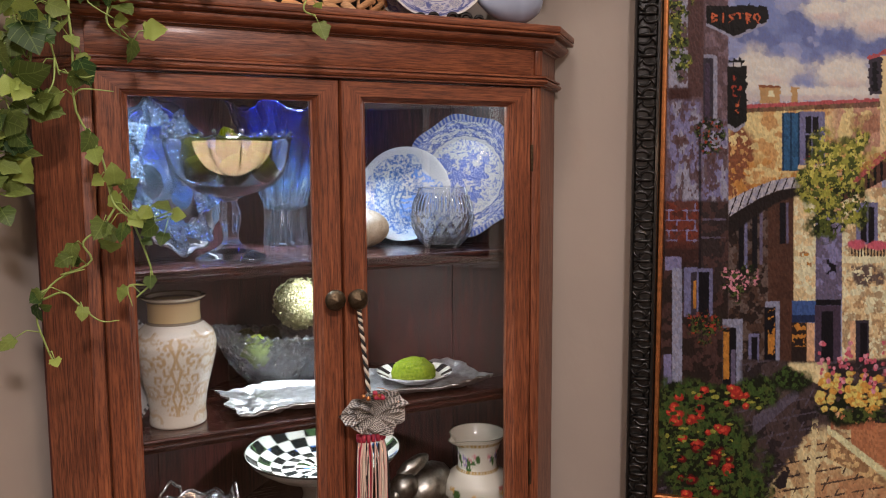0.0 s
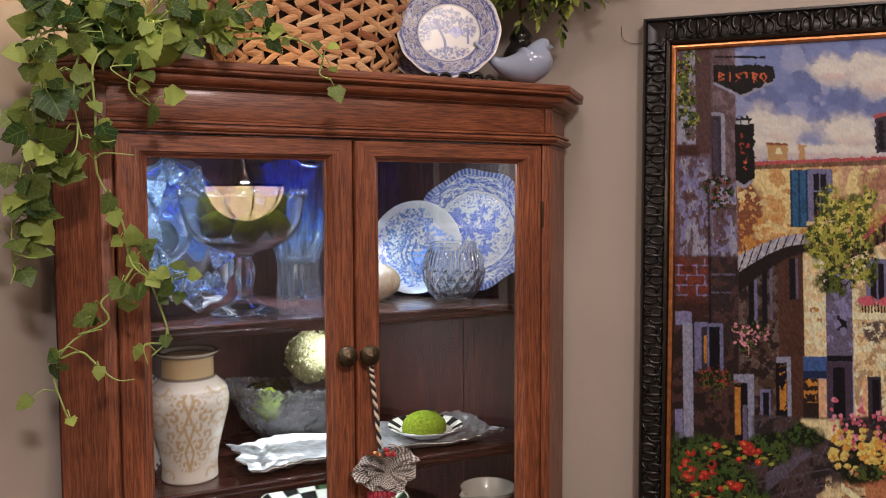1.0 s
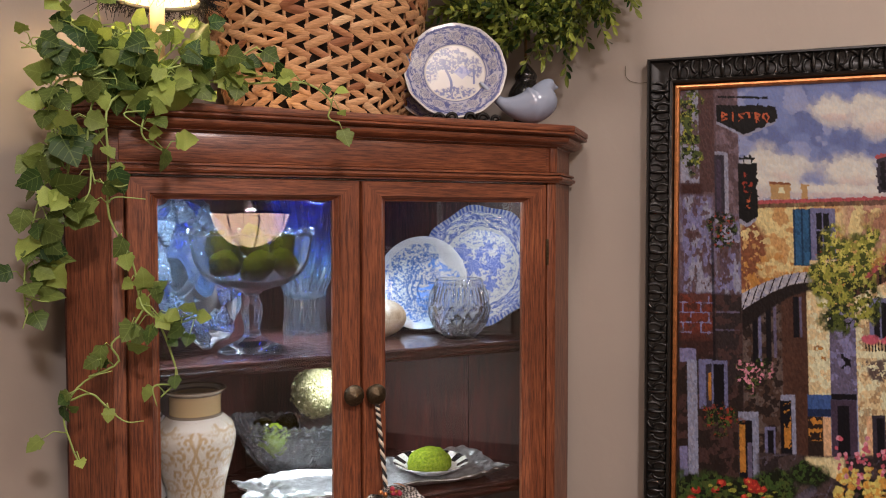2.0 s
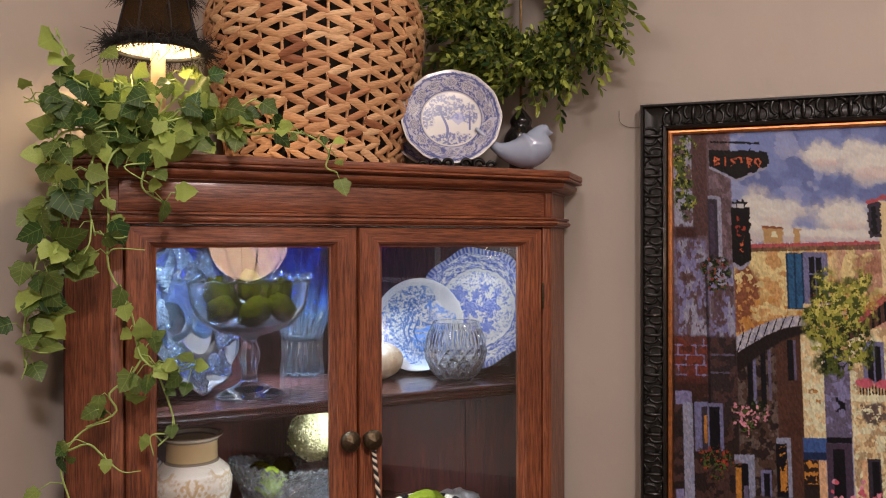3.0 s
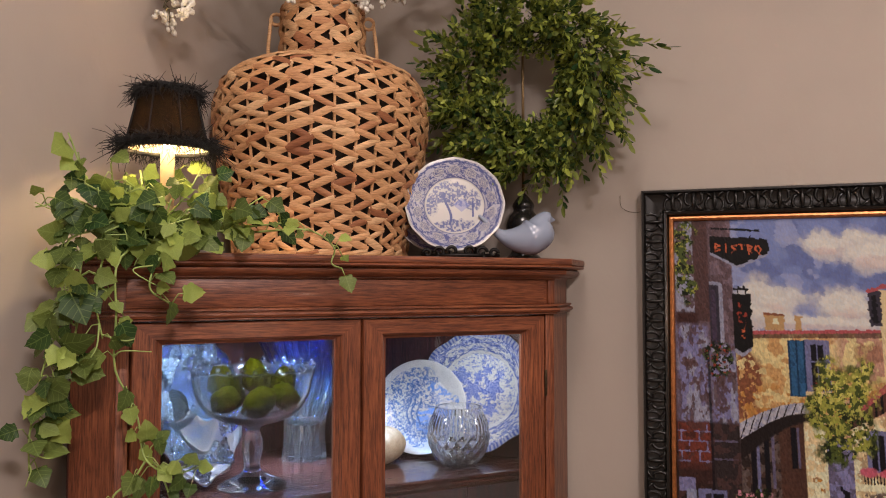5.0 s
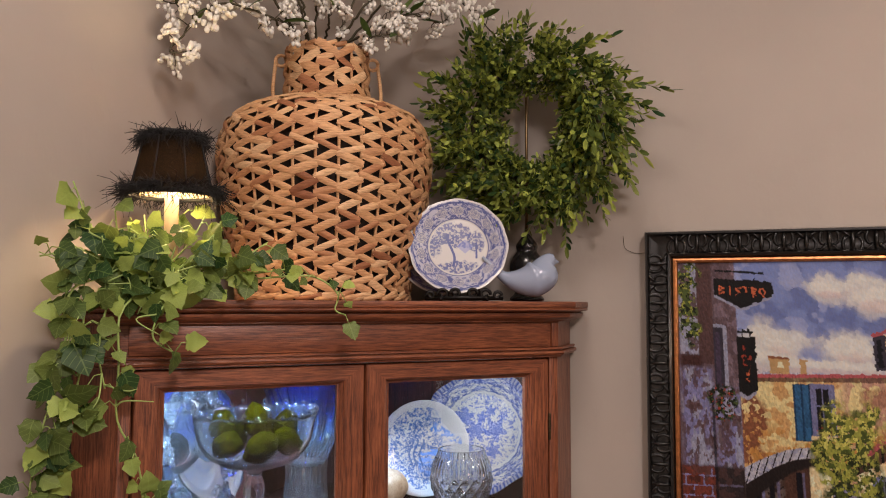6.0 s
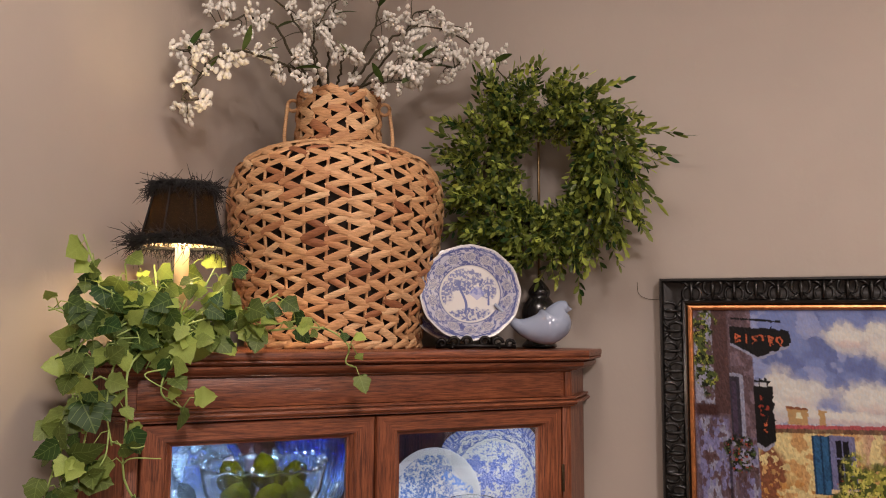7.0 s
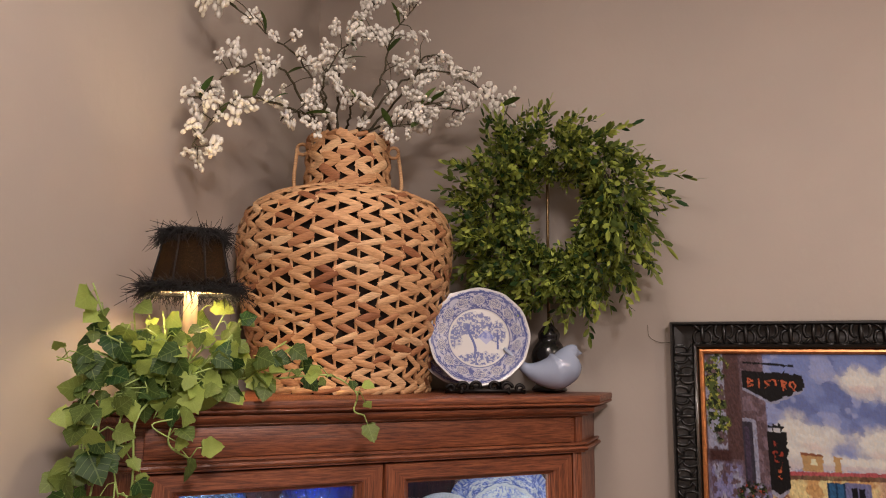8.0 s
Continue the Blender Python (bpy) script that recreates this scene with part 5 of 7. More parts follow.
# ivy
def ivy_mesh(seed):
    rnd = random.Random(seed)
    half = [(0.0, 0.0), (-0.07, 0.13), (-0.11, 0.29), (-0.02, 0.41), (0.10, 0.42), (0.20, 0.48), (0.29, 0.57), (0.40, 0.50), (0.49, 0.41), (0.60, 0.37), (0.71, 0.29), (0.82, 0.19), (0.91, 0.08), (1.0, 0.0)]
    half = [(x + rnd.uniform(-0.03, 0.03), y * rnd.uniform(0.9, 1.1)) for x, y in half]
    half[0], half[-1] = (0.0, 0.0), (1.0, 0.0)
    bm = bmesh.new()
    curl = rnd.uniform(0.12, 0.35)

    def height(x, y):
        return 0.16 * abs(y) - curl * 0.8 * x * x + 0.045 * math.sin(7 * x + 8 * abs(y) + seed)
    mids = [bm.verts.new((x, 0, height(x, 0))) for x, _ in half]
    for s in (-1, 1):
        outer = [mids[0]] + [bm.verts.new((x, s * y, height(x, y))) for x, y in half[1:-1]] + [mids[-1]]
        for i in range(len(half) - 1):
            face = []
            for v in (mids[i], mids[i + 1], outer[i + 1], outer[i]):
                if v not in face:
                    face.append(v)
            if len(face) > 2:
                bm.faces.new(face if s > 0 else face[::-1])
    me = bpy.data.meshes.new("leaf")
    bm.to_mesh(me)
    bm.free()
    me.polygons.foreach_set("use_smooth", [True] * len(me.polygons))
    me.materials.append(ivy_leaf)
    return me


IVY_LEAVES = [ivy_mesh(k) for k in range(6)]
ivy_base = Vector((-0.42, 1.27, TOP))
ivy = thing("ivy_garland", *ivy_base, "trailing artificial ivy garland draped over the cabinet's corner", "artificial plant")
ivy_rnd = random.Random(8)
ivy_lines = []


def vine(points, spacing=0.02, size=(0.040, 0.066), n=30, thick=0.0021, reach=0.03, skip=0.0):
    line = spline([Vector(p) - ivy_base for p in points], n)
    tube("vine", line, np.linspace(thick, thick * 0.7, n), vine_mat, ivy, 6)
    ivy_lines.append(line)
    run = np.concatenate([[0], np.cumsum(np.linalg.norm(np.diff(line, axis=0), axis=1))])
    s = skip
    while s < run[-1]:
        p = Vector([np.interp(s, run, line[:, i]) for i in range(3)])
        side = Vector((ivy_rnd.uniform(-1, 1), ivy_rnd.uniform(-1.0, 0.15), ivy_rnd.uniform(-0.75, 0.65))).normalized()
        q = p + side * reach * ivy_rnd.uniform(0.4, 1.3)
        q.y = max(q.y, -0.11)
        tube("leaf_stalk", [p, (p + q) / 2 + Vector((0, 0, 0.008)), q], [0.0012, 0.001, 0.0009], vine_mat, ivy, 4)
        lf = new("leaf", IVY_LEAVES[ivy_rnd.randrange(6)])
        lf.parent = ivy
        d = (side + Vector((0, -0.25, -0.55))).normalized()
        face = Vector((-0.2 + ivy_rnd.gauss(0, 0.6), -0.75, 0.35 + ivy_rnd.gauss(0, 0.6))).normalized()
        d = (d - face * d.dot(face)).normalized()
        y = face.cross(d)
        k = ivy_rnd.uniform(*size) * ivy_rnd.uniform(0.44, 0.76)
        lf.matrix_basis = Matrix(((d.x * k, y.x * k, face.x * k, q.x), (d.y * k, y.y * k, face.y * k, q.y), (d.z * k, y.z * k, face.z * k, q.z), (0, 0, 0, 1)))
        s += spacing * 0.92 * ivy_rnd.uniform(0.7, 1.4)


root = (-0.42, 1.29, 1.955)
for tip, bend, gap in (((-0.525, 1.25, 2.135), (-0.49, 1.26, 2.05), 0.020), ((-0.57, 1.24, 2.01), (-0.50, 1.24, 2.02), 0.015), ((-0.46, 1.25, 2.09), (-0.45, 1.26, 2.03), 0.015), ((-0.50, 1.22, 2.05), (-0.45, 1.24, 2.02), 0.018),
                       ((-0.43, 1.23, 2.05), (-0.43, 1.25, 2.01), 0.018), ((-0.40, 1.215, 2.02), (-0.41, 1.235, 1.99), 0.017), ((-0.30, 1.235, 2.055), (-0.35, 1.24, 2.0), 0.018), ((-0.275, 1.29, 2.075), (-0.33, 1.27, 2.01), 0.018),
                       ((-0.43, 1.37, 2.085), (-0.43, 1.33, 2.01), 0.020), ((-0.24, 1.24, 2.0), (-0.33, 1.25, 1.99), 0.015), ((-0.33, 1.215, 2.0), (-0.37, 1.225, 1.985), 0.016), ((-0.30, 1.225, 1.965), (-0.36, 1.23, 1.98), 0.018),
                       ((-0.205, 1.24, 2.045), (-0.28, 1.235, 2.0), 0.024), ((-0.155, 1.235, 2.0), (-0.25, 1.235, 1.985), 0.026), ((-0.47, 1.22, 1.98), (-0.45, 1.23, 1.99), 0.016), ((-0.55, 1.24, 1.955), (-0.49, 1.23, 1.99), 0.014),
                       ((-0.52, 1.26, 2.06), (-0.47, 1.28, 2.03), 0.018), ((-0.395, 1.275, 2.088), (-0.41, 1.27, 2.03), 0.015), ((-0.31, 1.27, 2.09), (-0.345, 1.26, 2.03), 0.015),
                       ((-0.335, 1.40, 2.10), (-0.38, 1.35, 2.02), 0.018), ((-0.40, 1.40, 2.10), (-0.40, 1.34, 2.03), 0.018), ((-0.365, 1.225, 2.03), (-0.38, 1.24, 1.99), 0.016)):
    vine([root, bend, tip], gap, n=16)
vine([(-0.47, 1.26, 1.98), (-0.525, 1.21, 1.95), (-0.53, 1.20, 1.84), (-0.555, 1.2, 1.75), (-0.57, 1.2, 1.66), (-0.57, 1.205, 1.60)], 0.0115, (0.042, 0.07))
vine([(-0.45, 1.25, 1.98), (-0.50, 1.20, 1.93), (-0.505, 1.20, 1.84), (-0.52, 1.2, 1.76), (-0.545, 1.2, 1.70)], 0.013, (0.042, 0.068))
vine([(-0.44, 1.24, 1.97), (-0.47, 1.2, 1.93), (-0.48, 1.2, 1.86), (-0.47, 1.2, 1.80)], 0.016)
vine([(-0.40, 1.24, 1.97), (-0.45, 1.195, 1.92), (-0.45, 1.2, 1.84), (-0.45, 1.21, 1.75), (-0.42, 1.215, 1.69), (-0.405, 1.215, 1.63), (-0.385, 1.21, 1.59), (-0.35, 1.21, 1.58), (-0.315, 1.21, 1.59)], 0.05, skip=0.02)
vine([(-0.41, 1.22, 1.64), (-0.40, 1.20, 1.60), (-0.36, 1.2, 1.575), (-0.31, 1.2, 1.585)], 0.012, (0.036, 0.056))
vine([(-0.40, 1.21, 1.60), (-0.42, 1.21, 1.57), (-0.45, 1.21, 1.545), (-0.44, 1.21, 1.515), (-0.495, 1.21, 1.485), (-0.52, 1.21, 1.44), (-0.51, 1.21, 1.39), (-0.50, 1.21, 1.36)], 0.036, (0.036, 0.055), skip=0.02)
vine([(-0.51, 1.215, 1.46), (-0.48, 1.2, 1.47), (-0.455, 1.205, 1.44)], 0.03, (0.03, 0.045))
vine([(-0.38, 1.21, 1.585), (-0.36, 1.215, 1.53), (-0.35, 1.215, 1.48), (-0.375, 1.215, 1.452)], 0.04, (0.025, 0.04), skip=0.06)
vine([(-0.35, 1.24, 1.97), (-0.385, 1.2, 1.93), (-0.40, 1.195, 1.88), (-0.36, 1.2, 1.85)], 0.02, (0.04, 0.066))
vine([(-0.22, 1.24, 1.98), (-0.13, 1.22, 1.985), (-0.085, 1.205, 1.955), (-0.09, 1.2, 1.925), (-0.07, 1.2, 1.915)], 0.022, (0.032, 0.05))


for k in range(26):
    line = ivy_lines[ivy_rnd.randrange(len(ivy_lines))]
    a = Vector(line[ivy_rnd.randrange(len(line) // 3, len(line))])
    b = a + Vector((ivy_rnd.gauss(0, 0.03), -0.014, -ivy_rnd.uniform(-0.01, 0.035)))
    c = b + Vector((ivy_rnd.gauss(0, 0.03), -0.004, -ivy_rnd.uniform(-0.02, 0.05)))
    b.y, c.y = max(b.y, -0.10), max(c.y, -0.10)
    tube("tendril", spline([a, b, c], 12), np.linspace(0.0017, 0.0009, 12), vine_mat, ivy, 5)


# small lamp with a black gauze shade
def buffet_lamp():
    e = thing("table_lamp", -0.36, 1.33, TOP, "small lit lamp with a fringed black gauze shade and cream stem", "lamp")
    turned("base", [(0.001, 0.0), (0.045, 0.0), (0.047, 0.006), (0.04, 0.012), (0.018, 0.018), (0.012, 0.03), (0.015, 0.045), (0.010, 0.06), (0.010, 0.075)], shell_mat, e, 32, 3)
    turned("stem", [(0.010, 0.075), (0.0125, 0.08), (0.0125, 0.185), (0.008, 0.19)], cream_wax, e, 24, 1, "cream candle sleeve")
    turned("bulb", [(0.001, 0.242), (0.008, 0.238), (0.013, 0.225), (0.012, 0.208), (0.006, 0.19)], bulb_glow, e, 20, 2, "lit bulb")
    shade = turned("shade", [(0.076, 0.187), (0.066, 0.225), (0.057, 0.265), (0.051, 0.300)], gauze_mat, e, 48, 3, "sheer black gauze lampshade")
    turned("lining", [(0.0735, 0.190), (0.064, 0.225), (0.055, 0.265), (0.049, 0.296)], lining_mat, shade, 40, 2, "cream inner lining")
    for k in range(8):
        a = k * math.pi / 4 + 0.2
        tube("shade_rib", [(r * math.cos(a), r * math.sin(a), z) for r, z in ((0.077, 0.187), (0.0585, 0.265), (0.052, 0.300))], 0.0016, black_cloth, shade, 5)
    for nm, r, z in (("lower_band", 0.076, 0.190), ("upper_band", 0.0515, 0.298)):
        tube(nm, [(r * math.cos(a), r * math.sin(a), z) for a in np.linspace(0, 2 * math.pi, 40)], 0.0045, black_cloth, shade, 8)
    rnd = random.Random(3)
    for nm, r, z, count, long, drop in (("lower_fringe", 0.077, 0.198, 900, 0.030, -0.35), ("upper_fringe", 0.052, 0.295, 700, 0.022, -0.35)):
        pieces = []
        for _ in range(count):
            a = rnd.uniform(0, 2 * math.pi)
            p = Vector((r * math.cos(a), r * math.sin(a), z + rnd.uniform(-0.006, 0.006)))
            d = Vector((math.cos(a) + rnd.gauss(0, 0.5), math.sin(a) + rnd.gauss(0, 0.5), drop + rnd.gauss(0, 0.8))).normalized()
            l = long * rnd.uniform(0.4, 1.2) * (1.9 if rnd.random() < 0.1 else 1.0)
            q = p + d * l * 0.5 + Vector([rnd.gauss(0, 0.003) for _ in range(3)])
            w = p + d * l * 0.8 + Vector((rnd.gauss(0, 0.010), rnd.gauss(0, 0.010), rnd.gauss(-0.006, 0.009)))
            pieces.append(tube_arrays([p, q, w], [0.0009, 0.0007, 0.0004], 3))
        v, f = joined(pieces)
        from_arrays(nm, v, f, black_cloth, shade, "feathery black fringe")


buffet_lamp()


# blue and white china
BLUE, PALE = (0.055, 0.075, 0.24), (0.54, 0.53, 0.52)


def scenery(x, y, r, a, seed, hue):
    """Transfer print of trees and a cottage in a rim of scrolls. x, y, r in parts of the radius."""
    c = np.zeros(x.shape + (3,)) + np.array(PALE)
    scroll = fractal(a * 17 / math.pi, r * 24, seed) + 0.14 * np.sin(28 * a) * np.sin(44 * r)
    rim = smooth_step(0.60, 0.62, r) * (1 - smooth_step(0.955, 0.965, r))
    c = blend(c, np.array(hue) * 2.6, rim * 0.25)
    c = blend(c, hue, rim * ((np.abs(scroll - 0.5) < 0.06) | (scroll > 0.64)) * 0.9)
    for r0, r1 in ((0.60, 0.625), (0.90, 0.935)):
        c = blend(c, hue, (r > r0) * (r < r1) * 0.8)
    flower = np.hypot(np.mod(a * 7 / math.pi, 1) - 0.5, (r - 0.76) * 4.2)
    c = blend(c, PALE, (flower < 0.36) * (r > 0.6) * 0.8)
    c = blend(c, hue, (flower < 0.31) * (np.sin(flower * 60 + 6 * fractal(x * 20, y * 20, seed)) > 0.0) * (r > 0.6) * 0.85)
    x, y = x / 1.42 + 0.02, y / 1.42 + 0.01
    n1, n2 = fractal(x * 17, y * 17, seed + 20), fractal(x * 44, y * 44, seed + 21)
    inner = r < 0.57
    for cx, cy, rx, ry in ((-0.08, 0.24, 0.30, 0.17), (-0.2, 0.12, 0.2, 0.08), (0.28, 0.10, 0.15, 0.18), (-0.36, -0.02, 0.13, 0.14), (0.02, 0.06, 0.14, 0.07)):
        m = 1 - smooth_step(0.75, 1.05, np.hypot((x - cx) / rx, (y - cy) / ry) + 0.9 * (n1 - 0.5))
        c = blend(c, hue, inner * m * (0.25 + 0.75 * smooth_step(0.42, 0.52, n2)) * 0.9)
    c = blend(c, hue, inner * (np.abs(x + 0.08 + 0.05 * np.sin(y * 9)) < 0.018) * (y < 0.2) * (y > -0.28))
    c = blend(c, hue, inner * (np.abs(x - 0.28) < 0.014) * (y < 0.08) * (y > -0.16))
    ground = (1 - smooth_step(0.8, 1.05, np.hypot((x + 0.02) / 0.42, (y + 0.33) / 0.14) + 0.7 * (n1 - 0.5)))
    c = blend(c, hue, inner * ground * (0.25 + 0.7 * smooth_step(0.44, 0.54, n2)))
    c = blend(c, np.array(hue) * 2.2, inner * (np.abs(x - 0.12) + np.abs(y - 0.02) * 1.1 < 0.12) * 0.5)
    return c


def bouquet(x, y, r, a, seed, hue):
    """Blue flower print with a checked edge and scroll border."""
    c = np.zeros(x.shape + (3,)) + np.array(PALE)
    edge = smooth_step(0.90, 0.915, r)
    c = blend(c, hue, edge * (0.75 + 0.25 * np.sign(np.sin(a * 90))))
    border = (r > 0.66) * (r < 0.915)
    n1, n2 = fractal(a * 27 / math.pi, r * 36, seed), fractal(x * 58, y * 58, seed + 3)
    c = blend(c, np.array(hue) * 2.4, border * smooth_step(0.42, 0.5, n1) * 0.45)
    c = blend(c, hue, border * ((np.abs(n1 - 0.5) < 0.035) | (np.abs(n2 - 0.5) < 0.03) | (n1 * 0.5 + n2 * 0.5 > 0.58)) * 0.9)
    c = blend(c, hue, (np.abs(r - 0.665 - 0.012 * np.sin(24 * a)) < 0.008) * 0.7)
    for k, (cx, cy, s) in enumerate(((-0.28, 0.28, 0.17), (-0.12, 0.02, 0.2), (0.22, -0.02, 0.2), (0.12, -0.34, 0.14), (-0.3, -0.22, 0.13), (0.18, 0.3, 0.11), (0.02, 0.22, 0.1), (0.38, 0.18, 0.09), (-0.08, -0.46, 0.1))):
        d = np.hypot(x - cx, y - cy) / s
        ang = np.arctan2(y - cy, x - cx)
        petal = d < 0.75 + 0.25 * np.cos((5 + k % 2) * ang + k)
        c = blend(c, np.array(hue) * 2.6, petal * 0.55)
        c = blend(c, hue, petal * (np.sin(d * 21 + 3 * np.sin(5 * ang + k) + 5 * n2) > 0.2) * 0.9)
    stems = (np.abs(fractal(x * 8 + 3, y * 8, seed + 8) - 0.5) < 0.018) * (r < 0.62) + smooth_step(0.6, 0.64, fractal(x * 36, y * 36, seed + 9)) * (r < 0.6)
    c = blend(c, np.array(hue) * 1.5, stems * 0.8)
    return c


def landscape(x, y, r, a, seed, hue):
    """Lighter blue print of a leaning tree over water, on a plain white rim."""
    c = np.zeros(x.shape + (3,)) + np.array(PALE) * 1.05
    n1, n2 = fractal(x * 21, y * 21, seed), fractal(x * 70, y * 70, seed + 2)
    side = smooth_step(-0.55, -0.1, -x - 0.4 * y + 0.15)
    c = blend(c, np.array(hue) * 2.3, (r < 0.86) * side * smooth_step(0.47, 0.56, n1) * smooth_step(0.36, 0.48, n2) * 0.8)
    c = blend(c, hue, (r < 0.86) * side * ((n1 * 0.5 + n2 * 0.5 > 0.53) | (np.abs(n2 - 0.5) < 0.025)) * (n1 > 0.40) * 0.85)
    arc = np.abs(np.hypot(x - 0.25, y + 0.05) - 0.62 - 0.05 * (n1 - 0.5))
    c = blend(c, hue, (arc < 0.07) * (y > 0.0) * (x < 0.35) * smooth_step(0.4, 0.52, n2) * 0.85)
    c = blend(c, np.array(hue) * 2.0, (np.abs(y - 0.55 + 0.5 * x) < 0.1) * (x > 0.1) * (r < 0.85) * smooth_step(0.42, 0.55, n1) * 0.8)
    c = blend(c, np.array(hue) * 3.0, (y < -0.02) * (x > -0.1) * (r < 0.6) * smooth_step(0.45, 0.6, fractal(x * 4, y * 16, seed + 6)) * 0.8)
    c = blend(c, hue, (y < -0.32) * (r < 0.75) * smooth_step(0.46, 0.55, n2) * 0.9)
    for cx in (-0.28, -0.18, -0.05):
        c = blend(c, hue, (np.abs(x - cx - 0.04 * np.sin(y * 12)) < 0.02) * (np.abs(y + 0.1) < 0.28) * 0.85)
    return c


def plate(name, m, radius, depth, paint, seed, hue, label, parent=None, oval=1.0, lobes=0, lobe=0.0, flat=0.62):
    """A round or lobed plate, face to local +z, with a foot rim below."""
    nr, na = 110, 320
    rr = np.concatenate([np.linspace(0.004, 1.0, nr), [1.004, 0.99, 0.80, 0.64, 0.55, 0.54, 0.5, 0.004]])
    base = np.concatenate([np.interp(np.linspace(0.004, 1, nr), [0, flat - 0.04, flat + 0.03, 0.94, 1.0], [0.28, 0.28, 0.42, 0.93, 1.0]) * depth,
                           np.array([0.93, 0.86, 0.52, 0.22, 0.12, 0.0, 0.08, 0.10]) * depth])
    a = np.linspace(0, 2 * math.pi, na, endpoint=False)
    A, R = np.meshgrid(a, rr)
    H = np.repeat(base[:, None], na, 1)
    wave = 1 + lobe * np.cos(lobes * A) * R ** 3 - (lobe * 0.7) * np.abs(np.sin(lobes * A / 2)) * R ** 3
    x, y = R * np.cos(A), R * np.sin(A)
    v = np.stack([radius * x * wave, radius * y * wave * oval, H], -1).reshape(-1, 3)
    cols = paint(x, y, np.minimum(R, 0.999), A, seed, np.array(hue))
    cols[nr:] = np.array(PALE)
    f = grid_faces(na, len(rr), True)
    ob = from_arrays(name, v, f, china, parent, "", np.clip(cols, 0.01, 0.85).reshape(-1, 3))
    ob.matrix_world = m
    if not parent:
        tagged(ob, label, "plate")
    return ob


def facing(x, y, z, toward, back, spin=0.0):
    """The pose of a plate whose face looks along the plan direction given in degrees from +x, leaning back."""
    return pose(x, y, z, 0, 0, toward + 90) @ pose(0, 0, 0, 90 - back, 0, 0) @ pose(0, 0, 0, 0, 0, spin)


plate("display_plate", facing(0.262, 1.47, 2.058, 246, 17), 0.112, 0.020, scenery, 17, (0.13, 0.13, 0.36), "lavender blue patterned plate leaning behind another plate")
plate("display_plate", facing(0.262, 1.405, 2.061, 246, 16), 0.111, 0.022, scenery, 3, BLUE, "blue and white transfer plate with trees on a black easel", lobes=12, lobe=0.006)
easel = thing("plate_easel", 0.262, 1.375, TOP, "small black scrolled plate stand on top of the cabinet", "plate stand", m=pose(0.250, 1.352, TOP, 0, 0, -24))
for s in (-1, 1):
    for k, (cx, cz, r) in enumerate(((0.018, 0.016, 0.012), (0.045, 0.014, 0.013), (0.072, 0.012, 0.010))):
        tube("scroll", [(s * (cx + r * (1 - t / 9) * math.cos(t)), -0.004, cz + r * (1 - t / 9) * math.sin(t)) for t in np.linspace(0, 6.5, 22)], 0.0042, black_metal, easel, 6)
    tube("foot", spline([(s * 0.05, -0.01, 0.004), (s * 0.055, 0.04, 0.004), (s * 0.05, 0.09, 0.004)], 10), 0.004, black_metal, easel, 6)
    tube("back_prop", [(s * 0.035, 0.03, 0.006), (s * 0.03, 0.063, 0.10)], 0.004, black_metal, easel, 6)
tube("front_rail", [(-0.085, -0.002, 0.006), (0.0, -0.006, 0.008), (0.085, -0.002, 0.006)], 0.005, black_metal, easel, 6)


def ceramic_bird():
    pts = spline([(-0.088, 0, 0.098), (-0.062, 0, 0.074), (-0.040, 0, 0.055), (-0.012, 0, 0.046), (0.020, 0, 0.047), (0.044, 0, 0.060), (0.055, 0, 0.080), (0.062, 0, 0.089), (0.072, 0, 0.089), (0.083, 0, 0.088)], 44)
    rad = np.interp(np.linspace(0, 1, 44), [0, 0.1, 0.22, 0.34, 0.46, 0.57, 0.67, 0.77, 0.86, 0.93, 1.0], [0.003, 0.0062, 0.012, 0.026, 0.040, 0.039, 0.027, 0.0195, 0.0155, 0.006, 0.0012])
    v, f = tube_arrays(pts, rad, 24)
    v[:, 2] = np.maximum(v[:, 2], 0.0)
    # shallow wing feathers
    wing = (np.abs(v[:, 1]) > 0.012) & (v[:, 0] > -0.05) & (v[:, 0] < 0.035)
    v[wing, 1] += np.sign(v[wing, 1]) * 0.0022 * (np.sin(v[wing, 0] * 420 + v[wing, 2] * 260) > 0.2)
    ob = from_arrays("bird_figurine", v, f, blue_glaze)
    ob.matrix_world = pose(0.384, 1.332, TOP, 0, 0, -22)
    return tagged(ob, "pale blue glazed ceramic bird on top of the cabinet", "figurine")


ceramic_bird()

# black stand that carries the wreath
WREATH = Vector((0.457, 1.397, 2.356))
stand = thing("wreath_stand", 0.452, 1.42, TOP, "black turned urn stand with a thin bronze rod", "stand")
turned("urn", [(0.001, 0.0), (0.04, 0.0), (0.042, 0.008), (0.026, 0.02), (0.030, 0.04), (0.040, 0.065), (0.042, 0.085), (0.034, 0.105), (0.022, 0.118), (0.026, 0.126), (0.026, 0.134), (0.014, 0.15), (0.004, 0.16)], material("black_lacquer", (0.012, 0.011, 0.011), 0.22, 0, 0.4)[0], stand, 32, 3)
tube("rod", [(0, 0, 0.15), (0, 0, 0.40), (0, 0, 0.52)], 0.0035, metal("bronze_rod", (0.30, 0.20, 0.10), 0.4), stand, 8)


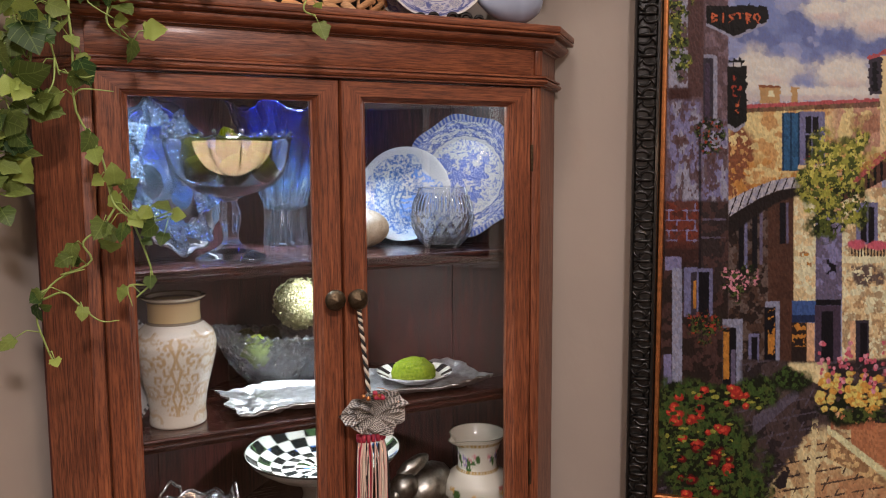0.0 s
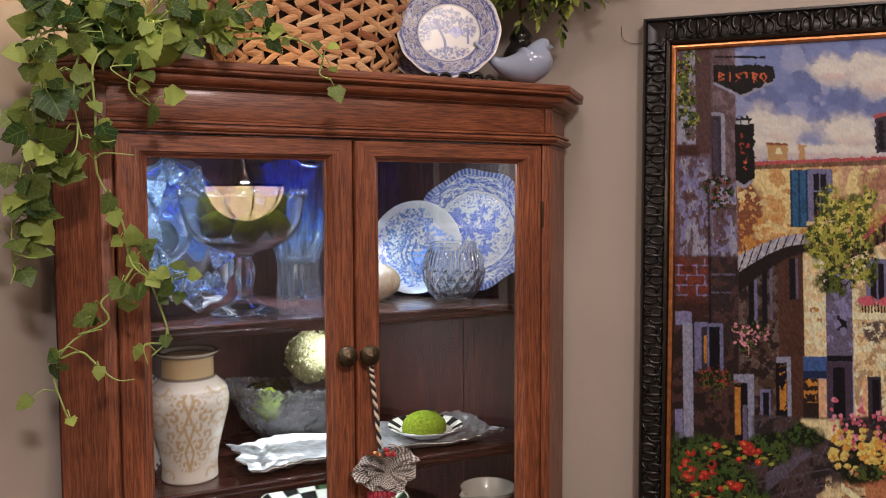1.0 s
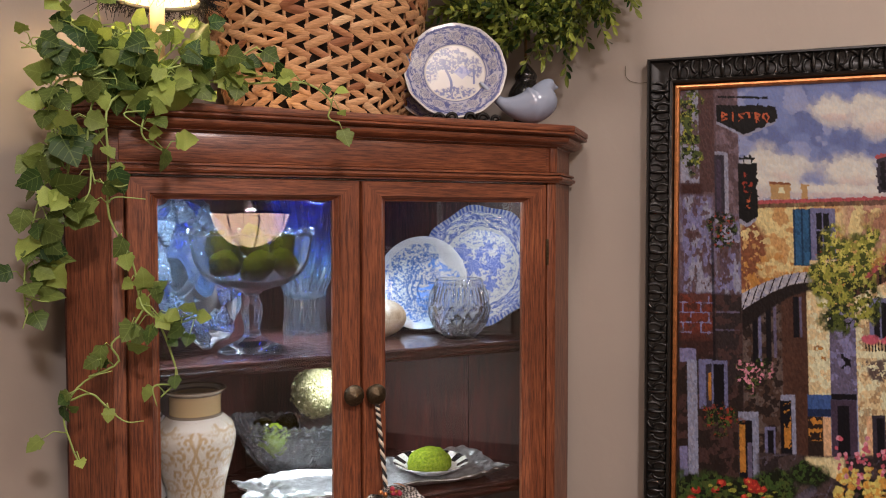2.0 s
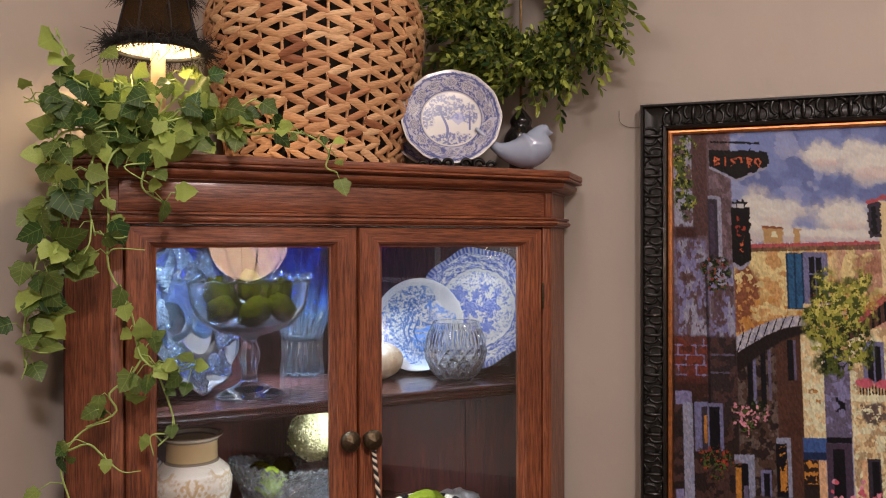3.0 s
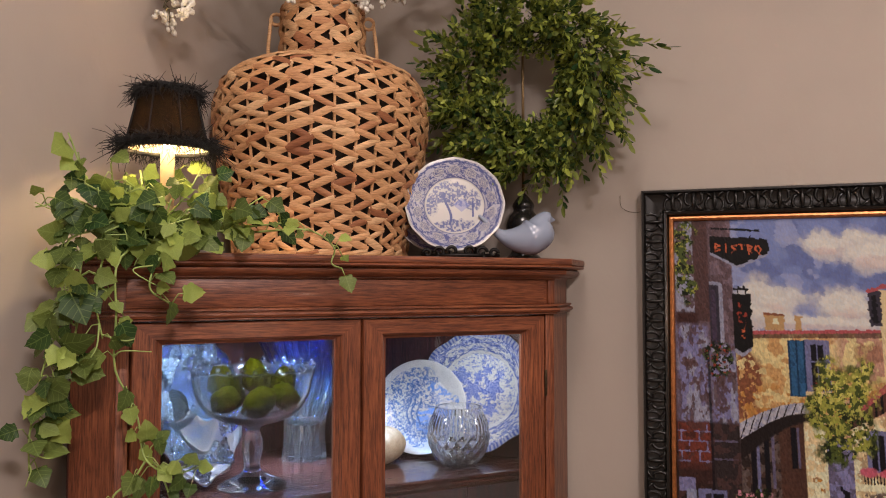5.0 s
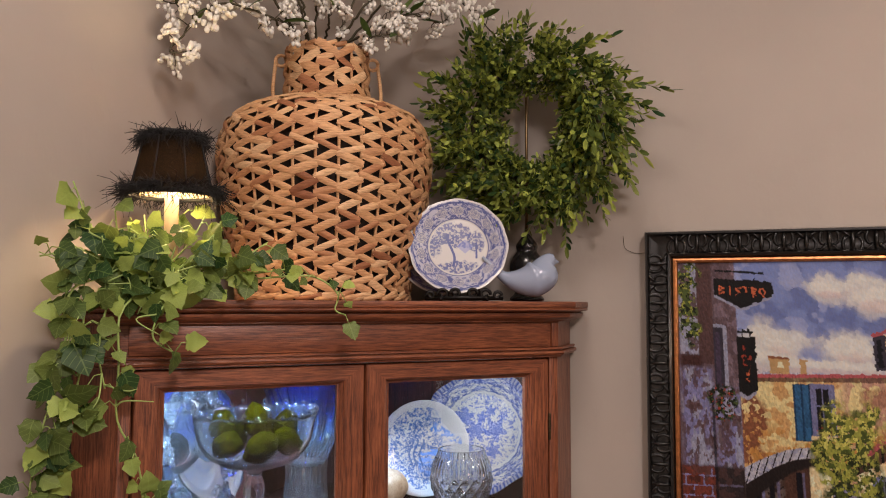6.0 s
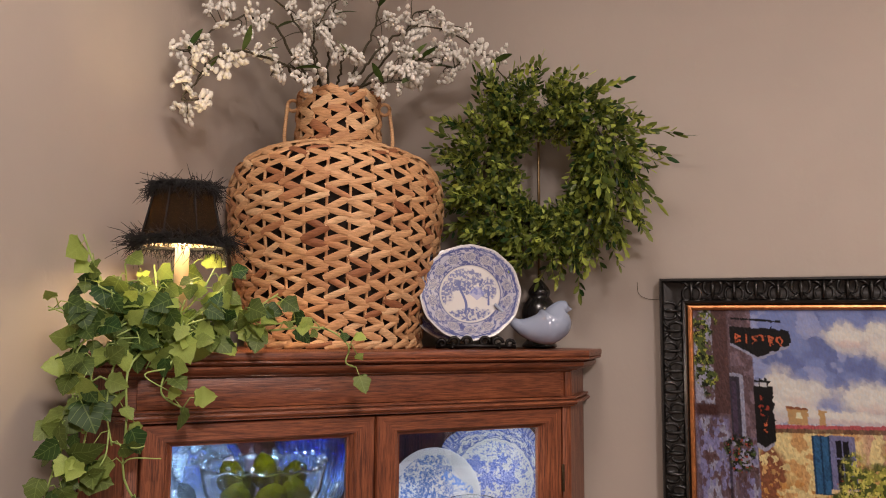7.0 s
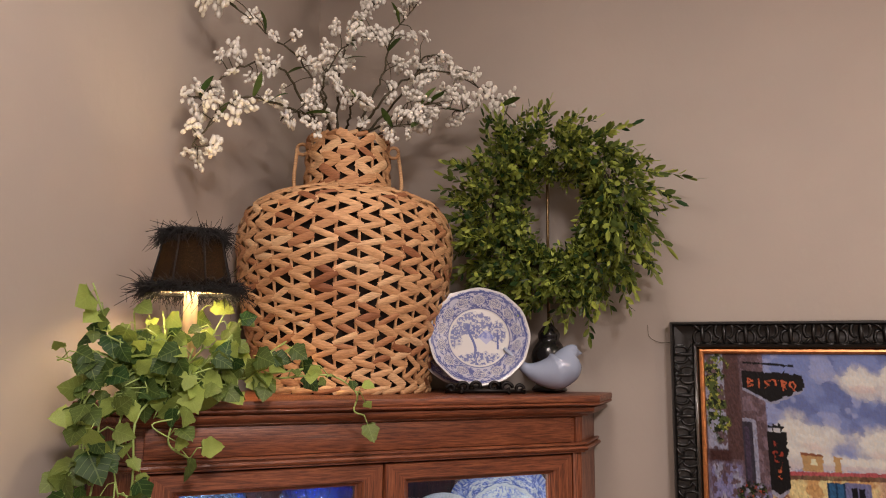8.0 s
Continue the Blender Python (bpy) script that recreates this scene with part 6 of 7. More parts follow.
def sprig_mesh(seed, leaves=15, length=0.075):
    rnd = random.Random(seed)
    pieces_v, pieces_f, mats, k = [], [], [], 0
    line = spline([(0, 0, 0), (length * 0.5, rnd.uniform(-0.008, 0.008), 0.004), (length, rnd.uniform(-0.012, 0.012), rnd.uniform(-0.012, 0.006))], 8)
    v, f = tube_arrays(line, 0.0007, 3)
    pieces_v.append(v)
    pieces_f += f
    k = len(v)
    for i in range(leaves):
        s = 0.12 + 0.88 * i / (leaves - 1)
        p = np.array([np.interp(s, np.linspace(0, 1, 8), line[:, j]) for j in range(3)])
        ang = i * 2.4 + rnd.uniform(-0.5, 0.5)
        d = Vector((0.75, math.cos(ang), math.sin(ang))).normalized() if i < leaves - 1 else Vector((1, 0, 0))
        n = d.cross(Vector((rnd.gauss(0, 1), rnd.gauss(0, 1), rnd.gauss(0, 1)))).normalized()
        w = d.cross(n)
        l = rnd.uniform(0.014, 0.023)
        b = Vector(p)
        q = [b, b + d * l * 0.35 + w * l * 0.24 + n * 0.001, b + d * l * 0.75 + w * l * 0.2 + n * 0.001, b + d * l, b + d * l * 0.75 - w * l * 0.2 + n * 0.001, b + d * l * 0.35 - w * l * 0.24 + n * 0.001]
        pieces_v.append(np.array([tuple(x) for x in q]))
        pieces_f += [(k, k + 1, k + 2, k + 3), (k, k + 3, k + 4, k + 5)]
        k += 6
    me = bpy.data.meshes.new("sprig")
    me.from_pydata([tuple(x) for x in np.concatenate(pieces_v)], [], pieces_f)
    me.materials.append(box_leaf)
    return me


SPRIGS = [sprig_mesh(k) for k in range(7)]
wreath = thing("boxwood_wreath", *WREATH, "round artificial boxwood wreath of small green leaves", "wreath", m=Matrix.Translation(WREATH) @ pose(0, 0, 0, 0, 0, -40))
wr = random.Random(21)
tube("ring", [(0.138 * math.cos(a), 0, 0.138 * math.sin(a)) for a in np.linspace(0, 2 * math.pi, 41)], 0.014, twig_mat, wreath, 8)
rest = []
for k in range(600):
    a = k * 2 * math.pi / 600 * 7 + wr.uniform(-0.2, 0.2)
    ring = Vector((0.138 * math.cos(a), 0, 0.138 * math.sin(a)))
    around = wr.uniform(0, 2 * math.pi)
    rad = Vector((math.cos(a), 0, math.sin(a)))
    out = (rad * math.cos(around) + Vector((0, -1, 0)) * abs(math.sin(around)) * 0.9)
    swirl = Vector((math.sin(a), 0, -math.cos(a)))
    d = (out + swirl * wr.uniform(0.15, 0.9) + Vector((0, 0, -0.45))).normalized()
    p = ring + rad * 0.008 + out * 0.034 * wr.uniform(0.5, 1.2)
    long = wr.uniform(0.65, 1.5) * (0.55 if out.dot(rad) < -0.2 else 1.0)
    if abs(a % (2 * math.pi) - 0.25) < 0.35:
        long *= 1.75
    shape, m = SPRIGS[wr.randrange(7)], Matrix.Translation(p) @ aim(d, wr.uniform(0, 6.28)) @ Matrix.Diagonal((long, 1, 1, 1))
    if k % 2:
        rest.append(([m @ v.co for v in shape.vertices], [tuple(q.vertices) for q in shape.polygons]))
    else:
        sp = new("sprig", shape)
        sp.parent = wreath
        sp.matrix_basis = m
tagged(from_arrays("foliage", *joined(rest), box_leaf, wreath, "", None, False), kind="stuff")


# ---- in the cabinet: upper shelf ----
def lobed(v, count, depth, z_from, z_to, dip=0.0):
    """Waves the rim of a turned shape."""
    a = np.arctan2(v[:, 1], v[:, 0])
    k = smooth_step(z_from, z_to, v[:, 2])
    s = 1 + depth * np.cos(count * a) * k
    v = v.copy()
    v[:, 0] *= s
    v[:, 1] *= s
    v[:, 2] += dip * np.cos(count * a) * k
    return v


def pebble(name, p, size, mat, parent, seed, label=""):
    rnd = random.Random(seed)
    bm = bmesh.new()
    bmesh.ops.create_icosphere(bm, subdivisions=4, radius=1.0)
    for v in bm.verts:
        n = noise.noise(v.co * 1.7 + Vector((seed, 0, 0))) * 0.16 + noise.noise(v.co * 8 + Vector((0, seed, 0))) * 0.09 + noise.noise(v.co * 21 + Vector((0, 0, seed))) * 0.09
        v.co *= 1 + n
    m = Matrix.Translation(p) @ Euler([rnd.uniform(0, 3) for _ in range(3)]).to_matrix().to_4x4() @ Matrix.Diagonal((*size, 1))
    bmesh.ops.transform(bm, matrix=m, verts=bm.verts)
    return part(name, bm, mat, parent, label, 180)


def compote():
    e = thing("glass_compote", -0.172, 1.455, SHELF1, "clear pressed-glass footed compote bowl with a beaded rim", "glass bowl")
    prof = [(0.001, 0.0), (0.068, 0.0), (0.071, 0.004), (0.060, 0.010), (0.030, 0.022), (0.0145, 0.036), (0.015, 0.055), (0.021, 0.075), (0.021, 0.092), (0.015, 0.108), (0.013, 0.116), (0.024, 0.124),
            (0.07, 0.136), (0.098, 0.155), (0.114, 0.182), (0.119, 0.215), (0.124, 0.238), (0.120, 0.240), (0.1145, 0.215), (0.109, 0.183), (0.094, 0.160), (0.068, 0.142), (0.001, 0.134)]
    v, f, a, t = revolve(prof, 64, 3)
    v = lobed(v, 16, 0.012, 0.20, 0.24, 0.003)
    facet = 1 + 0.05 * np.cos(8 * a) * smooth_step(0.035, 0.06, v[:, 2]) * (1 - smooth_step(0.1, 0.118, v[:, 2]))
    v[:, :2] *= facet[:, None]
    from_arrays("bowl", v, f, press_glass, e)
    for k in range(32):
        ang = k * 2 * math.pi / 32
        bm = bmesh.new()
        bmesh.ops.create_icosphere(bm, subdivisions=2, radius=0.0046, matrix=Matrix.Translation((0.123 * math.cos(ang), 0.123 * math.sin(ang), 0.244 + 0.003 * math.cos(16 * ang))))
        part("rim_bead", bm, press_glass, e)
    spots = ((0.0, -0.055, 0.175), (0.06, -0.03, 0.178), (-0.06, -0.025, 0.18), (0.03, 0.045, 0.182), (-0.035, 0.045, 0.182), (0.0, -0.005, 0.222), (0.066, 0.01, 0.205), (-0.062, 0.015, 0.210))
    for k, p in enumerate(spots):
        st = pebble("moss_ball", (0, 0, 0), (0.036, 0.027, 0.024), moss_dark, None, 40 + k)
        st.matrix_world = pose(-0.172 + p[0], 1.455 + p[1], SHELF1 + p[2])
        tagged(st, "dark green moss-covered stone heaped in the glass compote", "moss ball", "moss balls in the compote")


compote()


def blue_vase():
    prof = [(0.001, 0.0), (0.046, 0.0), (0.048, 0.004), (0.0465, 0.05), (0.0475, 0.085), (0.054, 0.115), (0.068, 0.155), (0.082, 0.21), (0.096, 0.255), (0.108, 0.29), (0.120, 0.312), (0.116, 0.314),
            (0.101, 0.29), (0.089, 0.255), (0.075, 0.21), (0.060, 0.155), (0.044, 0.115), (0.036, 0.085), (0.001, 0.078)]
    v, f, a, t = revolve(prof, 192, 4)
    rib = 1 + 0.085 * np.cos(12 * a) * (1 - smooth_step(0.27, 0.31, v[:, 2]))
    twist = 1 + 0.03 * np.cos(12 * a + 3 * np.sin(v[:, 2] * 20)) + 0.022 * np.cos(31 * a + 2.0 * np.sin(v[:, 2] * 27)) * smooth_step(0.07, 0.12, v[:, 2])
    v[:, :2] *= (rib * twist)[:, None]
    v = lobed(v, 6, 0.06, 0.26, 0.313, 0.012)
    ob = from_arrays("glass_vase", v, f, cobalt_glass)
    ob.matrix_world = pose(-0.002, 1.668, SHELF1 + 0.001)
    tagged(ob, "tall ribbed glass vase shading from clear foot to cobalt rim", "vase")


blue_vase()


def grape_platter():
    m = facing(-0.285, 1.520, 1.637, 318, 12)
    e = thing("glass_platter", 0, 0, 0, "icy clear glass platter moulded with grape clusters, leaning on edge", "platter", m=m)
    rr = [0.002, 0.03, 0.06, 0.09, 0.11, 0.13, 0.148, 0.158, 0.159, 0.15, 0.13, 0.11, 0.09, 0.06, 0.002]
    hh = [0.006, 0.006, 0.006, 0.008, 0.014, 0.019, 0.022, 0.023, 0.019, 0.017, 0.013, 0.008, 0.002, 0.0, 0.0]
    v, f, a, t = revolve(list(zip(rr, hh)), 96, 2)
    r = np.hypot(v[:, 0], v[:, 1])
    edge = smooth_step(0.12, 0.158, r)
    s = 1 + 0.035 * np.cos(11 * a) * edge
    v[:, :2] *= s[:, None]
    from_arrays("dish", v, f, dish_glass, e)
    rnd = random.Random(12)
    for k in range(9):
        ang = k * 2 * math.pi / 9 + 0.2
        cx, cy = 0.117 * math.cos(ang), 0.117 * math.sin(ang)
        bm = bmesh.new()
        for i in range(24):
            row = int(math.sqrt(2 * i + 0.25) - 0.5)
            col = i - row * (row + 1) / 2
            u, w = (row - 2.2) * 0.0085, (col - row / 2) * 0.0092
            p = Vector((cx + u * math.cos(ang + 1.3) - w * math.sin(ang + 1.3), cy + u * math.sin(ang + 1.3) + w * math.cos(ang + 1.3), 0.024 + rnd.uniform(0, 0.003)))
            bmesh.ops.create_icosphere(bm, subdivisions=2, radius=rnd.uniform(0.0054, 0.0068), matrix=Matrix.Translation(p))
        part("grape_cluster", bm, grape_glass, e)


grape_platter()

plate("serving_plate", facing(0.392, 1.522, 1.632, 226, 10, 12), 0.144, 0.026, bouquet, 5, (0.06, 0.095, 0.30), "large blue and white scalloped platter with flowers, leaning on edge", lobes=8, lobe=0.022, flat=0.64)
plate("dinner_plate", facing(0.266, 1.588, 1.590, 232, 13), 0.112, 0.018, landscape, 9, (0.05, 0.12, 0.33), "white plate with a blue landscape print, leaning on edge", flat=0.7)


def crystal_bowl():
    prof = [(0.001, 0.0), (0.034, 0.0), (0.038, 0.003), (0.056, 0.022), (0.067, 0.048), (0.070, 0.072), (0.066, 0.098), (0.056, 0.122), (0.052, 0.134), (0.049, 0.134), (0.053, 0.120),
            (0.061, 0.097), (0.064, 0.072), (0.061, 0.05), (0.05, 0.027), (0.034, 0.012), (0.001, 0.009)]
    v, f, a, t = revolve(prof, 120, 5)
    outer = t < 0.5
    z = v[:, 2]
    cuts = np.minimum(np.abs(np.sin(9 * a + z * 95)), np.abs(np.sin(9 * a - z * 95)))
    fan = np.abs(np.sin(20 * a)) * smooth_step(0.075, 0.09, z) * (1 - smooth_step(0.112, 0.122, z))
    low = 1 - smooth_step(0.072, 0.084, z)
    d = outer * smooth_step(0.004, 0.014, z) * (0.055 * (cuts - 0.35) * low + 0.04 * (fan - 0.5) * (1 - low) * (z < 0.12))
    v[:, :2] *= (1 + d)[:, None]
    ob = from_arrays("crystal_bowl", v, f, crystal, None, "", None, False)
    ob.matrix_world = pose(0.290, 1.44, SHELF1)
    tagged(ob, "round clear cut-crystal rose bowl with diamond cuts", "glass bowl")


crystal_bowl()


def shell():
    v, f = [], None
    nu, nv = 80, 26
    a, t = np.meshgrid(np.linspace(0, 2 * math.pi, nu, endpoint=False), np.linspace(0.001, math.pi - 0.001, nv))
    rib = 1 + 0.05 * np.abs(np.sin(7 * a)) * np.sin(t)
    x, y, z = 0.072 * np.sin(t) * np.cos(a) * rib, 0.05 * np.sin(t) * np.sin(a) * rib, 0.044 * np.cos(t) * rib
    p = np.stack([x, y, z + 0.042], -1).reshape(-1, 3)
    p[:, 2] = np.maximum(p[:, 2], 0)
    ob = from_arrays("sea_shell", p, grid_faces(nu, nv, True), shell_mat)
    ob.matrix_world = pose(0.130, 1.535, SHELF1, 0, 0, 20)
    tagged(ob, "rounded ribbed cream sea shell on the upper shelf", "shell")


shell()


# ---- middle shelf ----
def damask_vase():
    prof = [(0.001, 0.0), (0.049, 0.0), (0.051, 0.004), (0.050, 0.03), (0.053, 0.06), (0.062, 0.10), (0.071, 0.14), (0.0735, 0.165), (0.068, 0.188), (0.053, 0.203), (0.047, 0.208), (0.0465, 0.212), (0.0465, 0.245),
            (0.049, 0.252), (0.057, 0.258), (0.057, 0.261), (0.052, 0.262), (0.044, 0.255), (0.042, 0.235), (0.042, 0.19), (0.001, 0.185)]
    v, f, a, t = revolve(prof, 330, 9)
    z = v[:, 2]
    cream, tan, gilt = np.array((0.60, 0.53, 0.44)), (0.43, 0.28, 0.13), (0.10, 0.06, 0.03)
    c = np.zeros((len(v), 3)) + cream
    u = np.mod(a / (2 * math.pi) * 3 + 0.2, 1) - 0.5
    w = (z - 0.105) / 0.095
    au = np.abs(u)
    n = fractal(au * 15, w * 13, 31) * 0.6 + 0.4 * fractal(au * 30, w * 26, 37)
    body = (z < 0.198) * (z > 0.012)
    medal = 1 - smooth_step(0.82, 1.0, np.hypot(u / 0.40, w * 1.02) + 0.08 * np.cos(9 * np.arctan2(w, u + 1e-6)))
    scrolls = np.zeros(len(v))
    for k, (su, sw, sr) in enumerate(((0.15, 0.66, 0.17), (0.30, 0.36, 0.20), (0.13, 0.14, 0.15), (0.36, -0.02, 0.18), (0.17, -0.26, 0.19), (0.33, -0.50, 0.16), (0.12, -0.68, 0.15), (0.62, 0.62, 0.17), (0.66, 0.14, 0.16), (0.64, -0.36, 0.17), (0.66, -0.80, 0.15), (0.40, 0.82, 0.13))):
        dx, dy = au * 1.54 - su, w - sw
        rad, ang = np.hypot(dx, dy) / sr, np.arctan2(dy, dx)
        line = np.sin(ang * (1 if k % 2 else -1) + 8.5 * rad + k)
        leafs = 0.75 + 0.25 * np.cos(7 * ang + k)
        scrolls = np.maximum(scrolls, smooth_step(-0.15, 0.15, line) * (1 - smooth_step(leafs * 1.05, leafs * 1.12, rad)))
    stem = np.abs(au * 1.54 - 0.05 - 0.04 * np.sin(w * 11)) < 0.028
    c = blend(c, tan, body * np.maximum(scrolls, stem * (np.abs(w) < 0.85)) * (0.45 + 0.4 * medal))
    curl = np.abs(np.hypot(au - 0.40, np.mod(w * 1.6, 1.0) * 0.6 - 0.3) - 0.12) < 0.026
    c = blend(c, tan, body * curl * 0.6)
    c = blend(c, (0.47, 0.33, 0.17), (z > 0.211) * (z < 0.25))
    for z0, z1 in ((0.206, 0.2115), (0.249, 0.254)):
        c = blend(c, gilt, (z > z0) * (z < z1) * 0.8)
    c = blend(c, gilt, smooth_step(0.2585, 0.260, z) * 0.9)
    ob = from_arrays("ceramic_vase", v, f, glazed, None, "", c)
    ob.matrix_world = pose(-0.288, 1.440, SHELF2, 0, 0, -14) @ Matrix.Diagonal((1.05, 1.05, 0.96, 1))
    tagged(ob, "cream glazed vase with tan damask medallions and banded neck", "vase")


damask_vase()


def oval_dish():
    e = thing("glass_dish", -0.02, 1.60, SHELF2, "heavy oval pressed-glass bowl with rose pattern and sawtooth rim", "glass bowl")
    prof = [(0.001, 0.0), (0.45, 0.0), (0.52, 0.006), (0.72, 0.04), (0.86, 0.08), (0.96, 0.112), (1.0, 0.135), (0.97, 0.136), (0.92, 0.112), (0.82, 0.082), (0.68, 0.045), (0.50, 0.014), (0.001, 0.01)]
    v, f, a, t = revolve(prof, 220, 7)
    z = v[:, 2].copy()
    r = np.hypot(v[:, 0], v[:, 1])
    outer = t < 0.52
    sector = np.mod(a / (2 * math.pi) * 6, 1) - 0.5
    rose = np.hypot(sector * 3.2, (z - 0.07) / 0.035)
    petals = np.sin(rose * 7 + 2.2 * np.sin(5 * np.arctan2(z - 0.07, sector))) * (rose < 1.15)
    cross = np.minimum(np.abs(np.sin(26 * a + z * 220)), np.abs(np.sin(26 * a - z * 220)))
    d = outer * smooth_step(0.005, 0.02, z) * (0.034 * petals + 0.012 * np.sin(40 * a) * np.sin(z * 300) + 0.045 * (cross - 0.4) * smooth_step(0.1, 0.108, z))
    v[:, 0] *= 0.165 * (1 + d)
    v[:, 1] *= 0.085 * (1 + d)
    v[:, 2] += smooth_step(0.11, 0.135, z) * (0.004 * np.sin(46 * a) + 0.012 * np.cos(2 * a))
    from_arrays("bowl", v, f, rose_glass, e, "", None, False)
    for k, (x, y, zz, s) in enumerate(((-0.078, -0.005, 0.085, 0.036), (-0.04, 0.02, 0.105, 0.03), (-0.1, 0.01, 0.11, 0.026))):
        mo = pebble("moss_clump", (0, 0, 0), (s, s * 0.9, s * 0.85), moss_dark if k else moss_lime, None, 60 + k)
        mo.matrix_world = pose(-0.02 + x, 1.60 + y, SHELF2 + zz)
        tagged(mo, "loose green moss clump lying in the glass bowl", "moss", "moss in the oval bowl")
    # dried flower head: many small petals on a ball
    rnd = random.Random(77)
    bm = bmesh.new()
    bmesh.ops.create_icosphere(bm, subdivisions=3, radius=0.052)
    for v2 in bm.verts:
        v2.co *= 1 + 0.10 * noise.noise(v2.co * 45)
    verts, faces, k = [], [], 0
    for _ in range(2200):
        n = Vector((rnd.gauss(0, 1), rnd.gauss(0, 1), rnd.gauss(0, 1))).normalized()
        p = n * rnd.uniform(0.047, 0.0585) * (1 + 0.10 * noise.noise(n * 2.4))
        t1 = n.orthogonal().normalized()
        t1 = Matrix.Rotation(rnd.uniform(0, 6.28), 3, n) @ t1
        t2 = n.cross(t1)
        s = rnd.uniform(0.0028, 0.0048)
        lift = n * rnd.uniform(0.0, 0.004)
        verts += [p - t1 * s, p + t2 * s * 0.8 + lift, p + t1 * s, p - t2 * s * 0.8 + lift]
        faces.append((k, k + 1, k + 2, k + 3))
        k += 4
    head = thing("hydrangea_head", 0.005, 1.583, SHELF2 + 0.128, "round dried cream hydrangea head resting in the glass bowl", "dried flower", m=pose(0.005, 1.592, SHELF2 + 0.185))
    part("core", bm, hydrangea_mat, head)
    tagged(from_arrays("petals", [tuple(p) for p in verts], faces, hydrangea_mat, head, "papery cream petals", None, False), kind="stuff")


oval_dish()


def silver_tray():
    nu, nv = 150, 60
    u, w = np.meshgrid(np.linspace(-1, 1, nu), np.linspace(-1, 1, nv))
    edge = np.maximum(np.abs(u) ** 7, np.abs(w) ** 5)
    ripple = fractal(u * 11 + 5, w * 4 + 3, 3) - 0.5
    x = 0.282 * u * (1 + 0.018 * np.cos(9 * w + 2)) + 0.006 * np.sin(5 * w)
    y = 0.092 * w * (1 + 0.025 * np.sin(10 * u)) + 0.004 * np.sin(7 * u)
    top = 0.010 + 0.012 * smooth_step(0.25, 1.0, edge) + (0.006 + 0.012 * smooth_step(0.1, 0.5, np.abs(u) ** 3)) * ripple * (1 - 0.8 * smooth_step(0.6, 1.0, edge)) + 0.004 * np.sin(9 * u) * smooth_step(0.3, 1, np.abs(w)) + 0.0035 * np.abs(np.sin(26 * u + 9 * w + 4 * np.sin(6 * w))) * smooth_step(0.45, 0.7, np.abs(u))
    top = np.maximum(top, 0.005)
    a = np.stack([x, y, top], -1).reshape(-1, 3)
    b = np.stack([x * 0.985, y * 0.97, np.maximum(top - 0.005, 0.0)], -1).reshape(-1, 3)
    f = grid_faces(nu, nv, False)
    n = nu * nv
    faces = f + [tuple(i + n for i in q[::-1]) for q in f]
    loop = list(range(nu)) + [j * nu + nu - 1 for j in range(1, nv)] + [(nv - 1) * nu + i for i in range(nu - 2, -1, -1)] + [j * nu for j in range(nv - 2, 0, -1)]
    faces += [(loop[i], loop[(i + 1) % len(loop)], loop[(i + 1) % len(loop)] + n, loop[i] + n) for i in range(len(loop))]
    ob = from_arrays("silver_tray", np.concatenate([a, b]), faces, pewter)
    ob.matrix_world = pose(0.088, 1.452, SHELF2 + 0.001, 0, 0, 1)
    tagged(ob, "long rectangular hammered silver tray with a rippled rim", "tray")


silver_tray()


def checks(x, y, r, a, seed, hue):
    c = np.zeros(x.shape + (3,)) + np.array((0.66, 0.64, 0.57))
    dark = (np.mod(np.floor(a / (2 * math.pi) * 22), 2) == 0) * (r > 0.70)
    c = blend(c, (0.012, 0.012, 0.014), dark)
    return c


plate("checked_plate", pose(0.222, 1.447, SHELF2 + 0.016), 0.084, 0.022, checks, 1, BLUE, "small white plate with a black checked rim on the tray", flat=0.66)
mound = bmesh.new()
bmesh.ops.create_icosphere(mound, subdivisions=4, radius=1.0)
for v in mound.verts:
    v.co *= 1 + 0.06 * noise.noise(v.co * 3) + 0.05 * noise.noise(v.co * 16)
    v.co.z = max(v.co.z, -0.25)
bmesh.ops.transform(mound, matrix=Matrix.Diagonal((0.050, 0.046, 0.036, 1)), verts=mound.verts)
mo = part("moss_mound", mound, moss_lime, None, "", 180)
mo.matrix_world = pose(0.218, 1.445, SHELF2 + 0.032)
tagged(mo, "bright lime green moss mound on the checked plate", "moss")


def silver_edge(x, y, r, a, seed, hue):
    c = np.zeros(x.shape + (3,)) + np.array((0.52, 0.53, 0.53))
    return blend(c, (0.12, 0.12, 0.12), (r > 0.93) * (np.sin(60 * a) > 0))


plate("side_plate", facing(-0.405, 1.435, SHELF2 + 0.116, 315, 7), 0.112, 0.016, silver_edge, 1, BLUE, "pale grey plate with a beaded rim behind the vase")


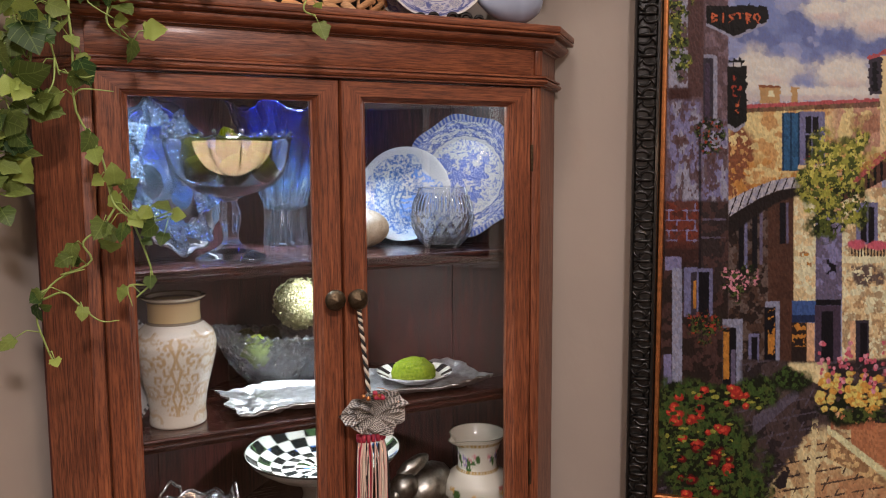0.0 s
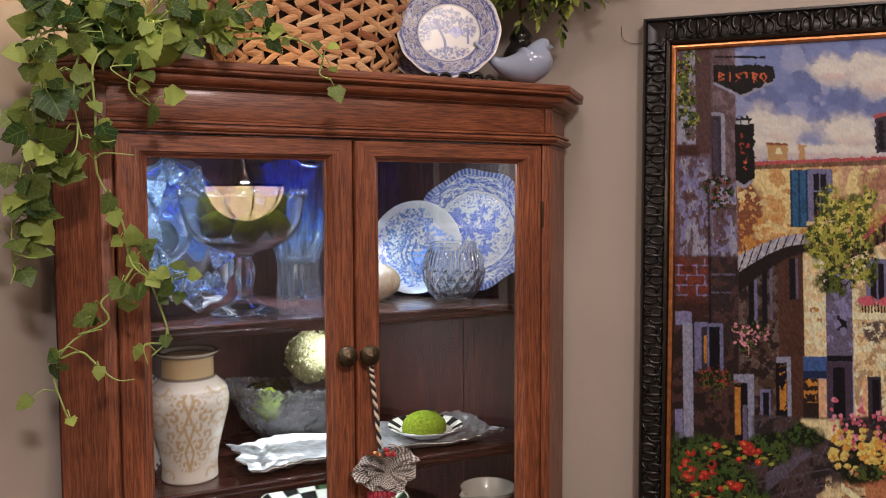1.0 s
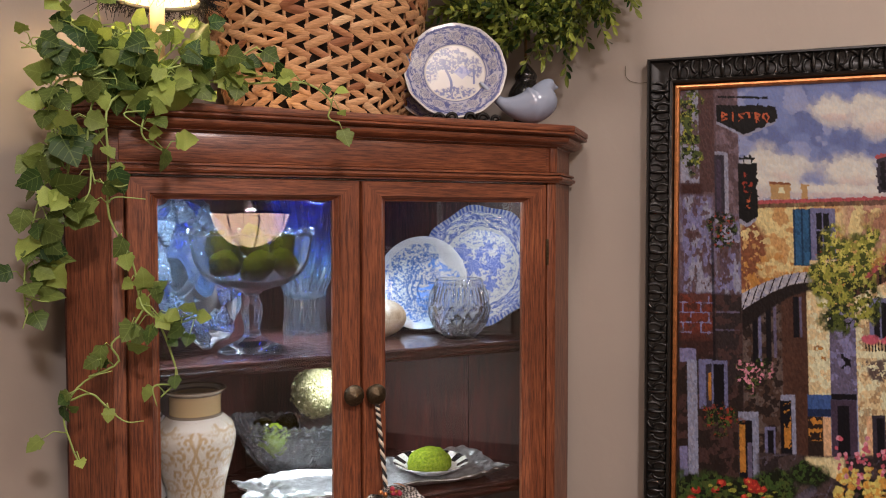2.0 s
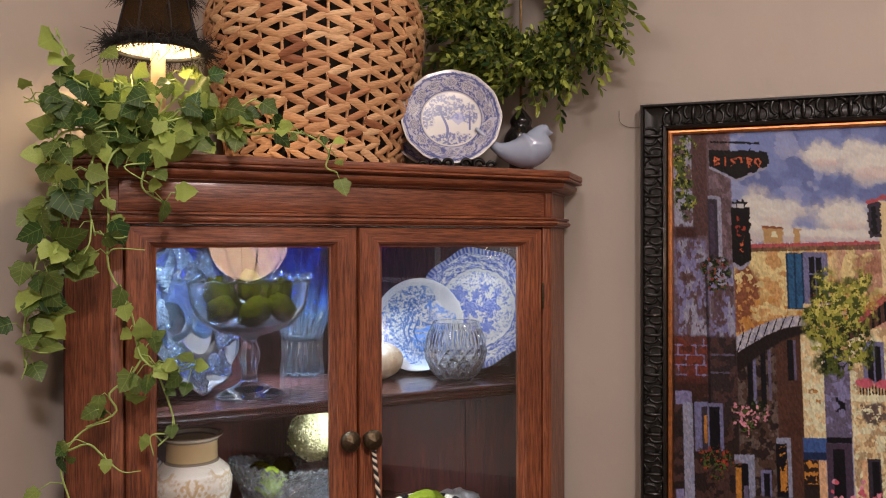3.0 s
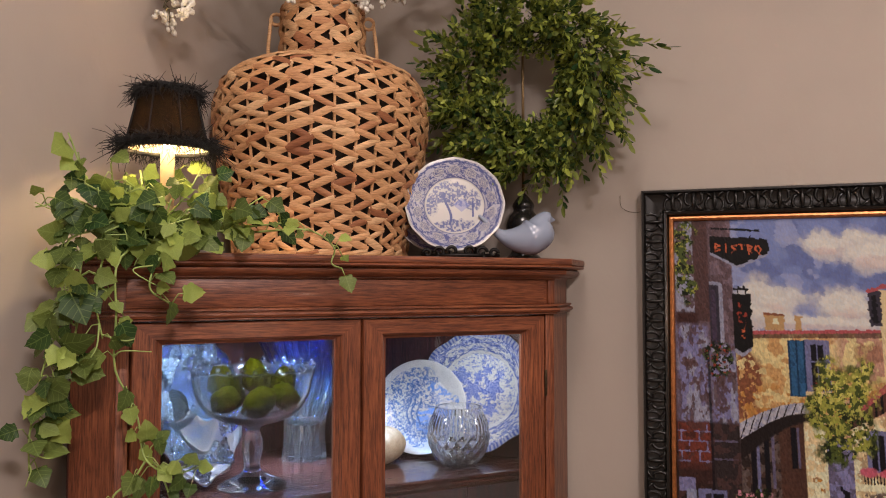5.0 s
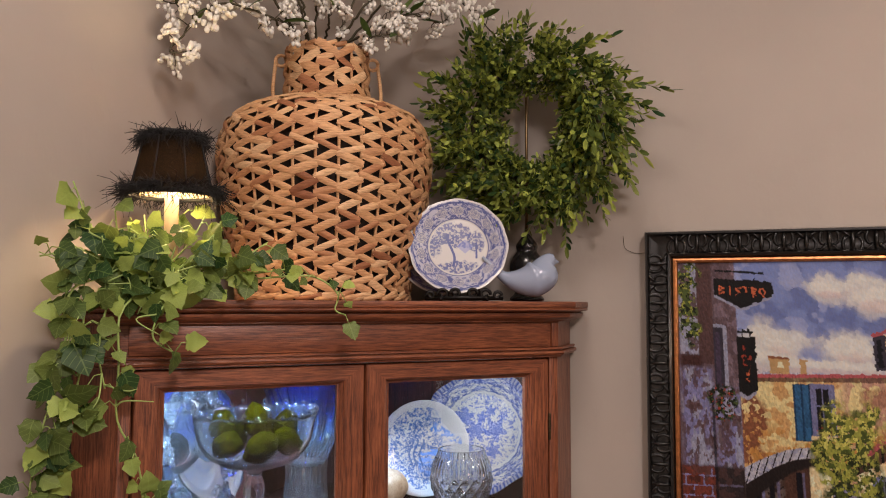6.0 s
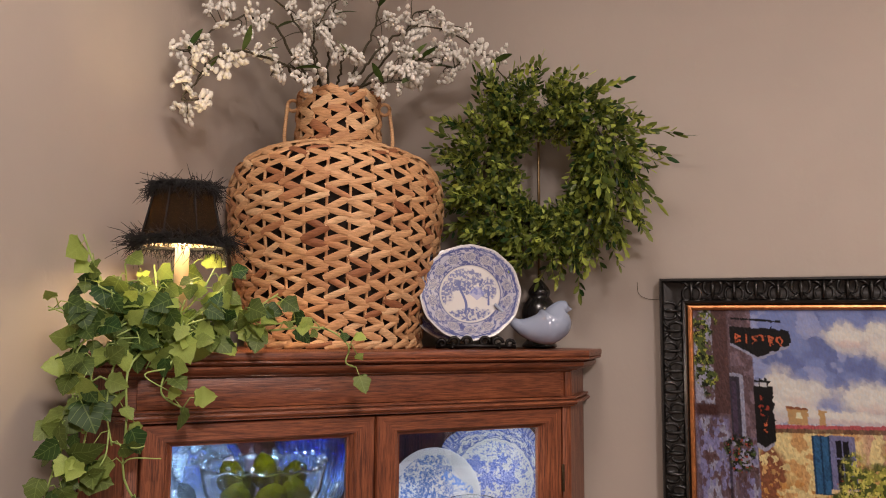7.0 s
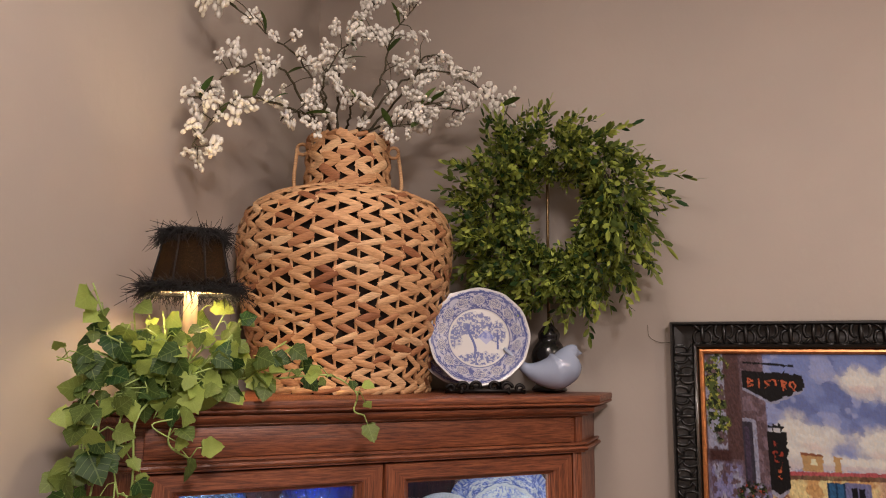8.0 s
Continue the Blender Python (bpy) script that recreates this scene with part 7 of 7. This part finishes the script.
# ---- lower shelf ----
def checker_bowl():
    e = thing("checked_bowl", 0.03, 1.525, SHELF3, "wide enamel bowl with black and white checks on a foot", "bowl")
    prof = [(0.001, 0.165), (0.05, 0.130), (0.09, 0.128), (0.128, 0.140), (0.156, 0.158), (0.172, 0.172), (0.174, 0.170), (0.158, 0.152), (0.128, 0.132), (0.09, 0.116), (0.055, 0.10), (0.045, 0.07), (0.06, 0.012), (0.062, 0.0), (0.001, 0.0)]
    prof[0] = (0.001, 0.122)
    v, f, a, t = revolve(prof, 176, 8)
    r = np.hypot(v[:, 0], v[:, 1])
    inside = t < 0.37
    ringn = np.floor(np.interp(r, [0, 0.030, 0.062, 0.092, 0.118, 0.143, 0.168, 0.2], [0, 1, 2, 3, 4, 5, 6, 7]))
    sect = np.floor(a / (2 * math.pi) * 24)
    c = np.zeros((len(v), 3)) + np.array((0.66, 0.64, 0.57))
    n = fractal(v[:, 0] * 50, v[:, 1] * 50, 4)
    dark = inside * (np.mod(ringn + sect, 2) == 0) * (r < 0.168)
    c = blend(c, (0.012, 0.016, 0.016), dark)
    pick = lattice(sect, ringn, 3)
    c = blend(c, (0.02, 0.12, 0.42), dark * (pick > 0.72) * smooth_step(0.52, 0.6, n))
    c = blend(c, (0.05, 0.10, 0.04), dark * (pick < 0.25) * smooth_step(0.45, 0.6, n))
    c = blend(c, (0.05, 0.045, 0.035), smooth_step(0.1695, 0.171, r))
    c = blend(c, (0.50, 0.46, 0.38), (~inside) * (r < 0.168))
    from_arrays("bowl", v, f, glazed, e, "", c)


checker_bowl()


def floral_jug():
    prof = [(0.001, 0.0), (0.05, 0.0), (0.052, 0.004), (0.07, 0.025), (0.082, 0.05), (0.078, 0.078), (0.055, 0.098), (0.046, 0.104), (0.045, 0.11), (0.047, 0.14), (0.053, 0.165), (0.063, 0.182), (0.066, 0.186), (0.063, 0.186),
            (0.05, 0.164), (0.043, 0.14), (0.041, 0.11), (0.07, 0.07), (0.06, 0.02), (0.001, 0.01)]
    v, f, a, t = revolve(prof, 140, 6)
    z = v[:, 2]
    spout = np.exp(-((np.mod(a - radians(200) + math.pi, 2 * math.pi) - math.pi) / 0.28) ** 2) * smooth_step(0.15, 0.186, z)
    v[:, :2] *= (1 + 0.42 * spout)[:, None]
    c = np.zeros((len(v), 3)) + np.array((0.64, 0.59, 0.49))
    outer = t < 0.62
    x, y = a * 0.06, z
    n = fractal(a * 6, z * 110, 8)
    for k in range(64):
        ca, cz = lattice(k, 1, 5) * 6.283, (0.02 + 0.06 * lattice(k, 2, 5)) if k % 2 else (0.118 + 0.045 * lattice(k, 3, 5))
        d = np.hypot((np.mod(a - ca + math.pi, 2 * math.pi) - math.pi) * 0.055, z - cz)
        leafd = np.hypot((np.mod(a - ca - 0.16 + math.pi, 2 * math.pi) - math.pi) * 0.055, (z - cz + 0.008) * 0.7)
        c = blend(c, (0.05, 0.12, 0.03), outer * (leafd < 0.0065) * (n > 0.4))
        col = ((0.60, 0.20, 0.24), (0.62, 0.33, 0.05), (0.25, 0.16, 0.36), (0.55, 0.12, 0.08))[k % 4]
        c = blend(c, col, outer * (d < 0.0072 * (0.75 + 0.25 * np.cos(5 * a * 8))) * 0.85)
    for z0, z1 in ((0.101, 0.108), (0.166, 0.174)):
        c = blend(c, (0.36, 0.22, 0.06), outer * (z > z0) * (z < z1) * (0.5 + 0.5 * (np.sin(40 * a) > 0)))
    c = blend(c, (0.10, 0.13, 0.09), smooth_step(0.1845, 0.1855, z) * 0.8)
    ob = from_arrays("floral_jug", v, f, glazed, None, "", c)
    ob.matrix_world = pose(0.368, 1.42, SHELF3)
    tagged(ob, "white porcelain jug with a pinched lip and painted flowers", "jug")


floral_jug()


def silver_rabbit():
    bm = bmesh.new()
    for p, s in (((0.03, 0.02, 0.055), (0.075, 0.055, 0.055)), ((-0.045, -0.01, 0.085), (0.036, 0.030, 0.032)), ((-0.072, -0.018, 0.076), (0.016, 0.014, 0.013)), ((-0.015, 0.0, 0.125), (0.045, 0.017, 0.019)), ((-0.035, -0.01, 0.03), (0.03, 0.03, 0.03))):
        bmesh.ops.create_icosphere(bm, subdivisions=3, radius=1.0, matrix=Matrix.Translation(p) @ Matrix.Rotation(radians(-22), 4, "Y") @ Matrix.Diagonal((*s, 1)))
    for v in bm.verts:
        k = 0.0022 * noise.noise(v.co * 120)
        if v.co.z > 0.105:
            k -= 0.003 * (math.sin(v.co.x * 520) * math.sin(v.co.z * 520) > 0.2)
        v.co += v.co.normalized() * k
        v.co.z = max(v.co.z, 0.0)
    ob = part("rabbit_figurine", bm, metal("dark_worn_silver", (0.42, 0.40, 0.36), 0.3, 90.0, 0.6), None, "", 180)
    ob.matrix_world = pose(0.228, 1.445, SHELF3, 0, 0, 8)
    tagged(ob, "dark silver crouching rabbit figurine with a dimpled ear", "figurine")


silver_rabbit()


def silver_basket(x, y, r, h, seed, label, loops):
    e = thing("silver_basket", x, y, SHELF3, label, "silver basket")
    v, f, a, t = revolve([(0.001, 0.0), (r * 0.6, 0.0), (r * 0.68, 0.006), (r * 0.86, h * 0.5), (r, h), (r * 0.95, h), (r * 0.8, h * 0.5), (r * 0.6, 0.012), (0.001, 0.010)], 72, 4)
    v[:, :2] *= (1 + 0.07 * fractal(a * 5, v[:, 2] * 90, seed))[:, None]
    v[:, 2] += smooth_step(h * 0.8, h, v[:, 2]) * 0.006 * np.sin(9 * a)
    from_arrays("bowl", v, f, silver, e)
    for k in range(loops):
        ang = k * 2 * math.pi / loops
        c = Vector((r * math.cos(ang), r * math.sin(ang), h))
        s = Vector((-math.sin(ang), math.cos(ang), 0))
        tube("loop", [c + s * (0.026 * math.cos(q)) + Vector((0, 0, 0.030 * math.sin(q) + 0.004 * math.sin(5 * q))) for q in np.linspace(-0.2, 3.3, 16)], 0.0042, silver, e, 6)
    tube("rim", [(r * 0.985 * math.cos(q), r * 0.985 * math.sin(q), h + 0.006 * math.sin(9 * q)) for q in np.linspace(0, 2 * math.pi, 60)], 0.004, silver, e, 6)
    return e


silver_basket(-0.262, 1.445, 0.078, 0.125, 3, "ornate silver basket with twisted loop handles", 3)
lat = silver_basket(-0.135, 1.44, 0.052, 0.072, 9, "small silver dish with an openwork lattice dome", 0)
for k in range(9):
    for s in (-1, 1):
        pts = []
        for q in np.linspace(0, 1, 12):
            ang = k * 2 * math.pi / 9 + s * q * 1.2
            pts.append((0.050 * math.cos(q * 1.45) * math.cos(ang), 0.050 * math.cos(q * 1.45) * math.sin(ang), 0.074 + 0.028 * math.sin(q * 1.45)))
        tube("lattice_wire", pts, 0.0022, silver, lat, 5)


# ---- tassel on the knob ----
def tassel():
    kx, kz = KNOBS[1]
    y0 = FRONT - 0.022
    e = thing("tassel", kx, y0, kz - 0.02, "door tassel with twisted cord, checked rosette and ribbon strands", "tassel")
    line = spline([(0.002, 0, 0.006), (0.004, -0.004, -0.03), (0.010, -0.006, -0.09), (0.017, -0.008, -0.165)], 60)
    for mat, ph in ((cord_dark, 0.0), (cord_light, math.pi)):
        for off in (0.0,):
            pts = [(p[0] + off * 0.6 + 0.0024 * math.cos(i * 0.95 + ph), p[1] + 0.0024 * math.sin(i * 0.95 + ph), p[2]) for i, p in enumerate(line)]
            tube("cord", pts, 0.0029, mat, e, 6)
    tube("cord_loop", [(0.012 * math.cos(q), 0.006, 0.018 + 0.010 * math.sin(q)) for q in np.linspace(0, 2 * math.pi, 20)], 0.003, cord_light, e, 6)
    cx, cy, cz = 0.022, -0.012, -0.190
    rnd = random.Random(5)
    for k in range(7):
        nu, nv = 260, 27
        ph, out = rnd.uniform(0, 6), 0.034 + 0.018 * (k % 3) / 2
        A, T = np.meshgrid(np.linspace(0, 2 * math.pi, nu), np.linspace(0.12, 1, nv))
        fold = np.sin(7 * A + ph + k)
        R = T * out * (1.12 + 0.12 * np.sin(3 * A + ph))
        x = cx + R * np.cos(A) * 1.12
        z = cz + R * np.sin(A) * 0.62 - 0.003 * k + 0.004
        y = cy - 0.002 * k - T * 0.012 * (1 + 0.9 * fold) + 0.004 * np.sin(11 * A + k)
        dark = (np.mod(np.floor(A * 15), 2) + np.mod(np.floor(T * 13), 2)) == 1
        col = np.where(dark[..., None], np.array((0.018, 0.016, 0.016)), np.array((0.62, 0.585, 0.54)))
        from_arrays("ruffle", np.stack([x, y, z], -1).reshape(-1, 3), grid_faces(nu, nv, False), cloth, e, "gathered black and ivory checked cloth", col.reshape(-1, 3))
    for k in range(12):
        b = bmesh.new()
        bmesh.ops.create_icosphere(b, subdivisions=2, radius=0.0048, matrix=Matrix.Translation((cx - 0.006 + rnd.gauss(0, 0.010), cy - 0.030 + rnd.uniform(-0.003, 0.003), cz + 0.030 + rnd.gauss(0, 0.005))))
        part("berry", b, ribbon_red if k % 3 else copper_fillet, e)
    lf = new("leaf", leaf_blade("tassel_leaf", 0.03, 0.012, copper_fillet))
    lf.parent = e
    lf.matrix_basis = Matrix.Translation((cx - 0.004, cy - 0.030, cz + 0.046)) @ aim((0.8, -0.1, -0.45))
    for k in range(9):
        a = k * math.pi / 8
        tube("binding", [(cx - 0.006 + 0.026 * math.cos(a) * 0.95, cy - 0.004 - 0.012 * math.sin(a), cz - 0.052 + 0.004), (cx - 0.006 + 0.026 * math.cos(a), cy - 0.005 - 0.013 * math.sin(a), cz - 0.062)], 0.0042, ribbon_red, e, 6)
    for k in range(44):
        a = rnd.uniform(-0.3, 3.44)
        x0, y1 = cx - 0.006 + 0.025 * math.cos(a), cy - 0.004 - 0.012 * math.sin(a)
        flare = 1.0 + 0.55 * rnd.random()
        x1 = cx - 0.006 + 0.025 * math.cos(a) * flare + rnd.gauss(0, 0.004)
        pts = spline([(x0, y1, cz - 0.060), (x0 * 0.6 + x1 * 0.4 + rnd.gauss(0, 0.002), y1 - 0.003, cz - 0.10), (x1, y1 + rnd.gauss(0, 0.003), cz - 0.20 - rnd.uniform(0, 0.03))], 10)
        tube("strand", pts, 0.0036, (ribbon_pink, cord_light, ribbon_pink, ribbon_red, cord_light, cord_dark, ribbon_pink)[k % 7], e, 5, "", 0.35)


tassel()
